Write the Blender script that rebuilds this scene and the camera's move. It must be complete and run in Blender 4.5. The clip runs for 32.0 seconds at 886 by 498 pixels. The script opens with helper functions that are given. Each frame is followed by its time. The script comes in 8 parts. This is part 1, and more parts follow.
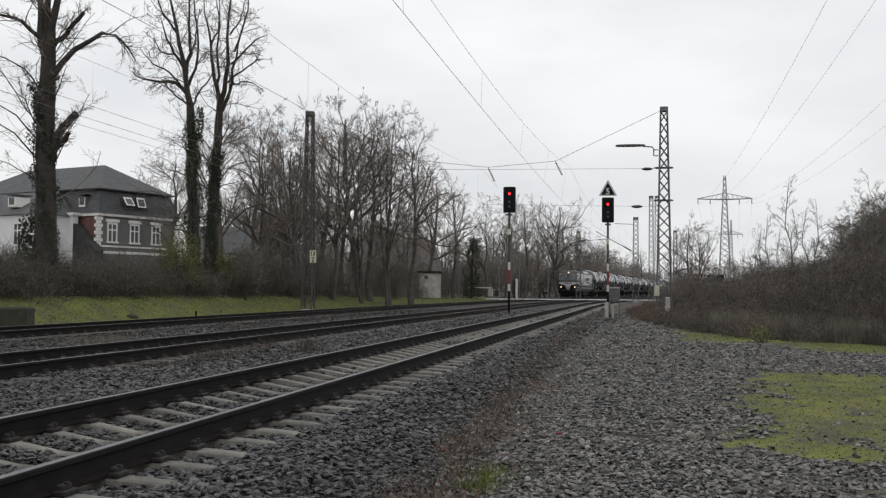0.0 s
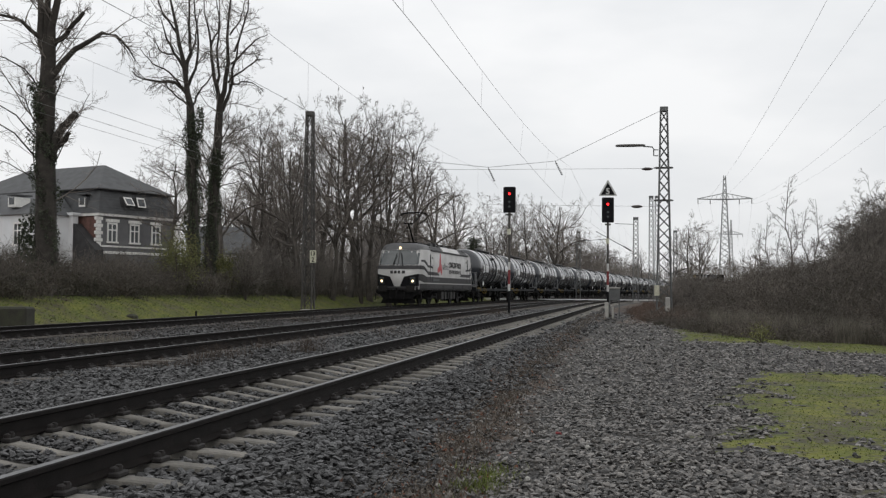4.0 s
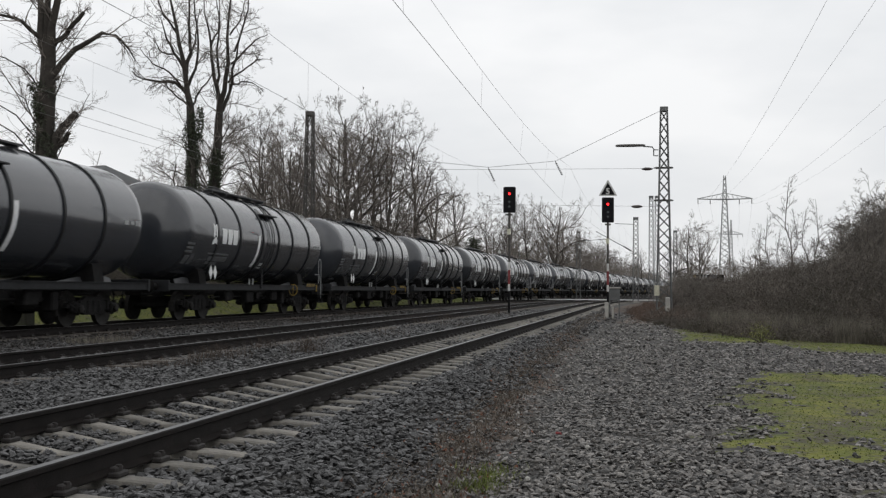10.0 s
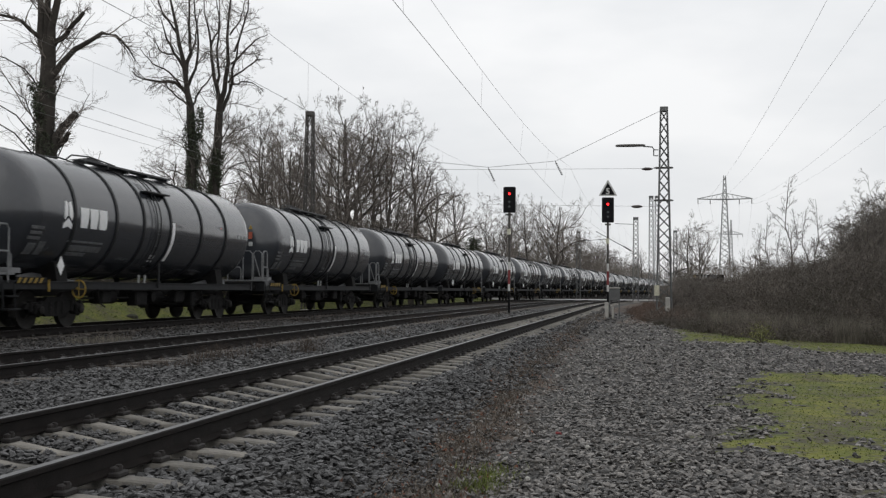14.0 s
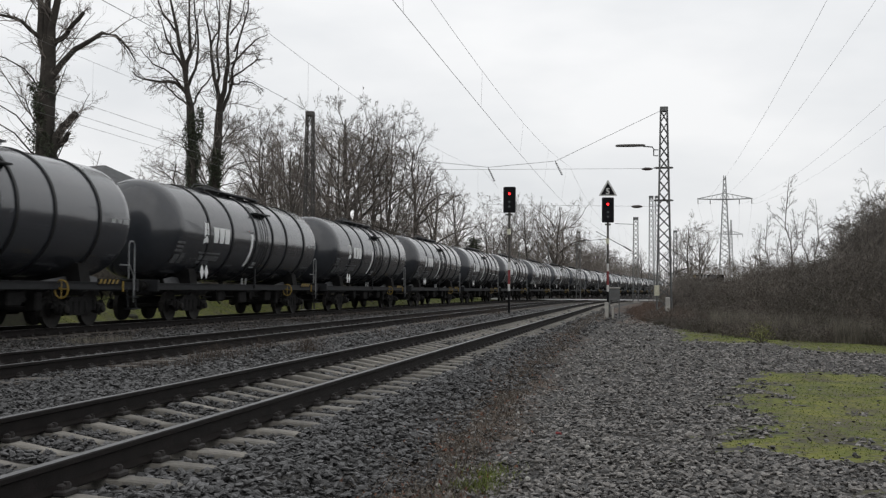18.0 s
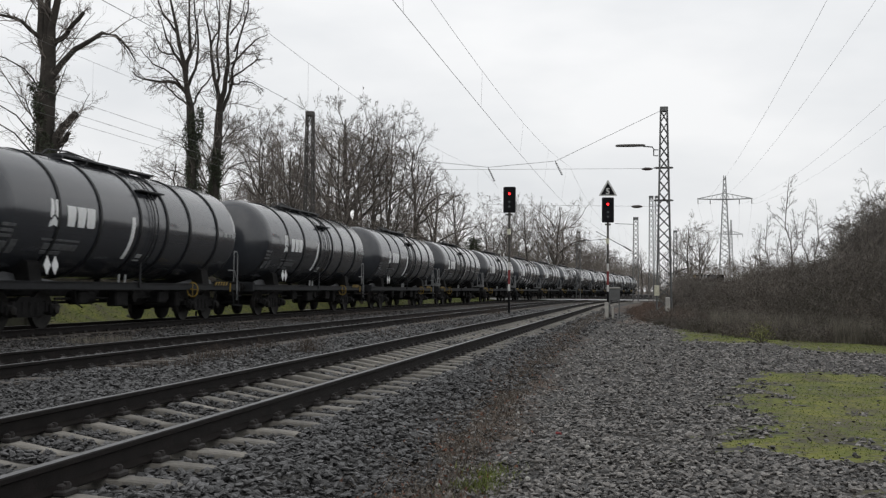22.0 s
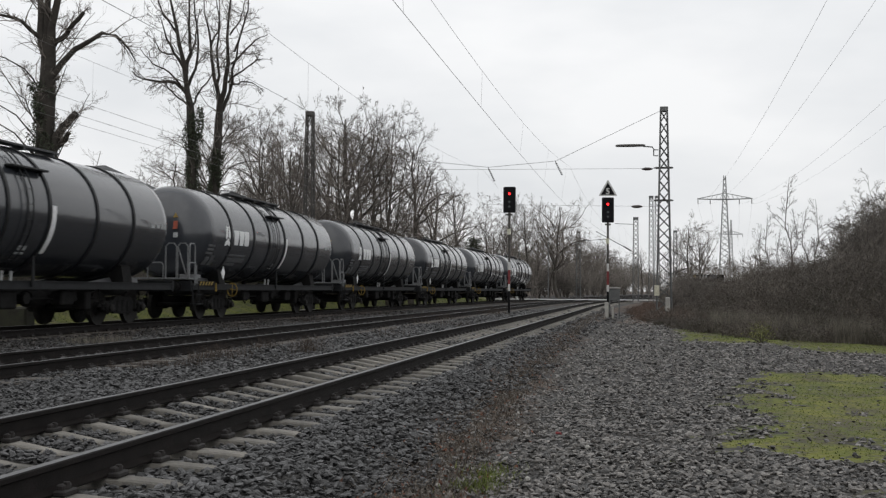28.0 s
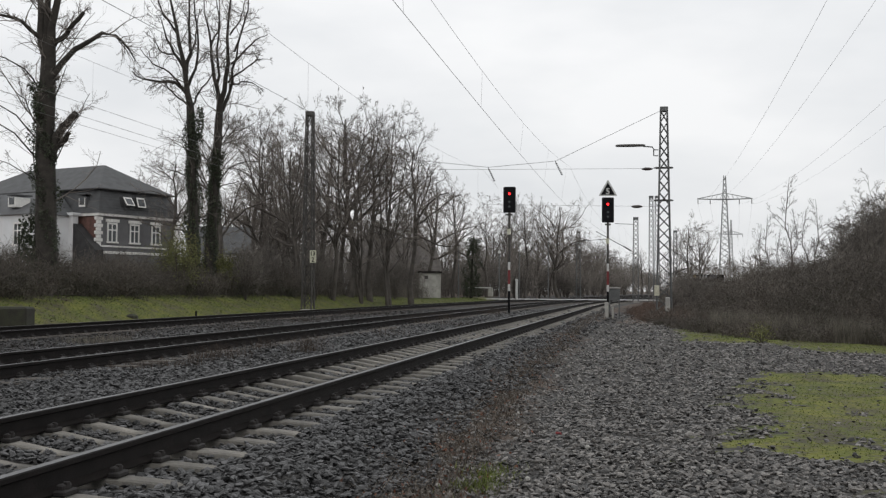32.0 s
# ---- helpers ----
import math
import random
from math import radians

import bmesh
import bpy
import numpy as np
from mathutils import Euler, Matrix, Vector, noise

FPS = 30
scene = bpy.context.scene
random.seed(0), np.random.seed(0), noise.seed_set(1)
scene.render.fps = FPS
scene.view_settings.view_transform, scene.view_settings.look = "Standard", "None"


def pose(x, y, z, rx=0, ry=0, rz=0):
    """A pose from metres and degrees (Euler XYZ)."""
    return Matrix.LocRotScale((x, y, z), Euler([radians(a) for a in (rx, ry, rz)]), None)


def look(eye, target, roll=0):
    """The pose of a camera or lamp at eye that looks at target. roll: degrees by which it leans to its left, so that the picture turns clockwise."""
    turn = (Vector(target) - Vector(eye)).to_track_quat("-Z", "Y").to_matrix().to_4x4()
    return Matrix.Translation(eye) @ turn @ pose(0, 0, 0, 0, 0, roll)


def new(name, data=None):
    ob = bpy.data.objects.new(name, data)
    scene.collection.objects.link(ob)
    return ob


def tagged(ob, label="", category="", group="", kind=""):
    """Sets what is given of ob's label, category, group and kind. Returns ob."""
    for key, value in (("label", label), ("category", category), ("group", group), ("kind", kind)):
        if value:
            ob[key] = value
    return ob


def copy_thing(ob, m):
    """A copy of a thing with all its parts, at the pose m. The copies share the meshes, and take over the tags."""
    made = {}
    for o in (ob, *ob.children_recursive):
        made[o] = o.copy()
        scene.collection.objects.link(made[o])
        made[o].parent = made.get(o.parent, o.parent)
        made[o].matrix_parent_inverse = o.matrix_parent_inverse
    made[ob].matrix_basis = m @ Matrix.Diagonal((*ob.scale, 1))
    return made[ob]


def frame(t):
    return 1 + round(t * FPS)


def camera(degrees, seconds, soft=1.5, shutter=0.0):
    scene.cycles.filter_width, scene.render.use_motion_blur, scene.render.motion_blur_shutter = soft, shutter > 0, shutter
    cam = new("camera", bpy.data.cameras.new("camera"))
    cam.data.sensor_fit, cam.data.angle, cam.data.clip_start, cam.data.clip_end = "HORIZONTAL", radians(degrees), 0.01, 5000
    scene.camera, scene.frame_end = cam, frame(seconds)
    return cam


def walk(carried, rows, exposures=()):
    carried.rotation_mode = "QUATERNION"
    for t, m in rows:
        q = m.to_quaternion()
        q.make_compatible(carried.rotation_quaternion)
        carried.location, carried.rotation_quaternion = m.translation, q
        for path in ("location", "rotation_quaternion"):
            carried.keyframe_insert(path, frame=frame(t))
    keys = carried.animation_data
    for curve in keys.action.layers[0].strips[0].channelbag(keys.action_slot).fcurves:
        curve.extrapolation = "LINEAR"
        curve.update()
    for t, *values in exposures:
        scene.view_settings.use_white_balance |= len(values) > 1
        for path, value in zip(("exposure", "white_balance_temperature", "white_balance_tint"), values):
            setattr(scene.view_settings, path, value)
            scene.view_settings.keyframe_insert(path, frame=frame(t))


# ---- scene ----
# The world: z = 0 is the top of the rails, the camera stands over the origin beside the near track.
# ---- camera ----
EYE = Vector((0.0, 0.0, 1.004))
YAW, PITCH, ROLL = radians(10.624), radians(2.209), 0.392
AIM = EYE + 50 * Vector((-math.sin(YAW) * math.cos(PITCH), math.cos(YAW) * math.cos(PITCH), math.sin(PITCH)))
cam = camera(45.38, 32.0, soft=1.3, shutter=0.1)
walk(cam, [(0.0, look(EYE, AIM, ROLL)), (32.0, look(EYE, AIM, ROLL))])

# ---- light: an overcast winter day ----
world = bpy.data.worlds.new("overcast_sky")
scene.world = world
world.use_nodes = True
wn, wl = world.node_tree.nodes, world.node_tree.links
wn.clear()
w_out = wn.new("ShaderNodeOutputWorld")
w_bg = wn.new("ShaderNodeBackground")
w_sky = wn.new("ShaderNodeTexSky")
w_sky.sky_type = "NISHITA"
w_sky.sun_disc = False
w_sky.sun_elevation, w_sky.sun_rotation = radians(22), radians(160)
w_hsv = wn.new("ShaderNodeHueSaturation")
w_hsv.inputs["Saturation"].default_value = 0.25
w_hsv.inputs["Value"].default_value = 0.09
w_geo = wn.new("ShaderNodeTexCoord")
w_map = wn.new("ShaderNodeMapping")
w_map.inputs["Scale"].default_value = (2.0, 2.0, 5.5)
w_noise = wn.new("ShaderNodeTexNoise")
w_noise.inputs["Scale"].default_value = 1.6
w_noise.inputs["Detail"].default_value = 5
w_ramp = wn.new("ShaderNodeValToRGB")
w_ramp.color_ramp.elements[0].position, w_ramp.color_ramp.elements[0].color = 0.36, (0.82, 0.84, 0.865, 1)
w_ramp.color_ramp.elements[1].position, w_ramp.color_ramp.elements[1].color = 0.64, (1.0, 1.005, 1.015, 1)
w_mix = wn.new("ShaderNodeMixRGB")
w_mix.inputs["Fac"].default_value = 0.9
wl.new(w_geo.outputs["Generated"], w_map.inputs["Vector"])
wl.new(w_map.outputs["Vector"], w_noise.inputs["Vector"])
wl.new(w_noise.outputs["Fac"], w_ramp.inputs["Fac"])
wl.new(w_sky.outputs["Color"], w_hsv.inputs["Color"])
wl.new(w_hsv.outputs["Color"], w_mix.inputs["Color1"])
wl.new(w_ramp.outputs["Color"], w_mix.inputs["Color2"])
w_sep = wn.new("ShaderNodeSeparateXYZ")
w_rise = wn.new("ShaderNodeMapRange")
w_rise.inputs["From Max"].default_value = 0.3
w_rise.inputs["To Min"].default_value, w_rise.inputs["To Max"].default_value = 0.9, 1.03
w_dim = wn.new("ShaderNodeVectorMath")
w_dim.operation = "SCALE"
wl.new(w_geo.outputs["Generated"], w_sep.inputs["Vector"])
wl.new(w_sep.outputs["Z"], w_rise.inputs["Value"])
wl.new(w_rise.outputs["Result"], w_dim.inputs["Scale"])
w_bg.inputs["Strength"].default_value = 1.0
wl.new(w_mix.outputs["Color"], w_dim.inputs[0])
wl.new(w_dim.outputs["Vector"], w_bg.inputs["Color"])
wl.new(w_bg.outputs["Background"], w_out.inputs["Surface"])
sun = new("sun", bpy.data.lights.new("sun", "SUN"))
sun.data.energy, sun.data.angle, sun.data.color = 0.35, radians(70), (1.0, 0.97, 0.93)
sun.matrix_world = look((0, 0, 40), (8, 30, 0))
scene.view_settings.exposure = 0.0


# ---- materials ----
def mat(name, colour, rough=0.8, metal=0.0, vary=0.25, scale=8.0, bump=0.0, bump_scale=40.0, colour2=None, island=0.0, obj=0.0, spec=0.5, coat=0.0):
    """A procedural surface: base colour, a second tone in patches, fine grain and relief."""
    m = bpy.data.materials.new(name)
    m.use_nodes = True
    n, l = m.node_tree.nodes, m.node_tree.links
    b = n["Principled BSDF"]
    b.inputs["Roughness"].default_value = rough
    b.inputs["Metallic"].default_value = metal
    b.inputs["Specular IOR Level"].default_value = spec
    b.inputs["Coat Weight"].default_value = coat
    tc = n.new("ShaderNodeTexCoord")
    no = n.new("ShaderNodeTexNoise")
    no.inputs["Scale"].default_value = scale
    no.inputs["Detail"].default_value = 6
    l.new(tc.outputs["Object"], no.inputs["Vector"])
    ramp = n.new("ShaderNodeMapRange")
    ramp.inputs["From Min"].default_value, ramp.inputs["From Max"].default_value = 0.3, 0.7
    l.new(no.outputs["Fac"], ramp.inputs["Value"])
    mix = n.new("ShaderNodeMixRGB")
    c2 = colour2 if colour2 else tuple(c * (1 - vary) for c in colour)
    c1 = colour if colour2 else tuple(min(1, c * (1 + vary)) for c in colour)
    mix.inputs["Color1"].default_value, mix.inputs["Color2"].default_value = (*c1, 1), (*c2, 1)
    l.new(ramp.outputs["Result"], mix.inputs["Fac"])
    last = mix.outputs["Color"]
    fine = n.new("ShaderNodeTexNoise")
    fine.inputs["Scale"].default_value = bump_scale
    fine.inputs["Detail"].default_value = 4
    l.new(tc.outputs["Object"], fine.inputs["Vector"])
    if vary:
        hv = n.new("ShaderNodeHueSaturation")
        mr = n.new("ShaderNodeMapRange")
        mr.inputs["To Min"].default_value, mr.inputs["To Max"].default_value = 1 - vary, 1 + vary
        l.new(fine.outputs["Fac"], mr.inputs["Value"])
        l.new(mr.outputs["Result"], hv.inputs["Value"])
        l.new(last, hv.inputs["Color"])
        last = hv.outputs["Color"]
    if island or obj:
        src = n.new("ShaderNodeNewGeometry").outputs["Random Per Island"] if island else n.new("ShaderNodeObjectInfo").outputs["Random"]
        amt = island or obj
        hv = n.new("ShaderNodeHueSaturation")
        mr = n.new("ShaderNodeMapRange")
        mr.inputs["To Min"].default_value, mr.inputs["To Max"].default_value = 1 - amt, 1 + amt
        l.new(src, mr.inputs["Value"])
        l.new(mr.outputs["Result"], hv.inputs["Value"])
        l.new(last, hv.inputs["Color"])
        last = hv.outputs["Color"]
    l.new(last, b.inputs["Base Color"])
    if bump:
        bp = n.new("ShaderNodeBump")
        bp.inputs["Strength"].default_value = bump
        bp.inputs["Distance"].default_value = 0.02
        l.new(fine.outputs["Fac"], bp.inputs["Height"])
        l.new(bp.outputs["Normal"], b.inputs["Normal"])
    return m


def glow(name, colour, strength):
    m = bpy.data.materials.new(name)
    m.use_nodes = True
    b = m.node_tree.nodes["Principled BSDF"]
    b.inputs["Base Color"].default_value = (*colour, 1)
    b.inputs["Emission Color"].default_value = (*colour, 1)
    b.inputs["Emission Strength"].default_value = strength
    return m


M = dict(
    ballast_dark=mat("oily_ballast_stone", (0.022, 0.02, 0.019), 0.6, vary=0.5, scale=30, bump=0.3, bump_scale=90, island=0.9),
    # tone differs per stone; its wide spread also imitates lit facets and shaded gaps
    ballast=mat("ballast_stone", (0.045, 0.0445, 0.045), 0.5, vary=0.5, scale=30, bump=0.3, bump_scale=90, island=0.97, spec=0.5),
    gravel=mat("path_gravel", (0.1, 0.093, 0.086), 0.5, vary=0.45, scale=30, bump=0.3, bump_scale=90, island=0.97, spec=0.5),
    rail_side=mat("rusty_rail_steel", (0.01, 0.0082, 0.0076), 0.8, 0.0, vary=0.35, scale=6, bump=0.25, bump_scale=120, spec=0.2),
    rail_foot=mat("dusty_rail_foot", (0.011, 0.009, 0.0082), 0.85, 0.0, vary=0.35, scale=6, bump=0.2, bump_scale=90, spec=0.1),
    rail_top=mat("polished_rail_head", (0.13, 0.13, 0.133), 0.42, 0.5, vary=0.12, scale=10),
    sleeper=mat("weathered_concrete", (0.245, 0.228, 0.2), 0.9, vary=0.3, scale=5, bump=0.4, bump_scale=70, colour2=(0.115, 0.11, 0.1), obj=0.2),
    wood_sleeper=mat("tarred_sleeper_wood", (0.095, 0.084, 0.074), 0.9, vary=0.35, scale=5, bump=0.5, bump_scale=40, obj=0.25),
    clip=mat("dark_iron_clip", (0.02, 0.017, 0.016), 0.7, 0.2, vary=0.4, scale=20),
    tank=mat("dark_grey_tank_paint", (0.028, 0.0315, 0.038), 0.25, vary=0.2, scale=0.9, bump=0.035, bump_scale=5, colour2=(0.033, 0.035, 0.04), coat=0.5, obj=0.18),
    ring=mat("dark_ring_steel", (0.011, 0.012, 0.013), 0.5, vary=0.3, scale=9, spec=0.3),
    chassis=mat("grimy_chassis_steel", (0.009, 0.0087, 0.0087), 0.8, 0.0, vary=0.45, scale=5, bump=0.2, bump_scale=60, spec=0.15),
    sill=mat("dark_grey_frame_paint", (0.012, 0.013, 0.0145), 0.65, vary=0.35, scale=4, bump=0.1, bump_scale=50, spec=0.25),
    wheel=mat("worn_wheel_steel", (0.016, 0.015, 0.014), 0.7, 0.1, vary=0.4, scale=9, spec=0.2),
    gearcase=mat("grimy_grey_gear_case", (0.03, 0.029, 0.028), 0.7, vary=0.45, scale=5, bump=0.15, bump_scale=40, spec=0.3),
    saddle=mat("worn_grey_saddle", (0.06, 0.062, 0.066), 0.5, 0.1, vary=0.3, scale=6),
    pipe=mat("galvanised_handrail", (0.19, 0.195, 0.2), 0.5, 0.4, vary=0.2, scale=12),
    white=mat("white_lettering", (0.72, 0.73, 0.73), 0.6, vary=0.1, scale=14),
    dullwhite=mat("grimy_white_marking", (0.3, 0.31, 0.31), 0.7, vary=0.3, scale=12),
    greymark=mat("faded_grey_marking", (0.09, 0.094, 0.098), 0.7, vary=0.4, scale=9),
    yellow=mat("safety_yellow_paint", (0.22, 0.145, 0.02), 0.6, vary=0.25, scale=14),
    orange=mat("orange_warning_plate", (0.26, 0.05, 0.022), 0.7, vary=0.3, scale=14),
    loco_white=mat("grimy_white_loco_paint", (0.54, 0.535, 0.525), 0.45, vary=0.16, scale=0.9, colour2=(0.37, 0.36, 0.345), coat=0.1),
    loco_grey=mat("grey_loco_paint", (0.075, 0.075, 0.077), 0.5, vary=0.15, scale=2),
    loco_dark=mat("anthracite_loco_paint", (0.042, 0.041, 0.042), 0.6, vary=0.2, scale=2, spec=0.2),
    loco_roof=mat("sooty_roof_paint", (0.1, 0.1, 0.098), 0.65, vary=0.3, scale=2.5),
    black=mat("black_paint", (0.006, 0.006, 0.007), 0.6, vary=0.3, scale=8, spec=0.12),
    red=mat("red_emblem_paint", (0.42, 0.032, 0.042), 0.5, vary=0.12, scale=9),
    glass=mat("dark_cab_glass", (0.055, 0.063, 0.064), 0.06, vary=0.1, scale=3, coat=0.5),
    lamp_warm=glow("lit_headlamp", (1.0, 0.74, 0.42), 3.0),
    lamp_red=glow("lit_red_signal_lens", (1.0, 0.02, 0.025), 4.0),
    mast=mat("galvanised_mast_steel", (0.125, 0.128, 0.128), 0.7, 0.2, vary=0.3, scale=3, bump=0.2, bump_scale=50),
    mast_dark=mat("rusty_mast_steel", (0.075, 0.07, 0.065), 0.8, 0.1, vary=0.35, scale=3, bump=0.2, bump_scale=50),
    wire=mat("weathered_copper_wire", (0.18, 0.18, 0.18), 0.7, 0.2, vary=0.2, scale=1),
    insulator=mat("brown_porcelain", (0.045, 0.032, 0.03), 0.3, vary=0.2, scale=20),
    concrete=mat("stained_concrete", (0.4, 0.39, 0.36), 0.9, vary=0.2, scale=2.5, bump=0.3, bump_scale=40, colour2=(0.27, 0.265, 0.245)),
    postwhite=mat("white_post_paint", (0.5, 0.5, 0.485), 0.7, vary=0.2, scale=8),
    postred=mat("red_post_paint", (0.17, 0.025, 0.027), 0.7, vary=0.25, scale=8),
    signplate=mat("pale_sign_plate", (0.5, 0.49, 0.38), 0.7, vary=0.25, scale=12),
    pylon=mat("grey_pylon_steel", (0.33, 0.34, 0.34), 0.7, 0.2, vary=0.2, scale=1),
    bark=mat("grey_brown_bark", (0.078, 0.069, 0.06), 0.95, vary=0.35, scale=3, bump=0.6, bump_scale=25, obj=0.15),
    twig=mat("dark_winter_twigs", (0.16, 0.14, 0.124), 0.95, vary=0.3, scale=3, obj=0.2),
    shrubtwig=mat("grey_brown_shrub_twigs", (0.15, 0.134, 0.119), 0.95, vary=0.3, scale=3, obj=0.25),
    rustcane=mat("rust_brown_canes", (0.11, 0.077, 0.06), 0.95, vary=0.3, scale=2, island=0.5),
    bushgreen=mat("yellow_green_leaves", (0.14, 0.142, 0.05), 0.8, vary=0.3, scale=2, island=0.5),
    darkbark=mat("dark_wet_bark", (0.036, 0.031, 0.026), 0.95, vary=0.4, scale=4, bump=0.8, bump_scale=18),
    straw=mat("pale_dry_stalks", (0.15, 0.136, 0.112), 0.95, vary=0.3, scale=2, island=0.5),
    birch=mat("pale_birch_twigs", (0.12, 0.105, 0.095), 0.95, vary=0.3, scale=3),
    ivy=mat("dark_ivy_leaves", (0.03, 0.039, 0.018), 0.55, vary=0.3, scale=2, island=0.5),
    bramble=mat("dry_bramble_canes", (0.1, 0.087, 0.074), 0.95, vary=0.4, scale=0.4, island=0.6),
    deadleaf=mat("withered_leaves", (0.088, 0.069, 0.055), 0.9, vary=0.3, scale=0.4, island=0.4, colour2=(0.06, 0.062, 0.042)),
    dryweed=mat("dry_brown_weeds", (0.09, 0.075, 0.06), 0.95, vary=0.3, scale=4, island=0.6),
    weedstem=mat("dark_withered_weeds", (0.06, 0.045, 0.035), 0.95, vary=0.3, scale=4, island=0.6),
    grass=mat("mossy_grass", (0.111, 0.138, 0.02), 0.9, vary=0.3, scale=0.8, island=0.35, colour2=(0.075, 0.092, 0.018)),
    bankgrass=mat("green_bank_grass", (0.078, 0.122, 0.017), 0.9, vary=0.35, scale=0.7, island=0.45, colour2=(0.085, 0.098, 0.03)),
    oldstone=mat("mossy_old_concrete", (0.026, 0.023, 0.02), 0.9, vary=0.4, scale=3.5, bump=0.6, bump_scale=25, colour2=(0.04, 0.042, 0.026)),
    slate=mat("grey_slate_roof", (0.075, 0.077, 0.08), 0.7, vary=0.25, scale=1.5, bump=0.3, bump_scale=14, obj=0.15),
    brick=mat("red_brown_brickwork", (0.12, 0.062, 0.05), 0.9, vary=0.25, scale=3, bump=0.4, bump_scale=30),
    render_grey=mat("grey_house_render", (0.13, 0.13, 0.133), 0.9, vary=0.2, scale=1.2, bump=0.2, bump_scale=20),
    trim=mat("white_house_trim", (0.72, 0.71, 0.68), 0.8, vary=0.1, scale=4),
    plaster=mat("white_house_plaster", (0.7, 0.71, 0.72), 0.85, vary=0.08, scale=0.8, colour2=(0.6, 0.6, 0.6)),
    pane=mat("dark_window_glass", (0.06, 0.065, 0.07), 0.08, vary=0.1, scale=2),
    rooftile=mat("old_brown_roof", (0.10, 0.09, 0.083), 0.85, vary=0.3, scale=2, bump=0.3, bump_scale=10),
    asphalt=mat("pale_worn_asphalt", (0.5, 0.5, 0.49), 0.85, vary=0.15, scale=2, bump=0.2, bump_scale=60),
    litter=mat("white_litter", (0.45, 0.45, 0.43), 0.7, vary=0.2, scale=9),
    redleaf=mat("red_fallen_leaf", (0.15, 0.062, 0.038), 0.8, vary=0.4, scale=9, island=0.6),
)


# ---- mesh building ----
class Geo:
    """Collects vertices and faces of one mesh."""

    def __init__(self):
        self.v, self.f, self.n = [], [], 0

    def add(self, v, f):
        v = np.asarray(v, float).reshape(-1, 3)
        self.v.append(v)
        self.f.extend([tuple(i + self.n for i in q) for q in f])
        self.n += len(v)
        return self

    def box(self, c, s, bevel=0.0, rot=None):
        """A box with chamfered edges: centre, size, chamfer, turn (3 x 3)."""
        h = np.array(s, float) / 2
        b = min(bevel, 0.45 * h.min() * 2 / 2) if bevel else 0
        if b <= 0:
            v = np.array([(x, y, z) for x in (-1, 1) for y in (-1, 1) for z in (-1, 1)]) * h
            f = [(0, 1, 3, 2), (4, 6, 7, 5), (0, 4, 5, 1), (2, 3, 7, 6), (0, 2, 6, 4), (1, 5, 7, 3)]
        else:
            v, ids = [], {}
            for x in (-1, 1):
                for y in (-1, 1):
                    for z in (-1, 1):
                        for a in range(3):
                            q = np.array([x, y, z]) * (h - b)
                            q[a] = (x, y, z)[a] * h[a]
                            ids[x, y, z, a] = len(v)
                            v.append(q)
            I = ids
            f = []
            for s_ in (-1, 1):
                f.append(tuple(I[s_, y, z, 0] for y, z in ((-1, -1), (s_, -s_), (1, 1), (-s_, s_))))
                f.append(tuple(I[x, s_, z, 1] for x, z in ((-1, -1), (-s_, s_), (1, 1), (s_, -s_))))
                f.append(tuple(I[x, y, s_, 2] for x, y in ((-1, -1), (s_, -s_), (1, 1), (-s_, s_))))
            for p in (-1, 1):
                for q in (-1, 1):
                    f.append((I[p, q, -1, 0], I[p, q, 1, 0], I[p, q, 1, 1], I[p, q, -1, 1]))
                    f.append((I[p, -1, q, 0], I[p, 1, q, 0], I[p, 1, q, 2], I[p, -1, q, 2]))
                    f.append((I[-1, p, q, 1], I[1, p, q, 1], I[1, p, q, 2], I[-1, p, q, 2]))
                    for r in (-1, 1):
                        f.append((I[p, q, r, 0], I[p, q, r, 1], I[p, q, r, 2]))
            v = np.array(v)
        if rot is not None:
            v = v @ np.asarray(rot).T
        return self.add(v + np.array(c, float), f)

    def tube(self, pts, r, n=6, cap=True):
        """A round bar along points, with one radius or one per point."""
        pts = np.asarray(pts, float)
        k = len(pts)
        r = np.full(k, r, float) if np.isscalar(r) else np.asarray(r, float)
        d = np.gradient(pts, axis=0)
        d /= np.linalg.norm(d, axis=1, keepdims=True) + 1e-9
        up = np.where(np.abs(d[:, 2:3]) > 0.9, np.array([[1.0, 0, 0]]), np.array([[0, 0, 1.0]]))
        if k > 2:
            up = np.repeat(up[:1], k, 0) if abs(d[:, 2]).max() < 0.97 or abs(d[:, 2]).min() > 0.9 else np.repeat([[0.31, 0.95, 0.05]], k, 0)
        a = np.cross(up, d)
        a /= np.linalg.norm(a, axis=1, keepdims=True) + 1e-9
        b = np.cross(d, a)
        t = np.arange(n) / n * 2 * np.pi
        ring = pts[:, None] + r[:, None, None] * (np.cos(t)[None, :, None] * a[:, None] + np.sin(t)[None, :, None] * b[:, None])
        f = [(i * n + j, i * n + (j + 1) % n, (i + 1) * n + (j + 1) % n, (i + 1) * n + j) for i in range(k - 1) for j in range(n)]
        if cap:
            f += [tuple(range(n - 1, -1, -1)), tuple((k - 1) * n + j for j in range(n))]
        return self.add(ring.reshape(-1, 3), f)

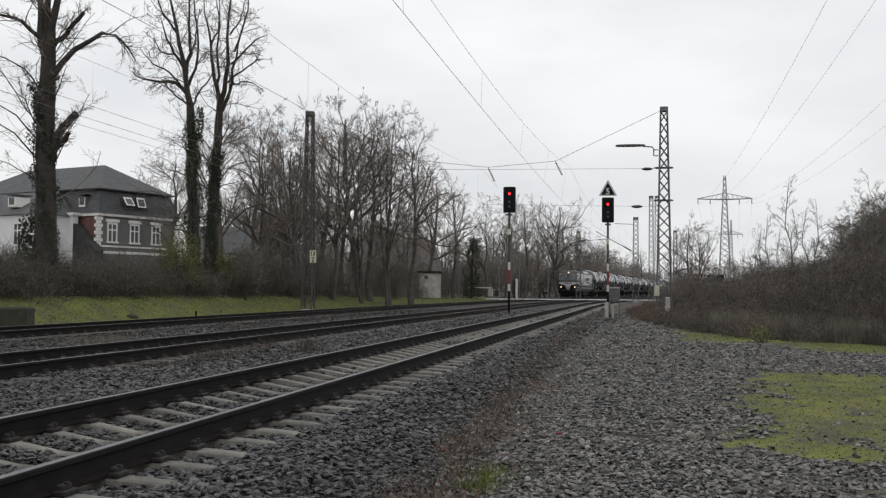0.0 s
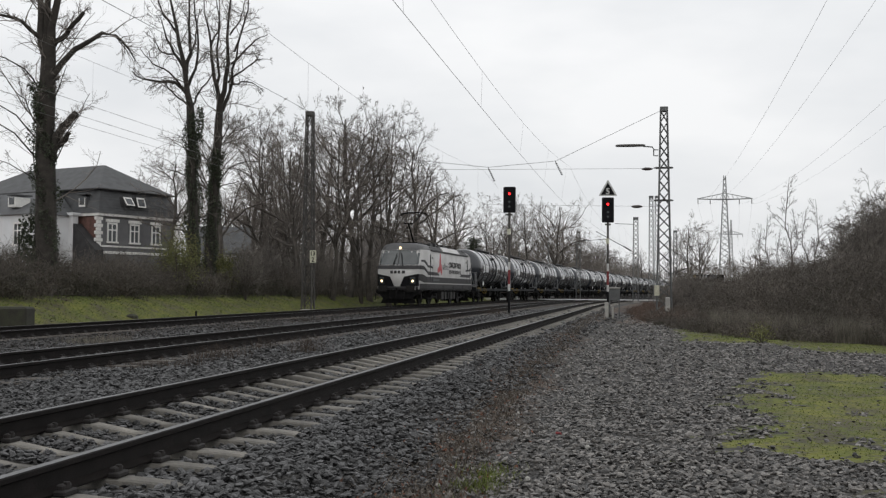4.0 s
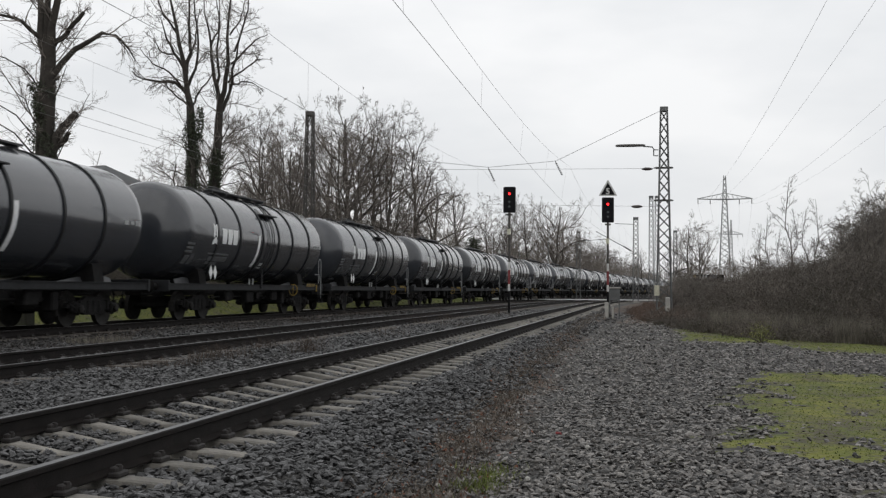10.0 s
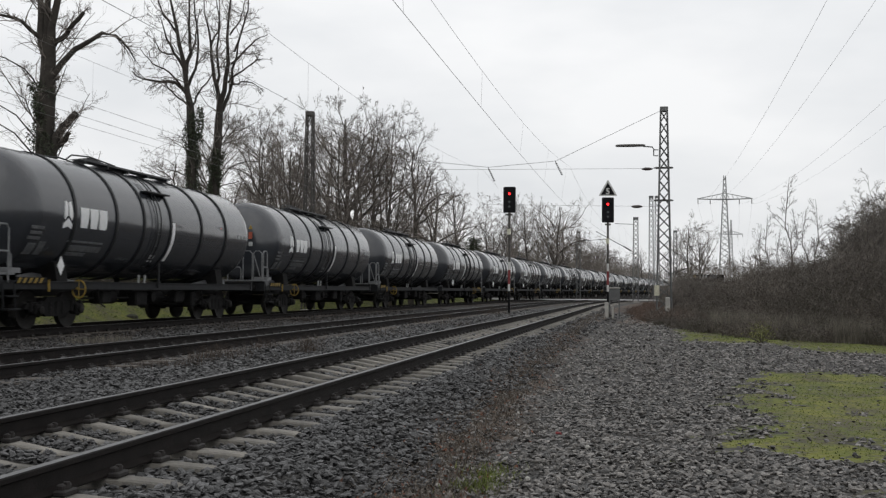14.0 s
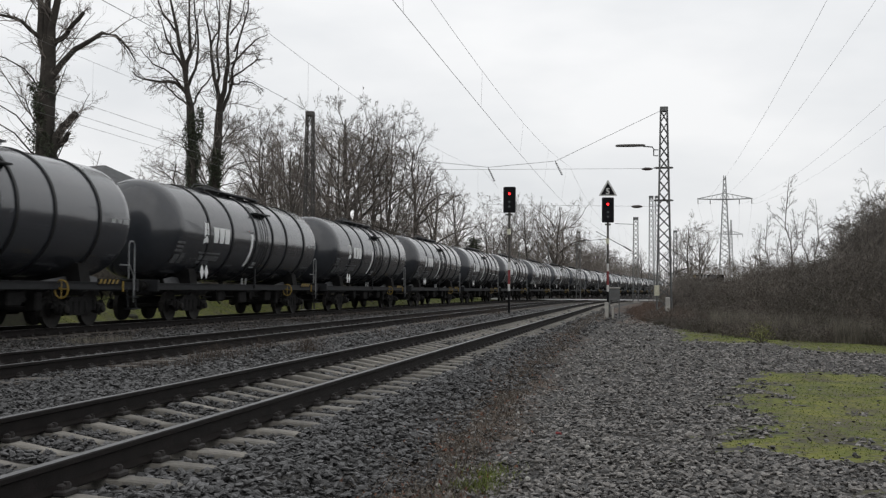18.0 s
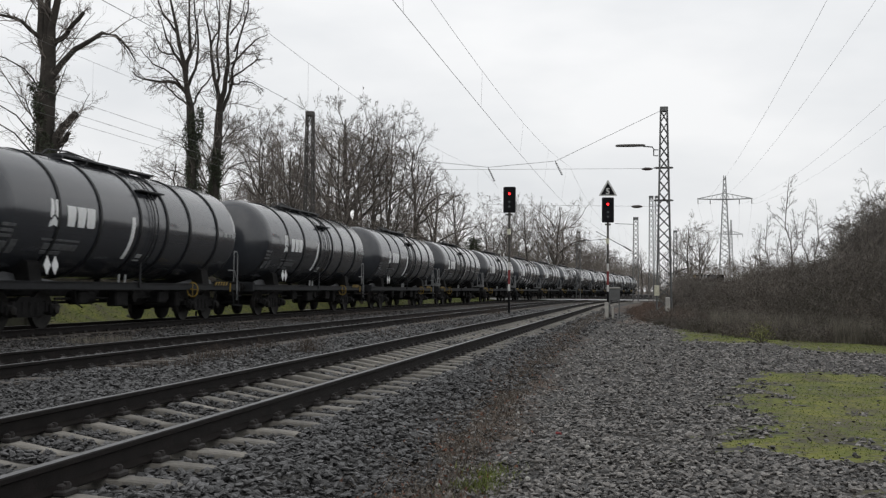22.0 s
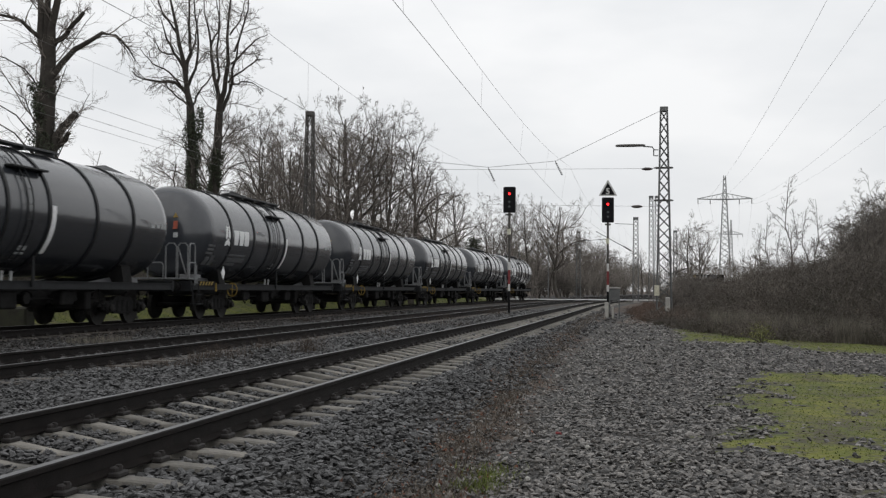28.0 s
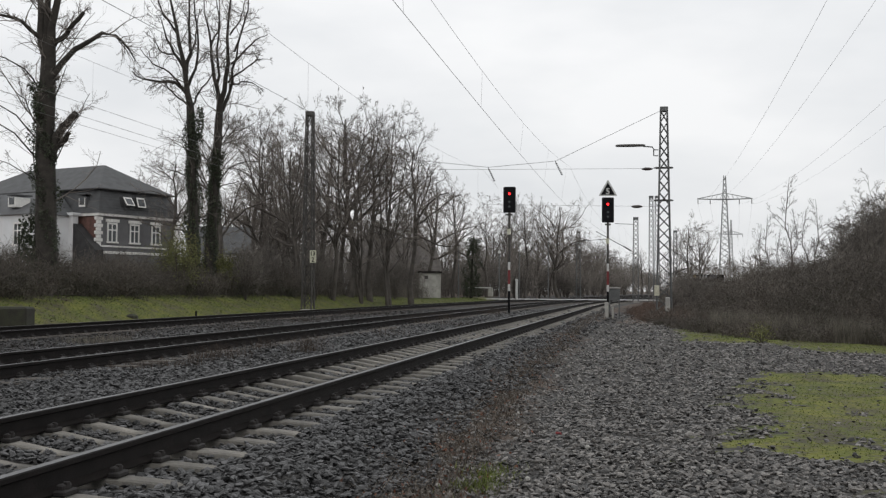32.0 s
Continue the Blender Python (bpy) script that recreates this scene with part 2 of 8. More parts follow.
    def lathe(self, prof, c, axis="x", n=32, a0=0.0, a1=2 * math.pi):
        """Turns a profile of (along, radius) about an axis through c."""
        full = abs(a1 - a0 - 2 * math.pi) < 1e-6
        t = a0 + (a1 - a0) * np.arange(n if full else n + 1) / n
        m = len(t)
        v = []
        for u, r in prof:
            for q in t:
                p = {"x": (u, r * math.cos(q), r * math.sin(q)), "y": (r * math.cos(q), u, r * math.sin(q)), "z": (r * math.cos(q), r * math.sin(q), u)}[axis]
                v.append(p)
        k = len(prof)
        f = [(i * m + j, i * m + (j + 1) % m, (i + 1) * m + (j + 1) % m, (i + 1) * m + j) for i in range(k - 1) for j in range(m if full else m - 1)]
        if full:
            f += [tuple(range(m - 1, -1, -1)), tuple((k - 1) * m + j for j in range(m))]
        return self.add(np.array(v) + np.array(c, float), f)

    def slab(self, outline, d, origin=(0, 0, 0), ax=(1, 0, 0), ay=(0, 0, 1), an=(0, -1, 0)):
        """A flat plate: outline in the plane of ax and ay, of thickness d along an."""
        o, ax, ay, an = (np.array(q, float) for q in (origin, ax, ay, an))
        p = np.array([o + u * ax + w * ay for u, w in outline])
        k = len(p)
        f = [tuple(range(k)), tuple(range(2 * k - 1, k - 1, -1))] + [(i, k + i, k + (i + 1) % k, (i + 1) % k) for i in range(k)]
        return self.add(np.vstack([p + d * an, p]), f)

    def mesh(self, name, material, smooth=False):
        me = bpy.data.meshes.new(name)
        me.from_pydata(np.vstack(self.v).tolist(), [], self.f)
        bm = bmesh.new()
        bm.from_mesh(me)
        bmesh.ops.recalc_face_normals(bm, faces=bm.faces)
        bm.to_mesh(me)
        bm.free()
        if material:
            me.materials.append(material)
        if smooth:
            me.shade_smooth()
            me.set_sharp_from_angle(angle=radians(35))
        else:
            me.shade_flat()
        return me


def part(name, geo, material, parent=None, label="", smooth=False, at=None):
    """One mesh object, under a thing or a part."""
    me = geo if isinstance(geo, bpy.types.Mesh) else geo.mesh(name, material, smooth)
    ob = new(name, me)
    if parent is not None:
        ob.parent = parent
    if at is not None:
        ob.matrix_basis = at
    if label:
        ob["label"] = label
    return ob


def thing(name, label, category, m=None, group="", kind=""):
    ob = new(name)
    ob.empty_display_size = 0.3
    if m is not None:
        ob.matrix_basis = m
    return tagged(ob, label, category, group, kind)


def solo(name, geo, material, label, category, m=None, group="", kind="", smooth=False):
    """A thing of a single mesh."""
    ob = part(name, geo, material, None, "", smooth, m)
    return tagged(ob, label, category, group, kind)


def fast_mesh(name, v, f, material, smooth=False):
    """A large mesh out of arrays of vertices and equal-sided faces."""
    me = bpy.data.meshes.new(name)
    v, f = np.asarray(v, np.float32), np.asarray(f, np.int32)
    me.vertices.add(len(v))
    me.vertices.foreach_set("co", v.ravel())
    k = f.shape[1]
    me.loops.add(f.size)
    me.loops.foreach_set("vertex_index", f.ravel())
    me.polygons.add(len(f))
    me.polygons.foreach_set("loop_start", np.arange(0, f.size, k, dtype=np.int32))
    me.polygons.foreach_set("loop_total", np.full(len(f), k, np.int32))
    me.update(calc_edges=True)
    me.validate()
    if not smooth:
        me.shade_flat()
    if material:
        me.materials.append(material)
    if smooth:
        me.shade_smooth()
    return me


# ---- the plan: one gently curving line, the tracks run beside it ----
STEP = 0.5
SS = np.arange(-760, 860, STEP)
KK = -0.00004 + 0.00078 / (1 + np.exp(-(SS - 32.7) / 8)) - 0.00061 / (1 + np.exp(-(SS - 130) / 10))
TH = np.cumsum(KK) * STEP
TH -= np.interp(0, SS, TH)
CX, CY = np.cumsum(np.sin(TH)) * STEP, np.cumsum(np.cos(TH)) * STEP
CX, CY = CX - np.interp(0, SS, CX), CY - np.interp(0, SS, CY)
D1, D2, D3 = 4.083, 8.809, 15.088  # track centres, to the left of the line


def heading(s):
    return np.interp(s, SS, TH)


def spot(d, s):
    """The place d metres to the left of the line, s metres along it."""
    t = np.interp(s, SS, TH)
    return np.interp(s, SS, CX) - d * np.cos(t), np.interp(s, SS, CY) + d * np.sin(t)


def on_line(d, s, z=0.0):
    """A pose whose x runs along the line and whose y points left of it."""
    x, y = spot(d, s)
    return pose(x, y, z, 0, 0, 90 - math.degrees(heading(s)))


def left_of(x, y):
    """How far left of the line a place lies (for the stretch in view)."""
    s = np.clip(y, -700, 800)
    return np.interp(s, SS, CX) - x


rng = np.random.default_rng(7)
# ---- ground ----
def smooth(a, b, x):
    t = np.clip((x - a) / (b - a), 0, 1)
    return t * t * (3 - 2 * t)


def waves(x, y, k, seed=0.0):
    return np.sin(x * k + 1.7 * np.sin(y * k * 0.7 + seed) + seed) * np.cos(y * k * 1.1 - 1.3 * np.sin(x * k * 0.6 + seed * 2))


EDGE_Y0 = [20, 27, 30.4, 32, 34, 36.2, 38.8, 43.3, 46.5, 62, 92, 200]
EDGE_D0 = [-16, -9.5, -6.5, -5.5, -4.5, -3.7, -3.0, -2.2, -1.7, -1.2, -0.6, -0.6]


def ground_z(x, y):
    """Height of the soil under ballast, path, banks and thicket."""
    x, y = np.asarray(x, float), np.asarray(y, float)
    d = left_of(x, y)
    z = -0.42 + 0.025 * waves(x, y, 0.8, 1.0) + 0.012 * waves(x, y, 3.1, 2.0)
    bed = smooth(1.5, 2.6, d) * (1 - smooth(17.0, 18.2, d))
    z = z + bed * 0.2 - 0.022 * smooth(2.7, 2.95, d) * (1 - smooth(5.2, 5.5, d)) - 0.05 * np.exp(-((d - 4.083) / 0.45) ** 2) + 0.015 * smooth(1.9, 2.3, d) * (1 - smooth(2.6, 2.9, d))
    z = z - 0.05 * np.exp(-((d - 1.3) / 0.5) ** 2)
    z = z + smooth(17.6, 21.6, d) * 1.1 * (1 - 0.5 * smooth(60, 110, y)) + 0.8 * smooth(23, 29, d) * (1 - smooth(80, 110, y))
    inside = np.interp(y, EDGE_Y0, EDGE_D0) - d
    z = z + (0.6 * smooth(0.3, 4.0, inside) + 0.5 * smooth(5, 12, inside)) * smooth(26, 34, y) * (1 - np.exp(-((y - 123) / 7) ** 2))
    return z


gx = np.unique(np.concatenate([np.linspace(-3500, -120, 22), np.linspace(-120, -32, 30), np.arange(-32, -3, 0.4), np.arange(-3, 8, 0.16), np.arange(8, 14, 0.4), np.linspace(14, 60, 24), np.linspace(60, 3500, 24)]).round(3))
gy = np.unique(np.concatenate([np.linspace(-1500, -20, 16), np.arange(-20, 0, 2.0), np.arange(0, 5, 0.4), np.arange(5, 34, 0.2), np.arange(34, 46, 0.4), np.arange(46, 140, 1.0), np.linspace(140, 400, 24), np.linspace(400, 4500, 20)]).round(3))
GX, GY = np.meshgrid(gx, gy, indexing="ij")
GZ = ground_z(GX, GY)
gi = np.arange(GX.size).reshape(GX.shape)
gf = np.stack([gi[:-1, :-1], gi[1:, :-1], gi[1:, 1:], gi[:-1, 1:]], -1).reshape(-1, 4)


def moss_mask(x, y):
    """Where moss and short grass grow: beside the path, at the thicket's foot, on the bank."""
    d = left_of(x, y)
    w = 0.2 * waves(x, y, 0.9, 2.0) + 0.22 * waves(x, y, 2.9, 5.0) + 0.2 * waves(x, y, 5.7, 3.0)
    rag = 0.55 * waves(x, y, 1.7, 0.4) + 0.5 * waves(x, y, 4.3, 1.9) + 0.35 * waves(x, y, 9.1, 2.2)
    west = np.interp(y, [8, 9.5, 10.3, 11.4, 12.1, 12.9, 14.4, 17.6, 18.8, 21], [1.15, 0.8, 0.78, 0.92, 0.72, 0.9, 1.15, 1.4, 1.6, 2.8])
    near = smooth(-0.35, 0.75, x - west + 0.55 * rag) * smooth(-0.55, 0.8, y - 9.3 - 0.12 * x + rag * 0.9) * smooth(-0.3, 1.6, 20.9 - 0.33 * np.maximum(x - 2.7, 0) - y + 1.3 * rag)
    bare = np.exp(-((x - 1.25 - 0.1 * (y - 12)) / 0.5) ** 2 - ((y - 12.2) / 0.9) ** 2) + 0.6 * np.exp(-((x - 1.9) / 0.8) ** 2 - ((y - 14.0) / 0.5) ** 2)
    near = near * (1 - 0.75 * bare * (0.6 + rag)) * (0.84 + 0.5 * rag)
    corner = smooth(0.0, 0.6, x - 1.35 + 0.4 * rag) * smooth(0.0, 0.7, 8.9 - y + 0.4 * rag) * smooth(0, 0.6, y - 6.5) * 0.9
    low = np.interp(x, [0.8, 1.0, 2.0, 3.4, 4.0, 5.3, 9], [33.5, 30.8, 29.8, 30.5, 26.4, 25.4, 24.5])
    far = smooth(-0.1, 0.9, x - 0.8 + w) * smooth(-0.3, 1.7, y - low + w * 3) * smooth(0, 4.0, 43 - y) * smooth(-0.8, 0.6, d - np.interp(y, EDGE_Y0, EDGE_D0)) * (0.8 + 0.35 * rag)
    bank = smooth(17.2, 18.0, d + 0.4 * w) * (1 - smooth(22, 24, d)) * smooth(-5, 5, 125 - y)
    return np.clip(near + corner + far + bank, 0, 1)


def soil_mask(x, y):
    d = left_of(x, y)
    w = 0.3 * waves(x, y, 1.1, 4.0) + 0.2 * waves(x, y, 3.1, 1.0)
    strip = np.exp(-((d - np.interp(y, [7, 12, 21, 44], [1.5, 1.7, 1.95, 2.3]) + w * 0.5) / 0.4) ** 2) * (0.7 + w)
    thick = smooth(-0.8, 0.6, np.interp(y, EDGE_Y0, EDGE_D0) - d + w) * smooth(24, 34, y)
    lawn = smooth(22, 25, d)
    waste = smooth(40, 52, y + 4 * w) * (1 - smooth(112, 118, y)) * (1 - smooth(0.6, 1.4, d + w)) * smooth(-9, -6, d)
    return np.clip(strip + thick + lawn + waste, 0, 1)


g_me = fast_mesh("ground", np.stack([GX, GY, GZ], -1).reshape(-1, 3), gf, None, True)
for nm, fn in (("moss", moss_mask), ("soil", soil_mask)):
    at = g_me.attributes.new(nm, "FLOAT", "POINT")
    at.data.foreach_set("value", fn(GX, GY).astype(np.float32).ravel())


def ground_material():
    m = bpy.data.materials.new("gravel_soil_and_moss")
    m.use_nodes = True
    n, l = m.node_tree.nodes, m.node_tree.links
    b = n["Principled BSDF"]
    b.inputs["Roughness"].default_value = 0.95
    tc = n.new("ShaderNodeTexCoord")

    def noisy(scale, detail=6):
        q = n.new("ShaderNodeTexNoise")
        q.inputs["Scale"].default_value, q.inputs["Detail"].default_value = scale, detail
        l.new(tc.outputs["Object"], q.inputs["Vector"])
        return q.outputs["Fac"]

    def two(c1, c2, fac):
        q = n.new("ShaderNodeMixRGB")
        for key, c in (("Color1", c1), ("Color2", c2)):
            if isinstance(c, tuple):
                q.inputs[key].default_value = (*c, 1)
            else:
                l.new(c, q.inputs[key])
        l.new(fac, q.inputs["Fac"])
        return q.outputs["Color"]

    def sharpen(a, grain, lo, hi):
        ad = n.new("ShaderNodeMath")
        ad.operation = "ADD"
        l.new(a, ad.inputs[0])
        l.new(grain, ad.inputs[1])
        q = n.new("ShaderNodeMapRange")
        q.inputs["From Min"].default_value, q.inputs["From Max"].default_value = lo, hi
        l.new(ad.outputs["Value"], q.inputs["Value"])
        return q.outputs["Result"]

    vor = n.new("ShaderNodeTexVoronoi")
    vor.inputs["Scale"].default_value = 17
    l.new(tc.outputs["Object"], vor.inputs["Vector"])
    sep = n.new("ShaderNodeSeparateColor")
    l.new(vor.outputs["Color"], sep.inputs["Color"])
    # stone ground coloured near black, to paint the shade in gaps between stones
    stone = two((0.01, 0.01, 0.01), (0.045, 0.044, 0.043), sep.outputs["Red"])
    stone = two(stone, (0.06, 0.055, 0.05), noisy(0.7))
    earth = two((0.06, 0.042, 0.033), (0.105, 0.078, 0.058), noisy(9))
    green = two((0.068, 0.092, 0.011), (0.16, 0.162, 0.024), sharpen(noisy(1.1), noisy(6), 0.75, 1.25))
    green = two(green, (0.07, 0.06, 0.04), sharpen(noisy(1.3), noisy(16), 0.92, 1.2))
    moss, soil = n.new("ShaderNodeAttribute"), n.new("ShaderNodeAttribute")
    moss.attribute_name, soil.attribute_name = "moss", "soil"
    c = two(stone, earth, sharpen(soil.outputs["Fac"], noisy(6), 0.75, 1.1))
    c = two(c, green, sharpen(moss.outputs["Fac"], noisy(7), 0.8, 1.05))
    l.new(c, b.inputs["Base Color"])
    bp = n.new("ShaderNodeBump")
    bp.inputs["Strength"].default_value, bp.inputs["Distance"].default_value = 0.8, 0.03
    l.new(vor.outputs["Distance"], bp.inputs["Height"])
    l.new(bp.outputs["Normal"], b.inputs["Normal"])
    return m


M["ground"] = ground_material()
g_me.materials.append(M["ground"])
ground = tagged(new("ground", g_me), "grey gravel ground with brown soil and mossy green patches", "ground", kind="structure")


# ---- tracks ----
RAIL = [(-0.075, -0.17), (-0.075, -0.158), (-0.012, -0.135), (-0.009, -0.05), (-0.035, -0.036), (-0.036, -0.008), (-0.028, -0.0005), (0.028, -0.0005), (0.036, -0.008), (0.035, -0.036), (0.009, -0.05), (0.012, -0.135), (0.075, -0.158), (0.075, -0.17)]


def drift(d, s):
    """The two nearer tracks run a little straighter than the train's."""
    k = 1.3 if d < 6 else (0.7 if d < 12 else 0.0)
    return d + k * smooth(38, 125, s)


def rail_mesh(name, d, s_list):
    prof = np.array(RAIL)
    k = len(prof)
    v = []
    for s in s_list:
        x, y = spot(drift(d, s), s)
        t = heading(s)
        left = np.array([-math.cos(t), math.sin(t), 0])
        v.append(np.array([x, y, 0]) + prof[:, :1] * left + prof[:, 1:] * np.array([0, 0, 1.0]))
    v = np.vstack(v)
    f = np.array([(i * k + j, i * k + (j + 1) % k, (i + 1) * k + (j + 1) % k, (i + 1) * k + j) for i in range(len(s_list) - 1) for j in range(k)])
    me = fast_mesh(name, v, f, M["rail_side"])
    me.materials.append(M["rail_top"])
    me.materials.append(M["rail_foot"])
    idx = np.array([1 if j == 6 else (2 if j in (0, 1, 11, 12) else 0) for i in range(len(s_list) - 1) for j in range(k)], np.int32)
    me.polygons.foreach_set("material_index", idx)
    return me


def sleeper_geo(wood):
    g = Geo()
    if wood:
        return g.box((0, 0, -0.255), (0.26, 2.6, 0.16), 0.012)
    # concrete: high under the rails, lower and narrower in the middle
    ys = [-1.3, -1.22, -0.95, -0.6, -0.42, -0.22, 0, 0.22, 0.42, 0.6, 0.95, 1.22, 1.3]
    top = [-0.222, -0.196, -0.178, -0.176, -0.203, -0.236, -0.247, -0.236, -0.203, -0.176, -0.178, -0.196, -0.222]
    half = [0.065, 0.074, 0.076, 0.076, 0.066, 0.058, 0.055, 0.058, 0.066, 0.076, 0.076, 0.074, 0.065]
    v = []
    for y, z, w in zip(ys, top, half):
        v += [(-w - 0.03, y, -0.4), (-w, y, z - 0.012), (-w + 0.015, y, z), (w - 0.015, y, z), (w, y, z - 0.012), (w + 0.03, y, -0.4)]
    k = 6
    f = [(i * k + j, i * k + j + 1, (i + 1) * k + j + 1, (i + 1) * k + j) for i in range(len(ys) - 1) for j in range(5)]
    f += [tuple(range(6)), tuple((len(ys) - 1) * 6 + j for j in range(5, -1, -1))]
    return g.add(v, f)


def clip_geo():
    g = Geo()
    for sgn in (-1, 1):
        for side in (-1, 1):
            y = sgn * 0.7535 + side * 0.115
            g.box((0, y, -0.158), (0.15, 0.075, 0.034), 0.014)
            g.box((0, y - side * 0.012, -0.13), (0.1, 0.05, 0.04), 0.016)
            g.tube([(0, y + side * 0.004, -0.14), (0, y + side * 0.004, -0.1)], 0.02, 6)
    return g


def build_track(d, wood, label, s_rail, n_parts, s_first, far_to, spacing=0.6):
    t = thing("railway_track", label, "railway track", kind="structure")
    part("rail", rail_mesh("rail", d - 0.7535, s_rail), None, t, "rusty steel rail with a polished head")
    part("rail", rail_mesh("rail", d + 0.7535, s_rail), None, t, "rusty steel rail with a polished head")
    mat_s = M["wood_sleeper"] if wood else M["sleeper"]
    sl = sleeper_geo(wood).mesh("sleeper", mat_s)
    cl = clip_geo().mesh("rail_fastening", M["clip"])
    for i in range(n_parts):
        m = on_line(float(drift(d, s_first + spacing * i)), s_first + spacing * i) @ pose(0, 0, 0, 0, 0, rng.uniform(-0.6, 0.6))
        o = part("sleeper", sl, None, t, at=m)
        if i < 110:
            part("rail_fastening", cl, None, o)
    # the rest, out of sight or far away, in one piece
    g = Geo()
    base = np.array([(x, y, z) for x in (-0.09, 0.09) for y in (-1.3, 1.3) for z in (-0.36, -0.19)])
    bf = [(0, 1, 3, 2), (4, 6, 7, 5), (0, 4, 5, 1), (2, 3, 7, 6), (0, 2, 6, 4), (1, 5, 7, 3)]
    rest = list(np.arange(s_first + spacing * n_parts, far_to, spacing)) + list(np.arange(s_first - spacing, s_rail[0], -spacing))
    for s in rest:
        x, y = spot(drift(d, s), s)
        th = heading(s)
        ax, ay = np.array([math.sin(th), math.cos(th), 0]), np.array([-math.cos(th), math.sin(th), 0])
        g.add(np.array([x, y, 0]) + base[:, :1] * ax + base[:, 1:2] * ay + base[:, 2:] * np.array([0, 0, 1.0]), bf)
    far = part("far_sleepers", g, mat_s, t)
    far["kind"] = "stuff"
    return t


near_s = np.concatenate([np.arange(-60, 0, 4.0), np.arange(0, 200, 1.5), np.arange(200, 420, 6.0)])
long_s = np.concatenate([np.arange(-740, 0, 8.0), np.arange(0, 200, 1.5), np.arange(200, 840, 6.0)])
S0 = 5.58 - 0.5985 * 6
build_track(D1, False, "railway track with rusty rails on pale concrete sleepers", near_s, 170, S0, 330, 0.5985)
build_track(D2, True, "railway track with rusty rails on dark sleepers", near_s, 150, 12.0, 330)
build_track(D3, True, "far railway track with dark rusty rails, the train's way", long_s, 150, 14.0, 420)
# ---- the train ----
SPEED = 22.494
NOSE = 29.95  # the locomotive's cab corner along the line at 5.5 s
PITCH_W = 16.36  # wagon length over buffers


def plain_marks(kind):
    """Plain shapes in place of the owner's emblem and its name, in the plane of the tank's side."""
    return {
        "emblem": [[(-0.03, -0.02), (-0.03, 0.3), (-0.13, 0.34), (-0.2, -0.02), (-0.16, -0.12)], [(0.03, -0.02), (0.03, 0.3), (0.13, 0.34), (0.2, -0.02), (0.16, -0.12)], [(0.0, -0.08), (0.19, -0.22), (0.2, -0.34), (0.0, -0.28), (-0.2, -0.34), (-0.19, -0.22)]],
        "broad": [[(-0.15, -0.25), (0.15, -0.25), (0.21, 0.25), (-0.21, 0.25)]],
        "block": [[(-0.19, -0.2), (-0.14, -0.25), (0.14, -0.25), (0.19, -0.2), (0.19, 0.25), (-0.19, 0.25)]],
    }[kind]


TR, TZ = 1.54, 2.785  # tank radius and the height of its axis


def band_of(o, lo, hi):
    """The part of a convex outline between two heights."""
    for lim, up in ((lo, 1), (hi, -1)):
        out = []
        for i, (x1, y1) in enumerate(o):
            x0, y0 = o[i - 1]
            in0, in1 = (y0 - lim) * up >= 0, (y1 - lim) * up >= 0
            if in0 != in1:
                q = (lim - y0) / (y1 - y0)
                out.append((x0 + q * (x1 - x0), lim))
            if in1:
                out.append((x1, y1))
        o = out
        if len(o) < 3:
            return []
    return o


def wrap(g, outlines, u0, z0, lift=0.012, side=-1):
    """Lays flat shapes onto the tank's round side: u along, w up the skin from the height z0."""
    a0 = math.asin((z0 - TZ) / TR)
    for shape in outlines:
        ys = [q[1] for q in shape]
        n_b = max(1, math.ceil((max(ys) - min(ys)) / 0.16))
        for j in range(n_b):
            d_ = (max(ys) - min(ys)) / n_b
            o = band_of(shape, min(ys) + d_ * j - 1e-6, min(ys) + d_ * (j + 1) + 1e-6)
            if not o:
                continue
            v = []
            for k in (lift, -0.01):
                for u, w in o:
                    a = a0 + w / TR
                    v.append((u0 + u * (1 if side < 0 else -1), side * (TR + k) * math.cos(a), TZ + (TR + k) * math.sin(a)))
            n = len(o)
            g.add(v, [tuple(range(n)), tuple(range(2 * n - 1, n - 1, -1))] + [(i, n + i, n + (i + 1) % n, (i + 1) % n) for i in range(n)])
    return g


def rect(w, h, cx=0.0, cy=0.0, k=4):
    """A rectangle outline, cut into steps along its height so that it can bend."""
    ys = [cy - h / 2 + h * i / k for i in range(k + 1)]
    return [(cx - w / 2, y) for y in ys] + [(cx + w / 2, y) for y in reversed(ys)]


def strip_cells(o_w, o_h, n, lean=0.0):
    """A leaning stripe in short cells."""
    out = []
    for i in range(n):
        y0, y1 = -o_h / 2 + o_h * i / n, -o_h / 2 + o_h * (i + 1) / n
        x0, x1 = lean * y0, lean * y1
        out.append([(x0 - o_w / 2, y0), (x0 + o_w / 2, y0), (x1 + o_w / 2, y1), (x1 - o_w / 2, y1)])
    return out


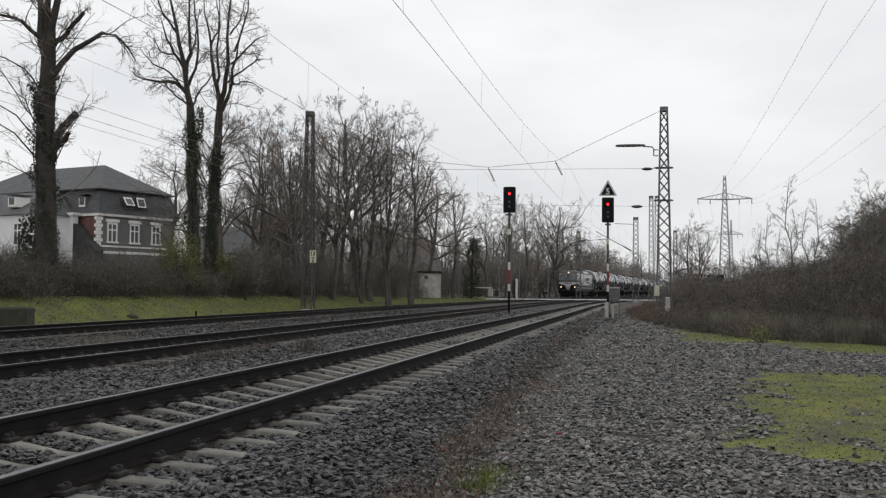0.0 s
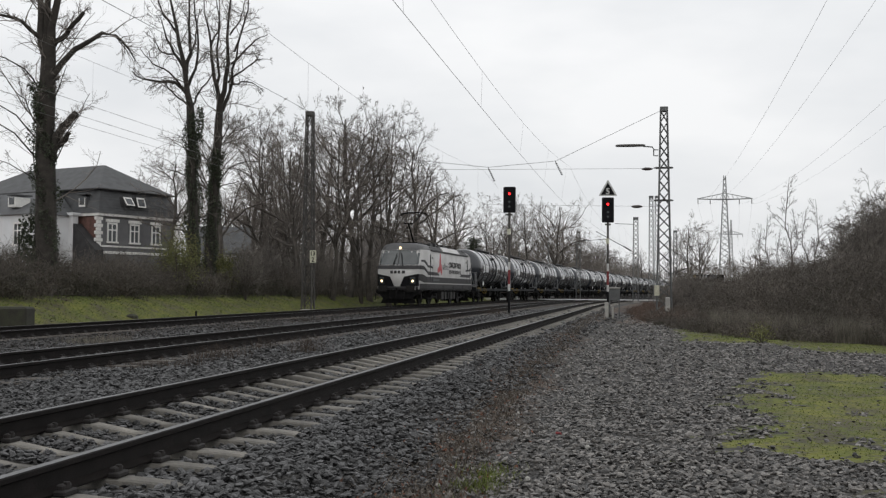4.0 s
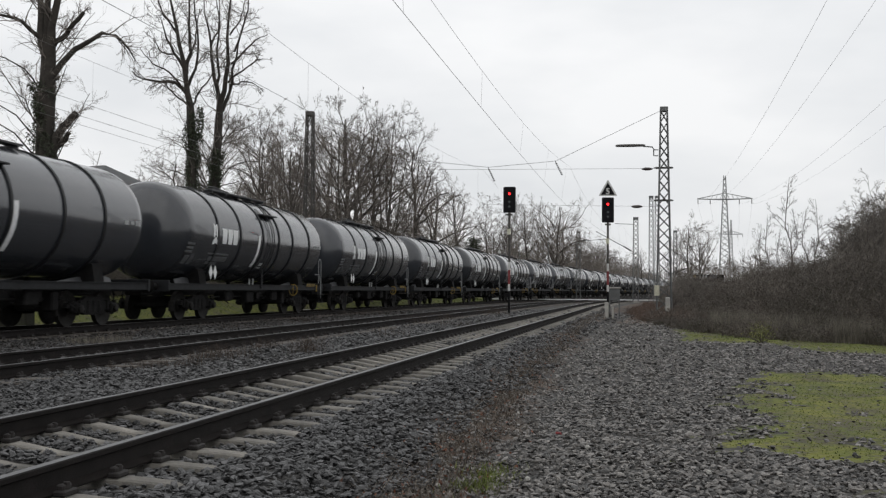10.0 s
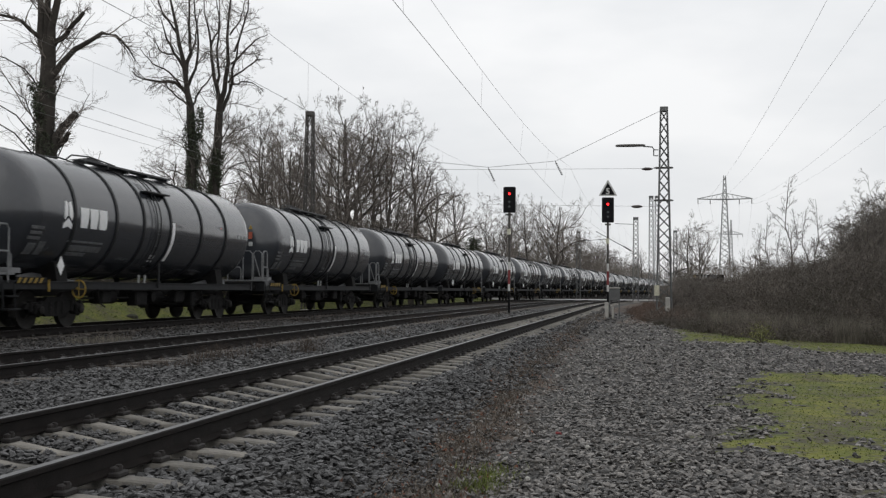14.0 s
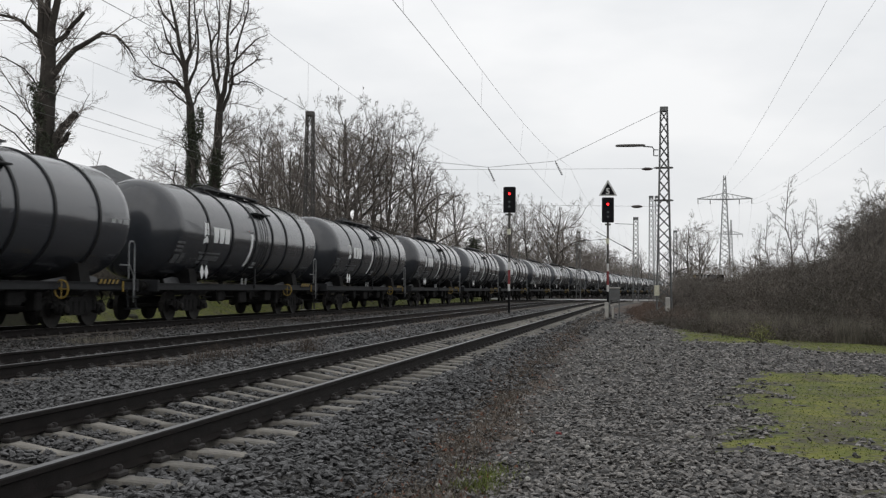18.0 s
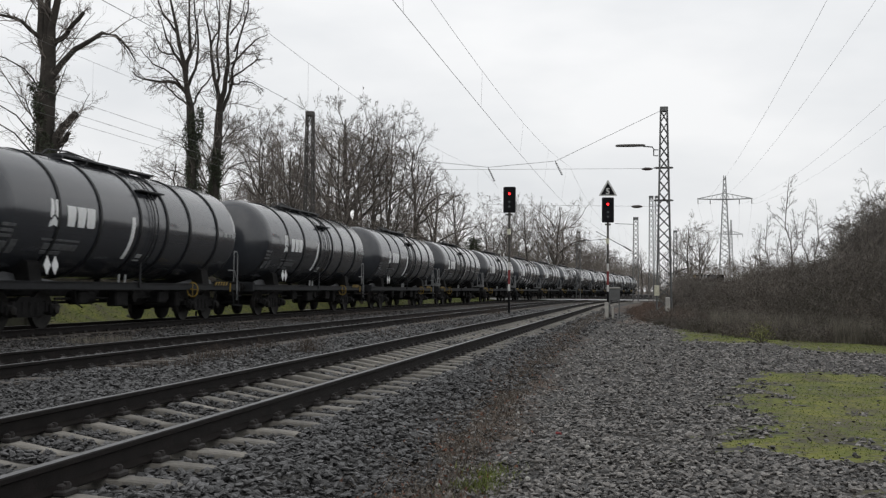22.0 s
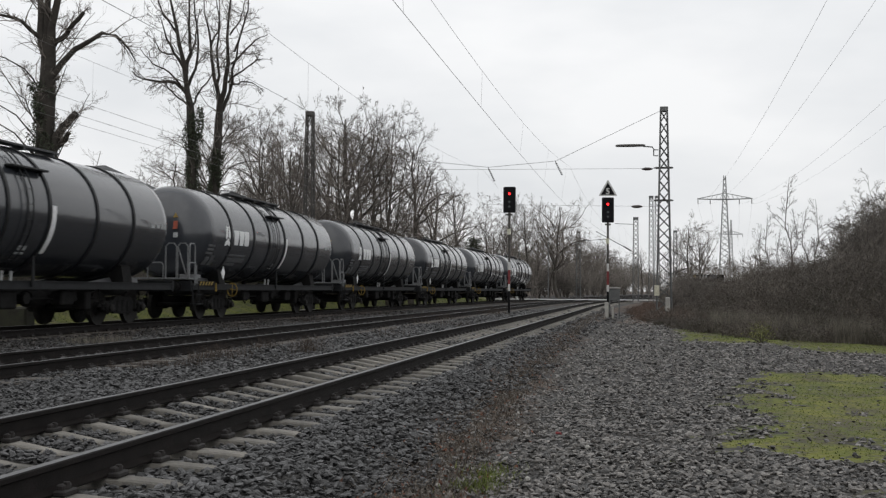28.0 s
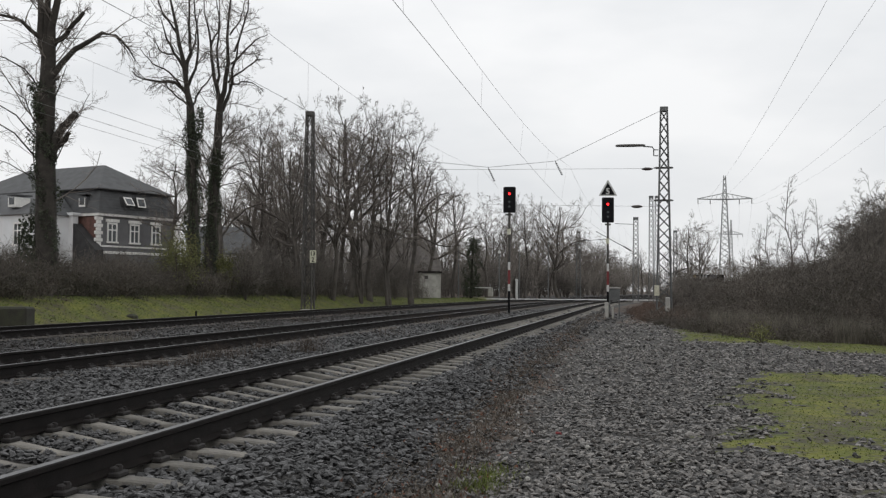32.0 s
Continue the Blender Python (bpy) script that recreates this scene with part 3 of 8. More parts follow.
def build_bogie(parent, u):
    b = Geo()
    for y in (-1.0, 1.0):
        b.slab([(-1.35, 0.5), (-1.25, 0.62), (-0.55, 0.66), (-0.4, 0.78), (0.4, 0.78), (0.55, 0.66), (1.25, 0.62), (1.35, 0.5), (0.6, 0.42), (0.45, 0.3), (-0.45, 0.3), (-0.6, 0.42)], 0.1, (0, y + 0.05, 0))
        for x in (-0.9, 0.9):
            b.box((x, y * 1.06, 0.47), (0.3, 0.2, 0.26), 0.03)
            b.tube([(x - 0.2, y * 1.03, 0.42), (x - 0.2, y * 1.03, 0.68)], 0.07, 8)
            b.tube([(x + 0.2, y * 1.03, 0.42), (x + 0.2, y * 1.03, 0.68)], 0.07, 8)
            b.tube([(x, y * 1.06 - 0.02, 0.46), (x, y * 1.2, 0.46)], 0.085, 10)
        for x in (-0.28, 0.0, 0.28):
            b.tube([(x, y * 1.0, 0.36), (x, y * 1.0, 0.66)], 0.085, 8)
    b.box((0, 0, 0.62), (0.5, 2.0, 0.25), 0.03)
    for x in (-0.9, 0.9):
        b.tube([(x, -1.0, 0.46), (x, 1.0, 0.46)], 0.075, 8)
    bo = part("bogie", b, M["chassis"], parent, "grimy two-axle bogie", at=pose(u, 0, 0))
    for x in (-0.9, 0.9):
        for y in (-1.0, 1.0):
            part("axle_cover", Geo().lathe([(0.2 * y, 0.1), (0.235 * y, 0.1), (0.25 * y, 0.07), (0.255 * y, 0.01)], (x, y, 0.46), "y", 10), M["wheel"], bo, "worn axle box cover", True)
    for x in (-1.42, -0.38, 0.38, 1.42):
        part("brake_block", Geo().box((x, -0.78, 0.44), (0.09, 0.16, 0.32), 0.02), M["wheel"], bo)
    for x in (-0.9, 0.9):
        for y in (-0.7535, 0.7535):
            s = 1 if y > 0 else -1
            w = Geo().lathe([(-0.068 * s, 0.12), (-0.068 * s, 0.41), (-0.06 * s, 0.455), (0.05 * s, 0.46), (0.07 * s, 0.462), (0.045 * s, 0.40), (0.02 * s, 0.36), (0.0, 0.2), (0.06 * s, 0.12)], (0, 0, 0), "y", 24)
            part("wheel", w, M["wheel"], bo, "worn steel wheel", True, pose(x, y, 0.461))
    return bo


def build_wagon(platform_front, plates, m):
    """A four-axle tank wagon; its x runs against the way of travel."""
    words = {0: "", 1: " and one white hazard plate", 2: " and two white hazard plates"}[plates]
    wg = thing("tank_wagon", "dark grey tank wagon with black rings" + words, "tank wagon", m, "wagons of the train")
    e = -1 if platform_front else 1  # the end that carries the brakeman's platform
    prof = [(-7.33, 0.02), (-7.32, 0.35), (-7.27, 0.7), (-7.16, 1.0), (-6.98, 1.24), (-6.78, 1.38), (-6.55, 1.455), (-6.3, TR), (6.3, TR), (6.55, 1.455), (6.78, 1.38), (6.98, 1.24), (7.16, 1.0), (7.27, 0.7), (7.32, 0.35), (7.33, 0.02)]
    tank = part("tank", Geo().lathe([(u, q * TR / 1.475) if q != TR else (u, q) for u, q in prof], (0, 0, TZ), "x", 56), M["tank"], wg, "glossy dark grey cylindrical tank", True)
    pf_ = platform_front
    for u in (-4.95, -2.86, -1.3, 0.38, 2.57, 4.52) if pf_ else (-4.52, -2.57, -0.38, 1.3, 2.86, 4.95):
        part("ring", Geo().lathe([(u - 0.05, TR - 0.01), (u - 0.05, TR + 0.032), (u + 0.05, TR + 0.032), (u + 0.05, TR - 0.01)], (0, 0, TZ), "x", 56), M["ring"], tank, "black stiffening ring", True)
    # frame
    for y in (-1.22, 1.22):
        part("side_sill", Geo().slab([(-7.6, 0.96), (7.6, 0.96), (7.6, 1.14), (-7.6, 1.14)], 0.09, (0, y + 0.045, 0)).box((0, y, 1.14), (15.2, 0.16, 0.02)).box((0, y, 0.965), (15.2, 0.16, 0.02)), M["sill"], wg)
    part("centre_sill", Geo().box((0, 0, 0.92), (14.6, 0.55, 0.28), 0.02), M["chassis"], wg)
    for x in (-7.55, 7.55):
        hb = part("buffer_beam", Geo().box((x, 0, 1.07), (0.12, 2.6, 0.34), 0.015), M["sill"], wg)
        sg = 1 if x > 0 else -1
        for y in (-0.875, 0.875):
            part("buffer", Geo().lathe([(0.0, 0.13), (0.05 * sg, 0.13), (0.06 * sg, 0.095), (0.3 * sg, 0.09), (0.31 * sg, 0.065), (0.46 * sg, 0.065), (0.47 * sg, 0.2), (0.5 * sg, 0.21), (0.52 * sg, 0.16)], (x + 0.06 * sg, y, 1.06), "x", 16), M["chassis"], hb, "round steel buffer", True)
        part("coupling", Geo().box((x + 0.15 * sg, 0, 1.0), (0.3, 0.12, 0.2), 0.02).tube([(x + 0.25 * sg, 0, 0.98), (x + 0.42 * sg, 0, 0.8), (x + 0.35 * sg, 0, 0.6)], 0.035, 6), M["chassis"], hb)
        # saddle: a bright-edged cradle under each tank end
        sx = 4.9 * sg
        part("saddle", Geo().slab([(-1.2, 1.14), (1.2, 1.14), (1.12, 1.6), (0.98, 1.66), (0.6, 1.38), (0, 1.26), (-0.6, 1.38), (-0.98, 1.66), (-1.12, 1.6)], 0.5, (sx + 0.25, 0, 0), (0, 1, 0), (0, 0, 1), (-1, 0, 0)), M["chassis"], wg)
        for y, q in ((-1.24, -1), (1.27, 1)):
            part("saddle_plate", Geo().slab([(-2.0 * sg, 1.16), (1.3 * sg, 1.16), (1.3 * sg, 1.36), (0.6 * sg, 1.44), (-0.5 * sg, 1.34)], 0.03, (sx, y, 0), (1, 0, 0), (0, -0.35 * q, 0.94)), M["saddle"], wg, "worn grey sloping saddle plate")
    # gear under the frame
    part("brake_cylinder", Geo().lathe([(0.6, 0.02), (0.62, 0.2), (1.2, 0.22), (1.25, 0.02)], (0.4, -0.55, 0.72), "x", 14), M["chassis"], wg, "", True)
    part("air_tank", Geo().lathe([(-2.6, 0.02), (-2.55, 0.18), (-1.6, 0.18), (-1.55, 0.02)], (0, -0.75, 0.74), "x", 14), M["chassis"], wg, "", True)
    part("brake_rigging", Geo().tube([(-3.6, -0.9, 0.72), (3.6, -0.9, 0.72)], 0.035, 6).tube([(-3.4, -0.3, 0.62), (3.5, -0.3, 0.62)], 0.04, 6).box((2.3, -0.9, 0.8), (0.4, 0.3, 0.3), 0.02).box((-0.4, -0.7, 0.78), (0.5, 0.5, 0.3), 0.03), M["chassis"], wg)
    part("outlet_valve", Geo().tube([(0.1, 0, 1.3), (0.1, 0, 0.75), (0.1, -1.1, 0.75)], 0.09, 8).lathe([(-1.16, 0.14), (-1.1, 0.14)], (0.1, 0, 0.75), "y", 12), M["chassis"], wg)
    for u in (-1.1, -0.75):
        part("valve_lever", Geo().tube([(u, -1.28, 1.14), (u * 1.01, -1.3, 1.36)], 0.035, 6), M["dullwhite"], wg, "pale valve lever")
    part("support_post", Geo().box((0.1, -1.3, 1.36), (0.09, 0.05, 0.7), 0.01), M["sill"], wg)
    for x, w_, h_ in ((-2.6, 0.5, 0.34), (-0.6, 0.7, 0.42), (1.9, 0.6, 0.36), (2.9, 0.3, 0.5)):
        part("gear_box", Geo().box((x, -1.0, 0.92 - h_ / 2), (w_, 0.3, h_), 0.04), M["chassis"], wg)
    for x in (-3.3, 3.2):
        part("pipe_drop", Geo().tube([(x, -1.25, 0.98), (x + 0.1, -1.27, 0.6), (x + 0.5, -1.2, 0.5)], 0.025, 6), M["chassis"], wg)
    build_bogie(wg, -4.9)
    build_bogie(wg, 4.9)
    # walkway on the top, with its ladder and the dome box
    wk = Geo()
    for y in (-0.42, 0.42):
        wk.box((-0.3, y, 4.370), (5.2, 0.34, 0.035), 0.005)
        wk.tube([(-2.9, y * 1.4, 4.390), (2.3, y * 1.4, 4.390)], 0.012, 6)
    for u in (-2.8, -1.6, -0.4, 0.8, 2.1):
        wk.box((u, 0, 4.315), (0.05, 1.15, 0.08))
    part("walkway", wk, M["saddle"], wg, "narrow dark walkway along the tank top")
    part("folded_rail", Geo().tube([(-3.6, -0.45, 4.300), (-3.3, -0.45, 4.460), (-2.4, -0.45, 4.520), (-1.0, -0.45, 4.430)], 0.022, 6).tube([(-3.6, 0.45, 4.300), (-3.3, 0.45, 4.460), (-2.4, 0.45, 4.520), (-1.0, 0.45, 4.430)], 0.022, 6).slab([(-3.45, 4.320), (-2.4, 4.500), (-1.2, 4.400), (-1.2, 4.340)], 0.02, (0, -0.44, 0)), M["ring"], wg)
    part("dome_cover", Geo().lathe([(4.200, 0.42), (4.380, 0.42), (4.410, 0.38), (4.430, 0.05)], (-0.55, 0, 0), "z", 20), M["ring"], wg, "", True)
    for s in (-1, 1):
        la = Geo()
        lu = -0.55 if pf_ else 0.42
        for u in (lu - 0.11, lu + 0.11):
            pts = [(u, s * (TR + 0.09) * math.cos(a), TZ + (TR + 0.09) * math.sin(a)) for a in np.linspace(-0.85, 0.95, 12)]
            la.tube(pts, 0.018, 5)
        for a in np.linspace(-0.8, 0.9, 9):
            la.tube([(lu - 0.11, s * (TR + 0.09) * math.cos(a), TZ + (TR + 0.09) * math.sin(a)), (lu + 0.11, s * (TR + 0.09) * math.cos(a), TZ + (TR + 0.09) * math.sin(a))], 0.008, 4)
        part("ladder", la, M["ring"], wg, "dark curved side ladder")
        a = 0.62
        part("step_plate", Geo().box((-0.28 if pf_ else 0.52, s * (TR + 0.05) * math.cos(a), TZ + (TR + 0.05) * math.sin(a)), (1.42, 0.34, 0.05), 0.01), M["ring"], wg)
        # markings, alike on both sides
        em = Geo()
        lg = 0.0 if pf_ else 0.54
        wrap(em, plain_marks("emblem"), (-5.25 + lg) * -s, 2.75, side=s)
        part("emblem", em, M["white"], tank, "white painted emblem")
        for nm, u in (("broad", -4.5 + lg), ("broad", -4.03 + lg), ("block", -3.58 + lg)):
            part("paint_block", wrap(Geo(), plain_marks(nm), u if s < 0 else -u, 2.72, side=s), M["white"], tank, "white painted block")
        part("stripe", wrap(Geo(), strip_cells(0.18, 1.2, 8, 0.0), (0.56 if pf_ else -0.78) * -s, 2.32, side=s), M["white"], tank, "white vertical stripe")
        part("data_panel", wrap(Geo(), [rect(0.5, 0.07, -0.1, 0.3), rect(0.45, 0.07, -0.12, 0.17), rect(0.5, 0.07, -0.14, 0.04), rect(0.3, 0.3, -0.1, -0.25), rect(0.25, 0.36, 0.3, -0.22)], -6.35 if s < 0 else 6.35, 2.1, side=s), M["greymark"], tank, "rows of small faded markings")
        part("notice_panel", wrap(Geo(), [rect(1.7, 0.05, 0, 0.18), rect(1.5, 0.16, 0.1, 0.0), rect(0.9, 0.1, -0.2, -0.17)], -4.2 if s < 0 else 4.2, 1.97, side=s), M["greymark"], tank, "faded small markings")
        for w_, h_, c_ in ((0.22, 0.12, -0.35), (0.18, 0.1, -0.02), (0.26, 0.13, 0.32)):
            part("end_marking", wrap(Geo(), [rect(w_, h_, c_, 0.0)], 6.0 if s < 0 else -6.0, 2.75, side=s), M["dullwhite"], tank, "small pale marking")
        part("maker_mark", wrap(Geo(), [rect(0.3, 0.12, 0, 0.05), rect(0.36, 0.05, 0, -0.1)], (-0.3 if pf_ else 0.05) * -s, 1.85, side=s), M["dullwhite"], tank, "small pale mark")
    for i in range(plates):
        u = ((-5.3 if pf_ else -4.8) + 0.34 * i) if plates > 1 else -5.35
        part("hazard_plate", Geo().slab([(u - 0.15, 1.52), (u, 1.29), (u + 0.15, 1.52), (u, 1.75)], 0.012, (0, -1.41, 0)), M["white"], wg, "white diamond plate")
    # hand brake gear
    hx = -4.4 if pf_ else 3.5
    hw = [(hx + 0.17 * math.cos(a) * 0.1, -1.36 - 0.17 * math.cos(a) * 0.98, 0.96 + 0.22 * math.sin(a)) for a in np.linspace(0, 2 * math.pi, 21)]
    part("hand_wheel", Geo().tube(hw, 0.02, 6).tube([hw[0], hw[10]], 0.012, 5).tube([hw[5], hw[15]], 0.012, 5).tube([(hx, -1.36, 0.98), (hx + 0.15, -1.1, 0.98)], 0.03, 6), M["yellow"], wg, "yellow hand brake wheel")
    bx = -6.35 if pf_ else 6.0
    part("brake_lever_plate", Geo().box((bx, -1.275, 1.15), (1.25, 0.025, 0.17)), M["black"], wg, "black lever plate")
    bl = Geo()
    for i in range(5):
        bl.slab([(bx - 0.6 + 0.22 * i, 1.1), (bx - 0.52 + 0.22 * i, 1.1), (bx - 0.42 + 0.22 * i, 1.22), (bx - 0.5 + 0.22 * i, 1.22)], 0.02, (0, -1.29, 0))
    part("lever_stripes", bl, M["yellow"], wg, "yellow slanting stripes")
    part("brake_lever", Geo().tube([(bx + 0.68, -1.31, 1.18), (bx + 0.68, -1.31, 0.9)], 0.03, 6), M["yellow"], wg, "yellow brake lever")
    if platform_front:
        pf = part("platform", Geo().box((-7.35, 0, 1.3), (0.75, 2.5, 0.05), 0.008).box((-7.0, -1.0, 1.38), (0.5, 0.5, 0.12), 0.01), M["pipe"], wg, "grey steel end platform")
        loops = [[(-7.68, -1.28, 1.3), (-7.68, -1.28, 2.3), (-7.62, -1.28, 2.4), (-7.36, -1.28, 2.4), (-7.28, -1.28, 2.3), (-7.28, -1.28, 1.1)]]
        for y0, y1 in ((-1.24, -0.9), (-0.86, -0.5)):
            loops.append([(-7.72, y0, 1.3), (-7.72, y0, 2.3), (-7.72, y0 + 0.09, 2.4), (-7.72, y1 - 0.09, 2.4), (-7.72, y1, 2.3), (-7.72, y1, 1.3)])
        loops.append([(-7.72, -1.2, 1.38), (-7.72, -0.9, 2.3)])
        loops.append([(-7.72, -0.42, 1.32), (-7.72, -0.42, 1.72), (-7.72, -0.36, 1.8), (-7.72, 0.02, 1.8), (-7.72, 0.1, 1.7), (-7.72, 0.1, 1.32)])
        loops.append([(-7.76, -1.3, 1.32), (-7.76, -1.3, 1.72), (-7.7, -1.3, 1.8), (-7.3, -1.3, 1.8), (-7.22, -1.3, 1.72), (-7.22, -1.3, 1.32)])
        for pts in loops:
            part("handrail", Geo().tube(pts, 0.022, 6), M["pipe"], pf, "galvanised tube handrail")
        part("step", Geo().tube([(-7.55, -1.32, 1.1), (-7.55, -1.36, 0.5), (-7.1, -1.36, 0.5), (-7.1, -1.32, 1.1)], 0.02, 6).box((-7.32, -1.36, 0.51), (0.5, 0.25, 0.03)).box((-7.32, -1.34, 0.8), (0.45, 0.2, 0.03)), M["sill"], pf, "grey entry steps")
        sg = Geo()
        for i, (zz, w) in enumerate(((3.24, 0.1), (3.16, 0.2))):
            sg.slab([(-w, -0.04), (w, -0.04), (w * 0.6, 0.05), (-w * 0.6, 0.05)], 0.01, (-7.165, -0.98, zz), (0, 1, 0), (0.12, 0, 1), (-1, 0, 0))
        part("warning_sign", Geo().slab([(-0.08, -0.13), (0.08, -0.13), (0.08, 0.13), (-0.08, 0.13)], 0.012, (-7.315, -0.62, 3.0), (0.25, 1, 0), (0.15, 0, 1), (-1, 0.2, 0)), M["orange"], wg, "orange warning plate on the tank end")
        part("warning_triangle", Geo().slab([(-0.09, -0.06), (0.09, -0.06), (0, 0.1)], 0.014, (-7.27, -0.6, 3.3), (0.25, 1, 0), (0.15, 0, 1), (-1, 0.2, 0)), M["yellow"], wg, "small yellow triangle")
        part("plate", Geo().slab([(-0.08, -0.08), (0.08, -0.08), (0.08, 0.08), (-0.08, 0.08)], 0.012, (-7.325, -0.63, 2.68), (0.25, 1, 0), (0.15, 0, 1), (-1, 0.2, 0)), M["dullwhite"], wg, "small white plate")
    else:
        for pts in ([(7.0, -1.3, 1.25), (7.0, -1.3, 2.2), (7.08, -1.3, 2.28), (7.25, -1.3, 2.28), (7.33, -1.3, 2.2), (7.33, -1.3, 0.95)], [(6.5, -1.3, 1.62), (7.05, -1.3, 1.62), (7.3, -1.3, 1.3), (7.3, -1.3, 0.6)]):
            part("handrail", Geo().tube(pts, 0.022, 6), M["pipe"], wg, "galvanised tube handrail")
        part("step", Geo().tube([(6.9, -1.3, 1.0), (6.9, -1.36, 0.42), (7.35, -1.36, 0.42), (7.35, -1.3, 1.0)], 0.022, 6).box((7.12, -1.36, 0.43), (0.5, 0.25, 0.03)).box((7.12, -1.34, 0.75), (0.45, 0.2, 0.03)), M["sill"], wg, "grey entry steps")
    return wg


kinds = {}
wagons = []
#  a: platform towards the locomotive; b: handrail at the rear; the number counts the hazard plates
ORDER = "a2 a0 a0 a0 a0 b2 b2 b2 b2 b2 a1 a0 a0 b2 b2 b2 b2 b2 b2 b2 b2 b2 b2 b2 a0 a0 a0 a0 a0 a0 a1 a1 a1 a0 a0".split()
REAR = 48.6
LAG_T = [0, 1, 2, 3, 4.2, 5.5, 9, 14, 17, 22, 25, 29, 32]
LAG_S = [-3.6, -3.1, -2.2, -1.1, -0.45, -0.35, -0.35, -0.6, -0.95, -1.75, -2.2, -3.2, -4.2]


def run(t):
    """How far the train has come since 5.5 s: it gathers speed slightly."""
    return SPEED * (t - 5.5) - float(np.interp(t, LAG_T, LAG_S))



def wagon_s(i, t):
    return REAR + PITCH_W * (i + 0.5) - run(t)


for i, k in enumerate(ORDER):
    m0 = on_line(D3, wagon_s(i, 0.0))
    if k not in kinds:
        kinds[k] = build_wagon(k[0] == "a", int(k[1]), m0)
        wagons.append(kinds[k])
    else:
        wagons.append(copy_thing(kinds[k], m0))
# ---- the locomotive ----
def plan_ring(L, w, z, f=1.05, c=0.5):
    """The body's outline at one height: half length, half width, nose half width, corner length."""
    pts = []
    for sx in (-1, 1):
        row = [(sx * (L - 0.0), 0.0), (sx * (L - 0.02), 0.5 * w), (sx * (L - 0.1), 0.75 * w), (sx * (L - 0.3), 0.88 * w), (sx * min(7.6, L - 1.0), w)]
        pts.append(row)
    front, back = pts
    ring = [(x, -y) for x, y in reversed(front[1:])]  # side -y towards the nose
    ring += front
    ring += list(reversed(back))
    ring += [(x, -y) for x, y in back[1:]]
    return [(x, y, z) for x, y in ring]


def loft(g, rings):
    k = len(rings[0])
    v = [p for r in rings for p in r]
    f = [(i * k + j, i * k + (j + 1) % k, (i + 1) * k + (j + 1) % k, (i + 1) * k + j) for i in range(len(rings) - 1) for j in range(k)]
    f += [tuple(range(k - 1, -1, -1)), tuple((len(rings) - 1) * k + j for j in range(k))]
    return g.add(v, f)


BODY = [(0.98, 9.22, 1.46), (1.1, 9.3, 1.49), (1.75, 9.34, 1.495), (2.1, 9.32, 1.495), (2.3, 9.26, 1.495), (2.5, 9.13, 1.495), (3.35, 8.62, 1.47), (3.5, 8.5, 1.44)]


def body_at(z):
    zs = [b[0] for b in BODY]
    return np.interp(z, zs, [b[1] for b in BODY]), np.interp(z, zs, [b[2] for b in BODY])


def side_poly(g, o, side, lift=0.006):
    """A painted field on the body's flat side: outline of (x, z)."""
    def half(x, z):
        L, w = body_at(z)
        return w * float(np.interp(abs(x), [7.6, L - 0.3], [1.0, 0.88]))

    for lo, hi, up in ((-20, -7.6, 0.012), (-7.6, 7.6, 0.0), (7.6, 20, 0.012)):
        q = [(b, a) for a, b in band_of([(z, x) for x, z in o], lo, hi)]
        n = len(q)
        if n > 2:
            v = [(x, side * (half(x, z) + lift + up), z) for x, z in q] + [(x, side * (half(x, z) - 0.02), z) for x, z in q]
            g.add(v, [tuple(range(n)), tuple(range(2 * n - 1, n - 1, -1))] + [(i, n + i, n + (i + 1) % n, (i + 1) % n) for i in range(n)])
    return g


def text_mesh(words, size, depth, material):
    cu = bpy.data.curves.new("words", "FONT")
    cu.body, cu.size, cu.extrude = words, size, depth
    cu.align_x, cu.align_y = "LEFT", "BOTTOM"
    cu.resolution_u, cu.offset = 2, 0.022
    ob = bpy.data.objects.new("words", cu)
    scene.collection.objects.link(ob)
    dg = bpy.context.evaluated_depsgraph_get()
    me = bpy.data.meshes.new_from_object(ob.evaluated_get(dg))
    bpy.data.objects.remove(ob)
    me.materials.clear()
    me.materials.append(material)
    return me


def fit_text(name, words, width, height, material, parent, m, label):
    me = text_mesh(words, 1.0, 0.02, material)
    co = np.empty(len(me.vertices) * 3, np.float32)
    me.vertices.foreach_get("co", co)
    co = co.reshape(-1, 3)
    lo, hi = co.min(0), co.max(0)
    co[:, 0] = (co[:, 0] - lo[0]) / (hi[0] - lo[0]) * width
    co[:, 1] = (co[:, 1] - lo[1]) / (hi[1] - lo[1]) * height
    co[:, 2] *= 0.25
    me.vertices.foreach_set("co", co.ravel())
    me.update()
    return part(name, me, None, parent, label, at=m)


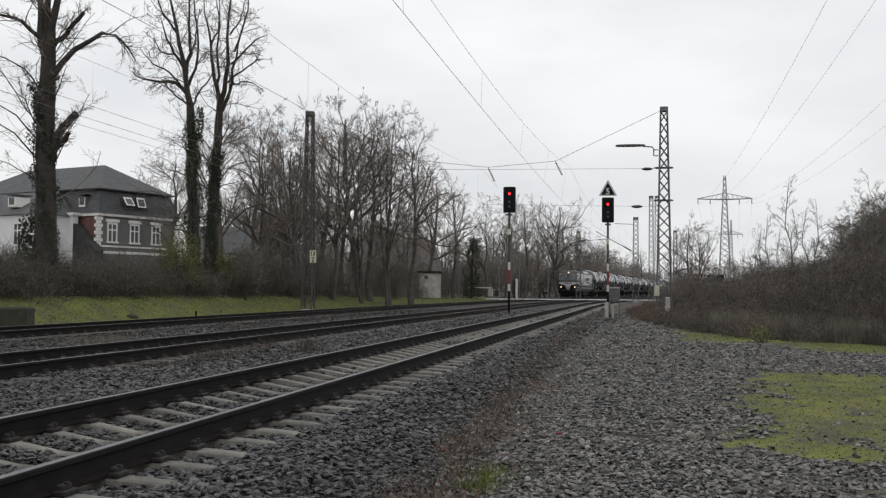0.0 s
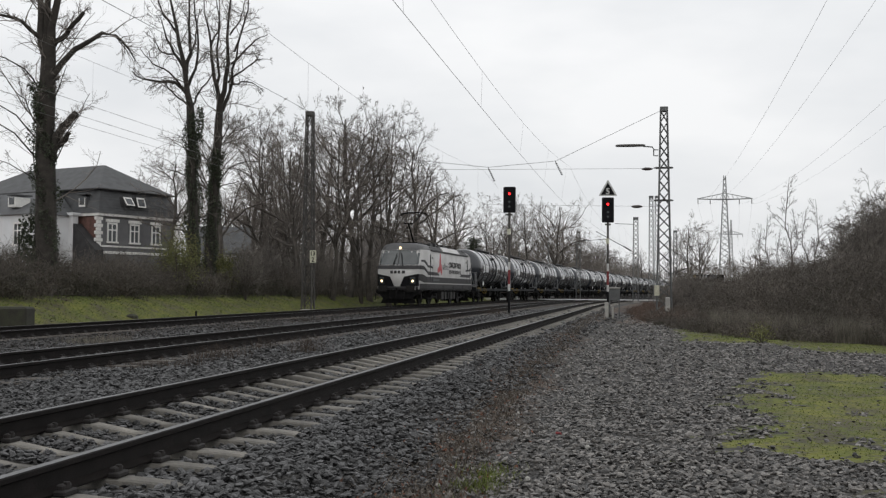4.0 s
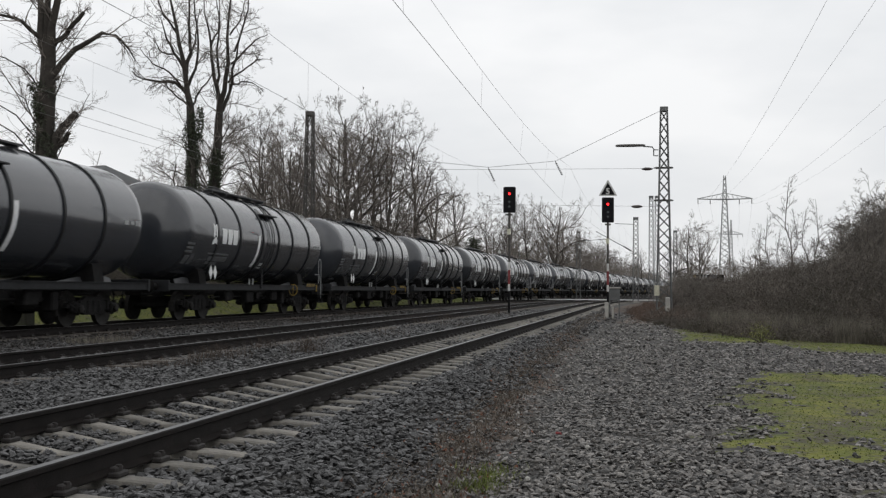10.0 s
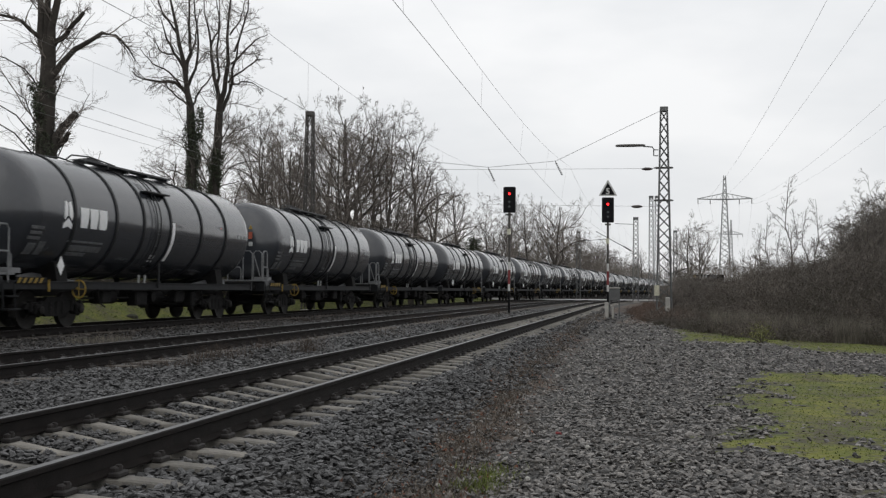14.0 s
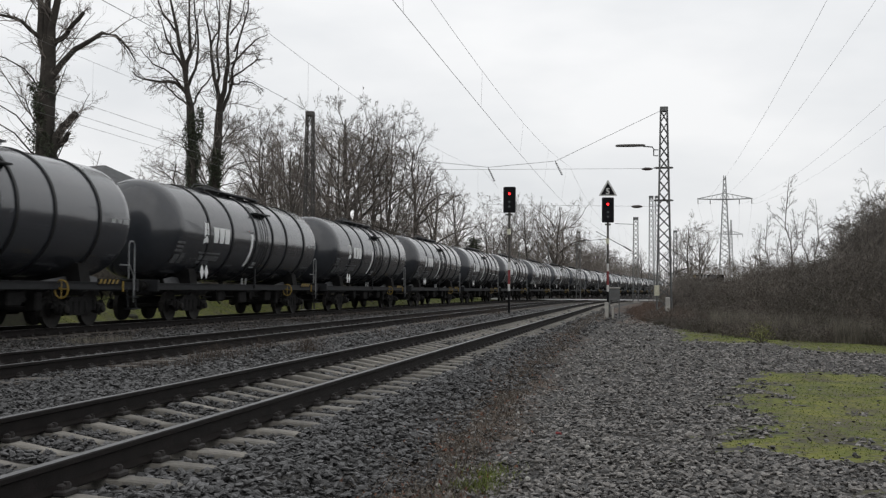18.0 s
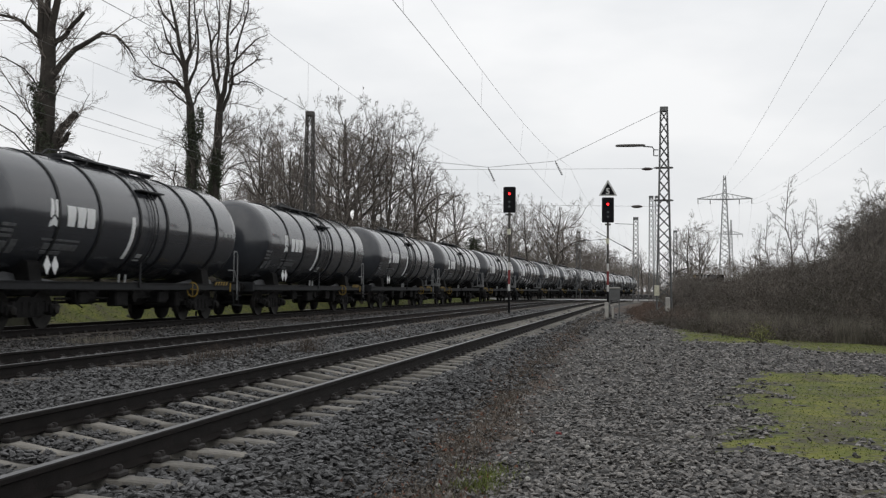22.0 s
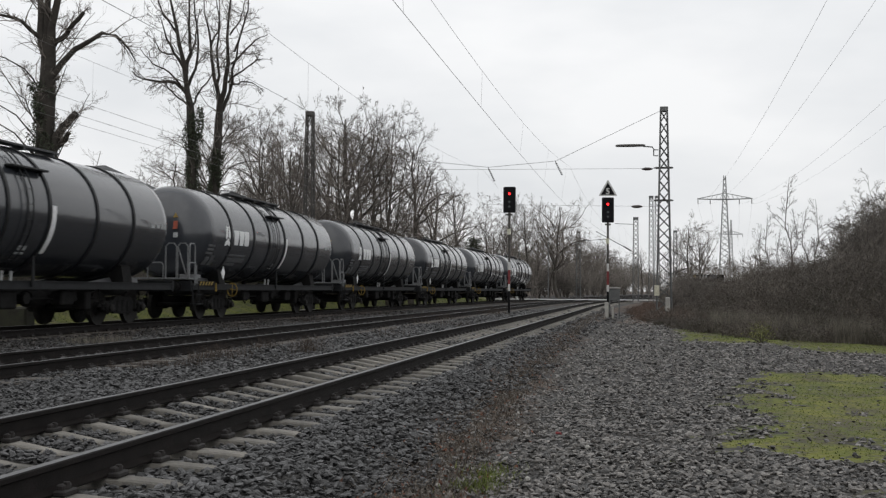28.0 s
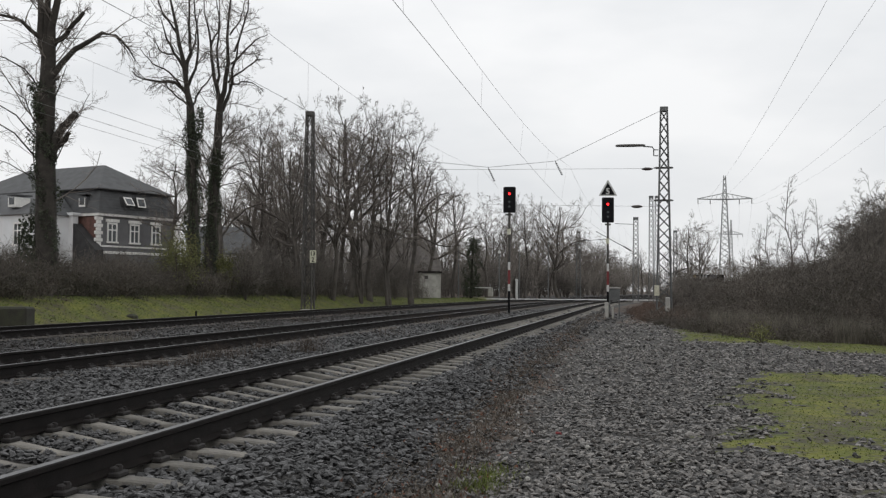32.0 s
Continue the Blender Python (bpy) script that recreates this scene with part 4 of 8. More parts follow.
def build_loco(m):
    lo = thing("electric_locomotive", "white and grey electric locomotive with red emblem and lit headlamps", "locomotive", m)
    body = part("body", loft(Geo(), [plan_ring(L, w, z) for z, L, w in BODY]), M["loco_white"], lo, "grimy white body", True)
    # grey roof: rounded cab roofs and the lower middle
    roof = part("roof", loft(Geo(), [plan_ring(8.5, 1.44, 3.5), plan_ring(8.35, 1.40, 3.62), plan_ring(8.1, 1.26, 3.76), plan_ring(7.85, 1.0, 3.85), plan_ring(7.6, 0.5, 3.89)]), M["loco_roof"], lo, "sooty grey roof", True)
    for sx in (-1, 1):
        part("cab_roof", loft(Geo(), [[(sx * 8.52 - sx * k, y, z) for k, y in ((0, -1.0), (0, 1.0), (0.4, 1.28), (2.2, 1.425), (2.2, -1.425), (0.4, -1.28))] for z in (3.46,)] + [[(sx * (8.52 - q) - sx * k * (1 - q / 3), y * w, z) for k, y in ((0, -1.0), (0, 1.0), (0.4, 1.28), (2.2, 1.425), (2.2, -1.425), (0.4, -1.28))] for q, w, z in ((0.08, 0.99, 3.6), (0.22, 0.93, 3.75), (0.4, 0.82, 3.85), (0.6, 0.6, 3.92))]), M["loco_grey"], lo, "grey rounded cab roof", True)
    for s in (-1, 1):
        # roof-edge panels and grilles
        rp = Geo()
        rp.slab([(-6.1, 3.46), (6.4, 3.46), (6.4, 3.54), (-6.1, 3.54)], 0.05, (0, s * 1.46, 0), (1, 0, 0), (0, 0, 1), (0, s, 0))
        part("roof_gutter", rp, M["loco_dark"], roof)
        for x0, x1 in ((-6.0, -2.2), (3.9, 6.3)):
            part("roof_grille", Geo().slab([(x0, 0.0), (x1, 0.0), (x1 - 0.15, 0.24), (x0 + 0.15, 0.24)], 0.03, (0, s * 1.40, 3.56), (1, 0, 0), (0, -s * 0.55, 0.83), (0, s * 0.83, 0.55)), M["loco_dark"], roof, "dark roof grille")
        part("roof_hood", Geo().slab([(-2.1, 0.0), (3.7, 0.0), (3.5, 0.4), (-1.9, 0.4)], 0.05, (0, s * 1.42, 3.54), (1, 0, 0), (0, -s * 0.62, 0.78), (0, s * 0.78, 0.62)), M["loco_white"], roof, "grimy white roof hood")
        # painted bands
        for z0, z1 in ((0.985, 1.1), (1.1, 1.38)):
            part("grey_skirt", side_poly(Geo(), [(-8.9, z0), (8.9, z0), (8.9, z1), (-8.9, z1)], s, 0.008), M["loco_dark"], body, "anthracite lower skirt")
        part("grey_band", side_poly(Geo(), [(-8.95, 1.58), (-8.1, 1.45), (8.1, 1.45), (8.95, 1.58), (8.95, 1.96), (8.4, 1.96), (7.7, 1.82), (-7.7, 1.82), (-8.4, 1.96), (-8.95, 1.96)], s, 0.005), M["loco_dark"], body, "anthracite painted band")
        for x, q in ((-1, 1), (1, -1)):
            # the folded stripes behind each cab
            part("wedge_stripe", side_poly(Geo(), [(x * 8.8, 2.5), (x * 8.2, 2.5), (x * 7.4, 2.15), (x * 3.9, 2.13), (x * 3.4, 1.93), (x * 7.3, 1.93), (x * 8.1, 2.26), (x * 8.8, 2.26)], s, 0.007), M["loco_dark"], body, "anthracite folded stripe")
            part("wedge_stripe", side_poly(Geo(), [(x * 8.5, 2.74), (x * 8.05, 2.74), (x * 7.45, 2.42), (x * 5.5, 2.36), (x * 5.7, 2.5), (x * 7.35, 2.56), (x * 7.95, 2.86), (x * 8.5, 2.86)], s, 0.007), M["loco_dark"], body, "anthracite folded stripe")
            # cab door with window
            part("cab_door", side_poly(Geo(), [(x * 6.75, 1.5), (x * 5.95, 1.5), (x * 5.95, 3.36), (x * 6.75, 3.36)], s, 0.004), M["loco_white"], body, "white cab door")
            part("door_window", side_poly(Geo(), [(x * 6.53, 2.5), (x * 6.45, 2.42), (x * 6.25, 2.42), (x * 6.17, 2.5), (x * 6.17, 3.18), (x * 6.25, 3.26), (x * 6.45, 3.26), (x * 6.53, 3.18)], s, 0.012), M["black"], body, "black door window frame")
            part("door_pane", side_poly(Geo(), [(x * 6.44, 2.52), (x * 6.26, 2.52), (x * 6.26, 3.16), (x * 6.44, 3.16)], s, 0.018), M["black"], body, "dark door pane")
            part("door_rail", Geo().tube([(x * 6.85, s * 1.56, 1.5), (x * 6.85, s * 1.56, 2.6)], 0.013, 6).tube([(x * 5.88, s * 1.56, 1.5), (x * 5.88, s * 1.56, 2.6)], 0.013, 6), M["saddle"], body, "steel grab rail")
            part("rear_camera", Geo().box((x * 5.75, s * 1.53, 3.05), (0.16, 0.1, 0.16), 0.03), M["loco_white"], body)
        # emblem and writing
        d = -s
        em = Geo()
        cx = -3.45 * (1 if s < 0 else -1)
        flip = 1 if s < 0 else -1
        for o in (((0.22, 3.4), (0.55, 3.42), (0.56, 2.9), (-0.02, 2.6)), ((-0.06, 2.56), (0.48, 2.82), (0.32, 2.24), (-0.5, 2.08), (-0.48, 2.38)), ((0.56, 2.8), (0.88, 2.27), (0.74, 1.94), (0.38, 2.2))):
            side_poly(em, [(cx + u * flip, z) for u, z in o], s, 0.01)
        part("emblem", em, M["red"], body, "red three-armed emblem")
        turn = pose(0, s * 1.497, 0, 90, 0, 0 if s < 0 else 180)
        for k in range(7):
            u = -2.45 + 0.285 * k
            h = (0.3, 0.3, 0.42, 0.3, 0.3, 0.3, 0.46)[k]
            o = ((u, 2.36), (u + 0.12, 2.36), (u + 0.12 + 0.2 * h, 2.36 + h), (u + 0.2 * h, 2.36 + h))
            part("name_bar", side_poly(Geo(), [(q * flip, z) for q, z in o], s, 0.01), M["loco_grey"], body, "grey painted bar")
        fit_text("slogan", "CONNECTING WORLDS", 4.1, 0.42, M["loco_dark"], body, pose(-0.3 * (1 if s < 0 else -1), s * 1.497, 2.5, 90, 0, 0 if s < 0 else 180), "dark capital letters")
        fit_text("slogan", "WITH MOBILE INFRASTRUCTURE", 4.1, 0.26, M["loco_dark"], body, pose(-0.3 * (1 if s < 0 else -1), s * 1.497, 2.12, 90, 0, 0 if s < 0 else 180), "grey capital letters")
        part("owner_bar", side_poly(Geo(), [(q * (1 if s < 0 else -1), z) for q, z in ((-5.3, 1.58), (-3.45, 1.58), (-3.45, 1.72), (-5.3, 1.72))], s, 0.012), M["greymark"], body, "small pale painted bar")
        for x in (-7.2, -2.4, -2.1, 0.9, 1.15, 4.4, 6.9):
            part("jack_point", side_poly(Geo(), [(x, 1.1), (x + 0.16, 1.1), (x + 0.16, 1.28), (x, 1.28)], s, 0.012), M["black"], body)
    # noses
    for sx in (-1, 1):
        def on_nose(y0, y1, low, high, lift, name, material, label):
            """A field on the rounded nose between two heights that may change across it."""
            ny, nz = 23, 4
            v = []
            for k in (lift, -0.03):
                for y in np.linspace(y0, y1, ny):
                    for q in range(nz + 1):
                        z = low(y) + (high(y) - low(y)) * q / nz
                        L, w = body_at(z)
                        x = L - np.interp(abs(y) / w, [0, 0.5, 0.75, 0.88, 1.0], [0, 0.02, 0.1, 0.3, L - min(7.6, L - 1.0)])
                        v.append((sx * (x + k), y, z))
            c, h = nz + 1, ny * (nz + 1)
            f = [(i * c + j, (i + 1) * c + j, (i + 1) * c + j + 1, i * c + j + 1) for i in range(ny - 1) for j in range(nz)]
            f += [tuple(h + q for q in reversed(p)) for p in f]
            for i in range(ny - 1):
                f += [(i * c, h + i * c, h + (i + 1) * c, (i + 1) * c), (i * c + nz, (i + 1) * c + nz, h + (i + 1) * c + nz, h + i * c + nz)]
            f += [(j, j + 1, h + j + 1, h + j) for j in range(nz)] + [((ny - 1) * c + j, h + (ny - 1) * c + j, h + (ny - 1) * c + j + 1, (ny - 1) * c + j + 1) for j in range(nz)]
            return part(name, Geo().add(v, f), material, body, label)
        on_nose(-1.24, 1.24, lambda y: 2.53, lambda y: 3.46 - 0.03 * abs(y), 0.012, "windscreen", M["glass"], "dark windscreen")
        on_nose(-0.03, 0.03, lambda y: 2.52, lambda y: 3.47, 0.02, "screen_pillar", M["loco_dark"], "dark pillar between the panes")
        for s in (-1, 1):
            on_nose(1.29 * s, 1.4 * s, lambda y: 1.57, lambda y: 1.96, 0.014, "corner_band", M["loco_dark"], "anthracite band round the corner")
            on_nose(1.29 * s, 1.4 * s, lambda y: 2.26, lambda y: 2.5, 0.016, "corner_band", M["loco_dark"], "anthracite band round the corner")
            on_nose(0.2 * s, 1.31 * s, lambda y: 1.2 + 0.06 * max(0, abs(y) - 0.9), lambda y: float(np.interp(abs(y), [0.2, 0.44, 1.31], [1.26, 1.8, 1.98])), 0.014, "lamp_panel", M["black"], "black headlamp panel")
        on_nose(-1.31, 1.31, lambda y: 2.27, lambda y: 2.5, 0.035, "nose_ledge", M["loco_dark"], "dark ledge below the windscreen")
        on_nose(-1.4, 1.4, lambda y: 0.985, lambda y: 1.2, 0.012, "nose_band", M["loco_dark"], "anthracite band round the foot of the nose")
        on_nose(-1.2, 1.2, lambda y: 3.47, lambda y: 3.5, 0.05, "roof_edge", M["loco_grey"], "grey roof edge")
        for y0, y1 in ((-0.5, -0.3), (-0.2, -0.04), (0.03, 0.19), (0.26, 0.43)):
            on_nose(y0, y1, lambda y: 1.99, lambda y: 2.17, 0.016, "nose_mark", M["loco_dark"], "dark painted mark")
        wiper = Geo()
        for y, b_ in ((-0.3, 0.16), (0.3, -0.16)):
            wiper.tube([(sx * 9.2, y, 2.48), (sx * 9.0, y + 0.5 * b_, 2.88), (sx * 8.8, y + b_, 3.25)], 0.024, 5)
        part("wiper", wiper, M["black"], body, "black windscreen wiper pair")
        for y in (-0.98, 0.98):
            on_nose(y - 0.15, y + 0.15, lambda y: 1.36, lambda y: 1.78, 0.02, "lamp_glass", M["glass"], "clear lamp cover")
        on_nose(-0.2, 0.2, lambda y: 3.475, lambda y: 3.5, 0.06, "lamp_hood", M["loco_white"], "white hood of the top lamp")
        lit = M["lamp_warm"] if sx < 0 else M["glass"]
        for y, z in ((-0.98, 1.53), (0.98, 1.53), (0.0, 3.6)):
            L = body_at(1.55)[0] - 0.05 if z < 2 else 8.53
            part("headlamp", Geo().lathe([(0.0, 0.06), (0.05 * sx, 0.068), (0.07 * sx, 0.06), (0.075 * sx, 0.01)], (sx * (L - 0.02), y, z), "x", 18), lit, body, "round headlamp, lit" if sx < 0 else "round headlamp, off", True)
        part("nose_skirt", Geo().slab([(-1.1, 0.66), (-0.9, 0.42), (0.9, 0.42), (1.1, 0.66), (1.38, 0.8), (1.4, 1.02), (-1.4, 1.02), (-1.38, 0.8)], 0.12, (sx * 9.0, 0, 0), (0, 1, 0), (0, 0, 1), (sx, 0, 0)).slab([(-1.15, 0.16), (1.15, 0.16), (1.0, 0.44), (-1.0, 0.44)], 0.05, (sx * 8.85, 0, 0), (0, 1, 0), (0, 0, 1), (sx, 0, 0)), M["chassis"], lo, "dark snow plough and skirt")
        for y in (-0.875, 0.875):
            bf_ = part("buffer", Geo().lathe([(0.0, 0.17), (0.12 * sx, 0.17), (0.14 * sx, 0.12), (0.42 * sx, 0.11), (0.43 * sx, 0.02)], (sx * 9.0, y, 1.06), "x", 16), M["chassis"], lo, "steel buffer with a broad plate", True)
            part("buffer_plate", Geo().box((sx * 9.45, y, 1.06), (0.07, 0.56, 0.36), 0.025), M["wheel"], bf_)
            part("air_hose", Geo().tube([(sx * 9.12, y * 0.5, 0.92), (sx * 9.3, y * 0.52, 0.78), (sx * 9.3, y * 0.5, 0.5), (sx * 9.18, y * 0.42, 0.42)], 0.028, 6), M["wheel"], lo, "black air hose")
            part("nose_step", Geo().box((sx * 9.0, y * 1.5, 0.72), (0.14, 0.3, 0.04)).box((sx * 9.0, y * 1.5, 0.48), (0.14, 0.3, 0.04)).box((sx * 9.0, y * 1.66, 0.6), (0.12, 0.03, 0.4)), M["wheel"], lo)
        part("coupling", Geo().box((sx * 9.25, 0, 1.0), (0.35, 0.14, 0.22), 0.02).tube([(sx * 9.4, 0, 0.95), (sx * 9.48, 0, 0.7), (sx * 9.4, 0, 0.5)], 0.04, 6).tube([(sx * 9.2, -0.45, 0.9), (sx * 9.35, -0.45, 0.6), (sx * 9.2, -0.4, 0.45)], 0.03, 6), M["chassis"], lo)
        part("steps", Geo().box((sx * 6.4, -1.47, 0.62), (0.55, 0.22, 0.04)).box((sx * 6.4, -1.47, 0.88), (0.55, 0.2, 0.04)).box((sx * 6.66, -1.47, 0.78), (0.03, 0.2, 0.4)).box((sx * 6.14, -1.47, 0.78), (0.03, 0.2, 0.4)), M["chassis"], lo)
        # bogies
        b = Geo()
        for y in (-1.12, 1.12):
            b.slab([(-2.1, 0.62), (-2.0, 0.8), (-0.9, 0.84), (-0.5, 0.62), (0.5, 0.62), (0.9, 0.84), (2.0, 0.8), (2.1, 0.62), (1.0, 0.6), (0.6, 0.42), (-0.6, 0.42), (-1.0, 0.6)], 0.14, (0, y + 0.07, 0))
            for x in (-1.3, 1.3):
                b.box((x, y * 1.08, 0.6), (0.42, 0.2, 0.4), 0.04)
                for q in (-0.42, 0.42):
                    b.tube([(x + q, y * 1.04, 0.5), (x + q, y * 1.04, 0.86)], 0.11, 8)
            b.box((0, y * 1.1, 0.55), (0.5, 0.16, 0.3), 0.03)
            b.tube([(-1.1, y * 1.14, 0.42), (1.1, y * 1.14, 0.56)], 0.045, 6)
        b.box((0, 0, 0.6), (3.2, 1.9, 0.4), 0.05)
        bo = part("bogie", b, M["chassis"], lo, "grimy two-axle bogie", at=pose(sx * 4.75, 0, 0))
        for x in (-1.3, 1.3):
            for y in (-0.7535, 0.7535):
                q = 1 if y > 0 else -1
                part("wheel", Geo().lathe([(-0.068 * q, 0.12), (-0.068 * q, 0.56), (0.05 * q, 0.625), (0.07 * q, 0.62), (0.045 * q, 0.54), (0.02 * q, 0.5), (0.02 * q, 0.22), (0.07 * q, 0.18), (0.07 * q, 0.02)], (0, 0, 0), "y", 28), M["wheel"], bo, "worn steel wheel", True, pose(x, y, 0.627))
    for x, w in ((-1.9, 0.9), (-0.9, 0.7), (0.0, 0.8), (1.0, 0.9), (2.0, 0.7)):
        for y in (-1.05, 1.05):
            part("underfloor_box", Geo().box((x, y * 1.14, 0.62), (w * 0.8, 0.4, 0.52), 0.03), M["gearcase"] if w in (0.9, 0.7) else M["chassis"], lo, "grimy equipment box")
    part("floor_frame", Geo().box((0, 0, 0.95), (17.6, 2.7, 0.14), 0.02), M["chassis"], lo)
    # raised current collector near the leading cab, and its folded mate
    pg = part("pantograph", Geo().box((-4.9, 0, 4.02), (1.6, 1.0, 0.07), 0.01).tube([(-4.5, 0, 4.06), (-5.95, 0, 5.22)], [0.06, 0.045], 8).tube([(-5.95, -0.28, 5.22), (-5.95, 0.28, 5.22)], 0.04, 6).tube([(-5.95, -0.28, 5.22), (-4.4, -0.42, 5.98)], 0.025, 6).tube([(-5.95, 0.28, 5.22), (-4.4, 0.42, 5.98)], 0.025, 6).tube([(-4.8, 0.2, 4.06), (-5.9, 0.12, 5.1)], 0.02, 5), M["black"], lo, "black raised pantograph arm")
    for x in (-4.55, -4.2):
        part("contact_strip", Geo().tube([(x, -0.92, 5.86), (x, -0.72, 6.0), (x, -0.4, 6.04), (x, 0.4, 6.04), (x, 0.72, 6.0), (x, 0.92, 5.86)], 0.03, 6), M["black"], pg)
    part("insulators", Geo().lathe([(3.84, 0.07), (3.88, 0.1), (3.91, 0.07), (3.95, 0.1), (3.98, 0.07), (4.02, 0.07)], (-5.2, 0.4, 0), "z", 10).lathe([(3.84, 0.07), (3.88, 0.1), (3.91, 0.07), (3.95, 0.1), (3.98, 0.07), (4.02, 0.07)], (-5.2, -0.4, 0), "z", 10).lathe([(3.84, 0.07), (3.9, 0.1), (3.95, 0.07), (4.02, 0.1), (4.1, 0.07)], (-3.6, 0, 0), "z", 10), M["insulator"], lo)
    part("folded_pantograph", Geo().box((3.9, 0, 3.96), (2.4, 1.1, 0.08), 0.01).tube([(2.8, -0.45, 4.08), (5.0, -0.3, 4.12)], 0.03, 6).tube([(2.8, 0.45, 4.08), (5.0, 0.3, 4.12)], 0.03, 6).tube([(4.9, -0.9, 4.0), (4.9, -0.6, 4.16), (4.9, 0.6, 4.16), (4.9, 0.9, 4.0)], 0.025, 6), M["black"], lo, "black folded pantograph")
    part("roof_line", Geo().tube([(-3.6, 0, 4.1), (2.6, 0, 4.06)], 0.02, 6).box((-1.6, 0.3, 3.95), (0.7, 0.5, 0.14), 0.02).lathe([(3.84, 0.08), (4.05, 0.06)], (0.6, 0, 0), "z", 10), M["loco_dark"], lo)
    part("horn_box", Geo().box((-6.6, 0.5, 3.94), (0.5, 0.3, 0.08), 0.02), M["loco_dark"], lo)
    for x, y, w, h in ((-2.6, -0.5, 0.8, 0.22), (-1.5, -0.55, 0.5, 0.3), (-0.2, -0.5, 1.0, 0.18), (1.4, -0.5, 0.7, 0.26), (2.3, 0.4, 0.6, 0.3), (5.4, -0.4, 0.5, 0.2)):
        part("roof_box", Geo().box((x, y, 3.86 + h / 2), (w, 0.5, h), 0.03), M["loco_dark"], lo, "dark roof equipment box")
    # the leading cab is shorter than the rear one
    for ob in lo.children_recursive:
        if ob.type == "MESH" and ob.matrix_basis == Matrix.Identity(4) and ob.parent.matrix_basis in (lo.matrix_basis, Matrix.Identity(4)):
            for vert in ob.data.vertices:
                vert.co.x += 0.6 * min(1.0, max(0.0, (-5.2 - vert.co.x) / 2.0)) if vert.co.z < 3.95 else 0.0
    return lo


loco = build_loco(on_line(D3, 29.9 - 0.45 + 9.0 + 22.494 * 5.5))
# ---- masts, wires and signals ----
def lattice(g, h, w0, w1, n, bar=0.05, brace=0.028, base=0.0):
    """A square lattice tower that tapers from w0 to w1."""
    for sx in (-1, 1):
        for sy in (-1, 1):
            g.tube([(sx * w0 / 2, sy * w0 / 2, base), (sx * w1 / 2, sy * w1 / 2, h)], bar / 2, 4)
    zs = np.linspace(base + 0.15, h - 0.2, n + 1)
    for i in range(n):
        for face in range(4):
            a, b = zs[i], zs[i + 1]
            wa, wb = (np.interp(q, (base, h), (w0, w1)) / 2 for q in (a, b))
            s = 1 if (i + face) % 2 else -1
            p, q = {0: ((-s * wa, -wa, a), (s * wb, -wb, b)), 1: ((wa, -s * wa, a), (wb, s * wb, b)), 2: ((s * wa, wa, a), (-s * wb, wb, b)), 3: ((-wa, s * wa, a), (-wb, -s * wb, b))}[face]
            g.tube([p, q], brace / 2, 4)
            if n < 30:
                p2, q2 = ((-p[0], p[1], p[2]), (-q[0], q[1], q[2])) if face in (0, 2) else ((p[0], -p[1], p[2]), (q[0], -q[1], q[2]))
                g.tube([p2, q2], brace / 2, 4)
    return g


def build_mast(x, y, h, w0, w1, n, material, label, turn=0.0, z=-0.4, bar=0.09, brace=0.045):
    t = thing("catenary_mast", label, "catenary mast", pose(x, y, z, 0, 0, turn), "masts beside the tracks")
    part("lattice", lattice(Geo(), h - z, w0, w1, n, bar, brace, 0.25), material, t)
    part("foundation", Geo().box((0, 0, 0.1), (w0 + 0.16, w0 + 0.16, 0.34), 0.04), M["concrete"], t, "concrete foot")
    part("cap", Geo().box((0, 0, h - z - 0.12), (w1 + 0.1, w1 + 0.1, 0.26), 0.02), material, t)
    return t


MR, ML = (1.2, 58.73, 11.05), (-18.24, 56.61, 10.92)
mast_r = build_mast(*MR, 0.8, 0.34, 17, M["mast"], "tall grey lattice mast that carries the cross wire and a lamp", bar=0.095, brace=0.042)
for z in (7.73, 5.95):
    part("cross_plate", Geo().box((0, 0, z + 0.4), (0.85, 0.5, 0.06)).tube([(-0.55, 0, z + 0.4), (0.5, 0, z + 0.4)], 0.04, 6), M["mast_dark"], mast_r)
mast_l = build_mast(*ML, 0.56, 0.34, 15, M["mast_dark"], "tall dark lattice mast among the trees", bar=0.1, brace=0.045)
part("kilometre_board", Geo().slab([(-0.18, -0.34), (0.18, -0.34), (0.18, 0.34), (-0.18, 0.34)], 0.03, (0.38, -0.36, 3.2)), M["signplate"], mast_l, "pale kilometre board")
fit_text("number", "13", 0.24, 0.24, M["black"], mast_l, pose(0.26, -0.392, 3.25, 90, 0, 0), "black numbers")
fit_text("number", "2", 0.14, 0.26, M["black"], mast_l, pose(0.31, -0.392, 2.9, 90, 0, 0), "black number")
# street lamp arm on the near mast
lamp = thing("street_lamp", "grey street lamp on a bracket of the mast, unlit", "street lamp", pose(MR[0], MR[1], 0))
part("bracket", Geo().tube([(-0.3, 0, 8.4), (-0.55, 0, 8.4), (-0.55, 0, 8.75), (-0.62, 0, 8.88), (-1.1, 0, 8.92)], 0.035, 6).tube([(-0.3, 0, 8.72), (-0.55, 0, 8.72)], 0.03, 6), M["mast"], lamp)
part("lamp_head", Geo().lathe([(-2.62, 0.02), (-2.55, 0.07), (-1.8, 0.085), (-1.1, 0.07), (-1.0, 0.03)], (0, 0, 8.98), "x", 12), M["mast_dark"], lamp, "long grey lamp head", True)
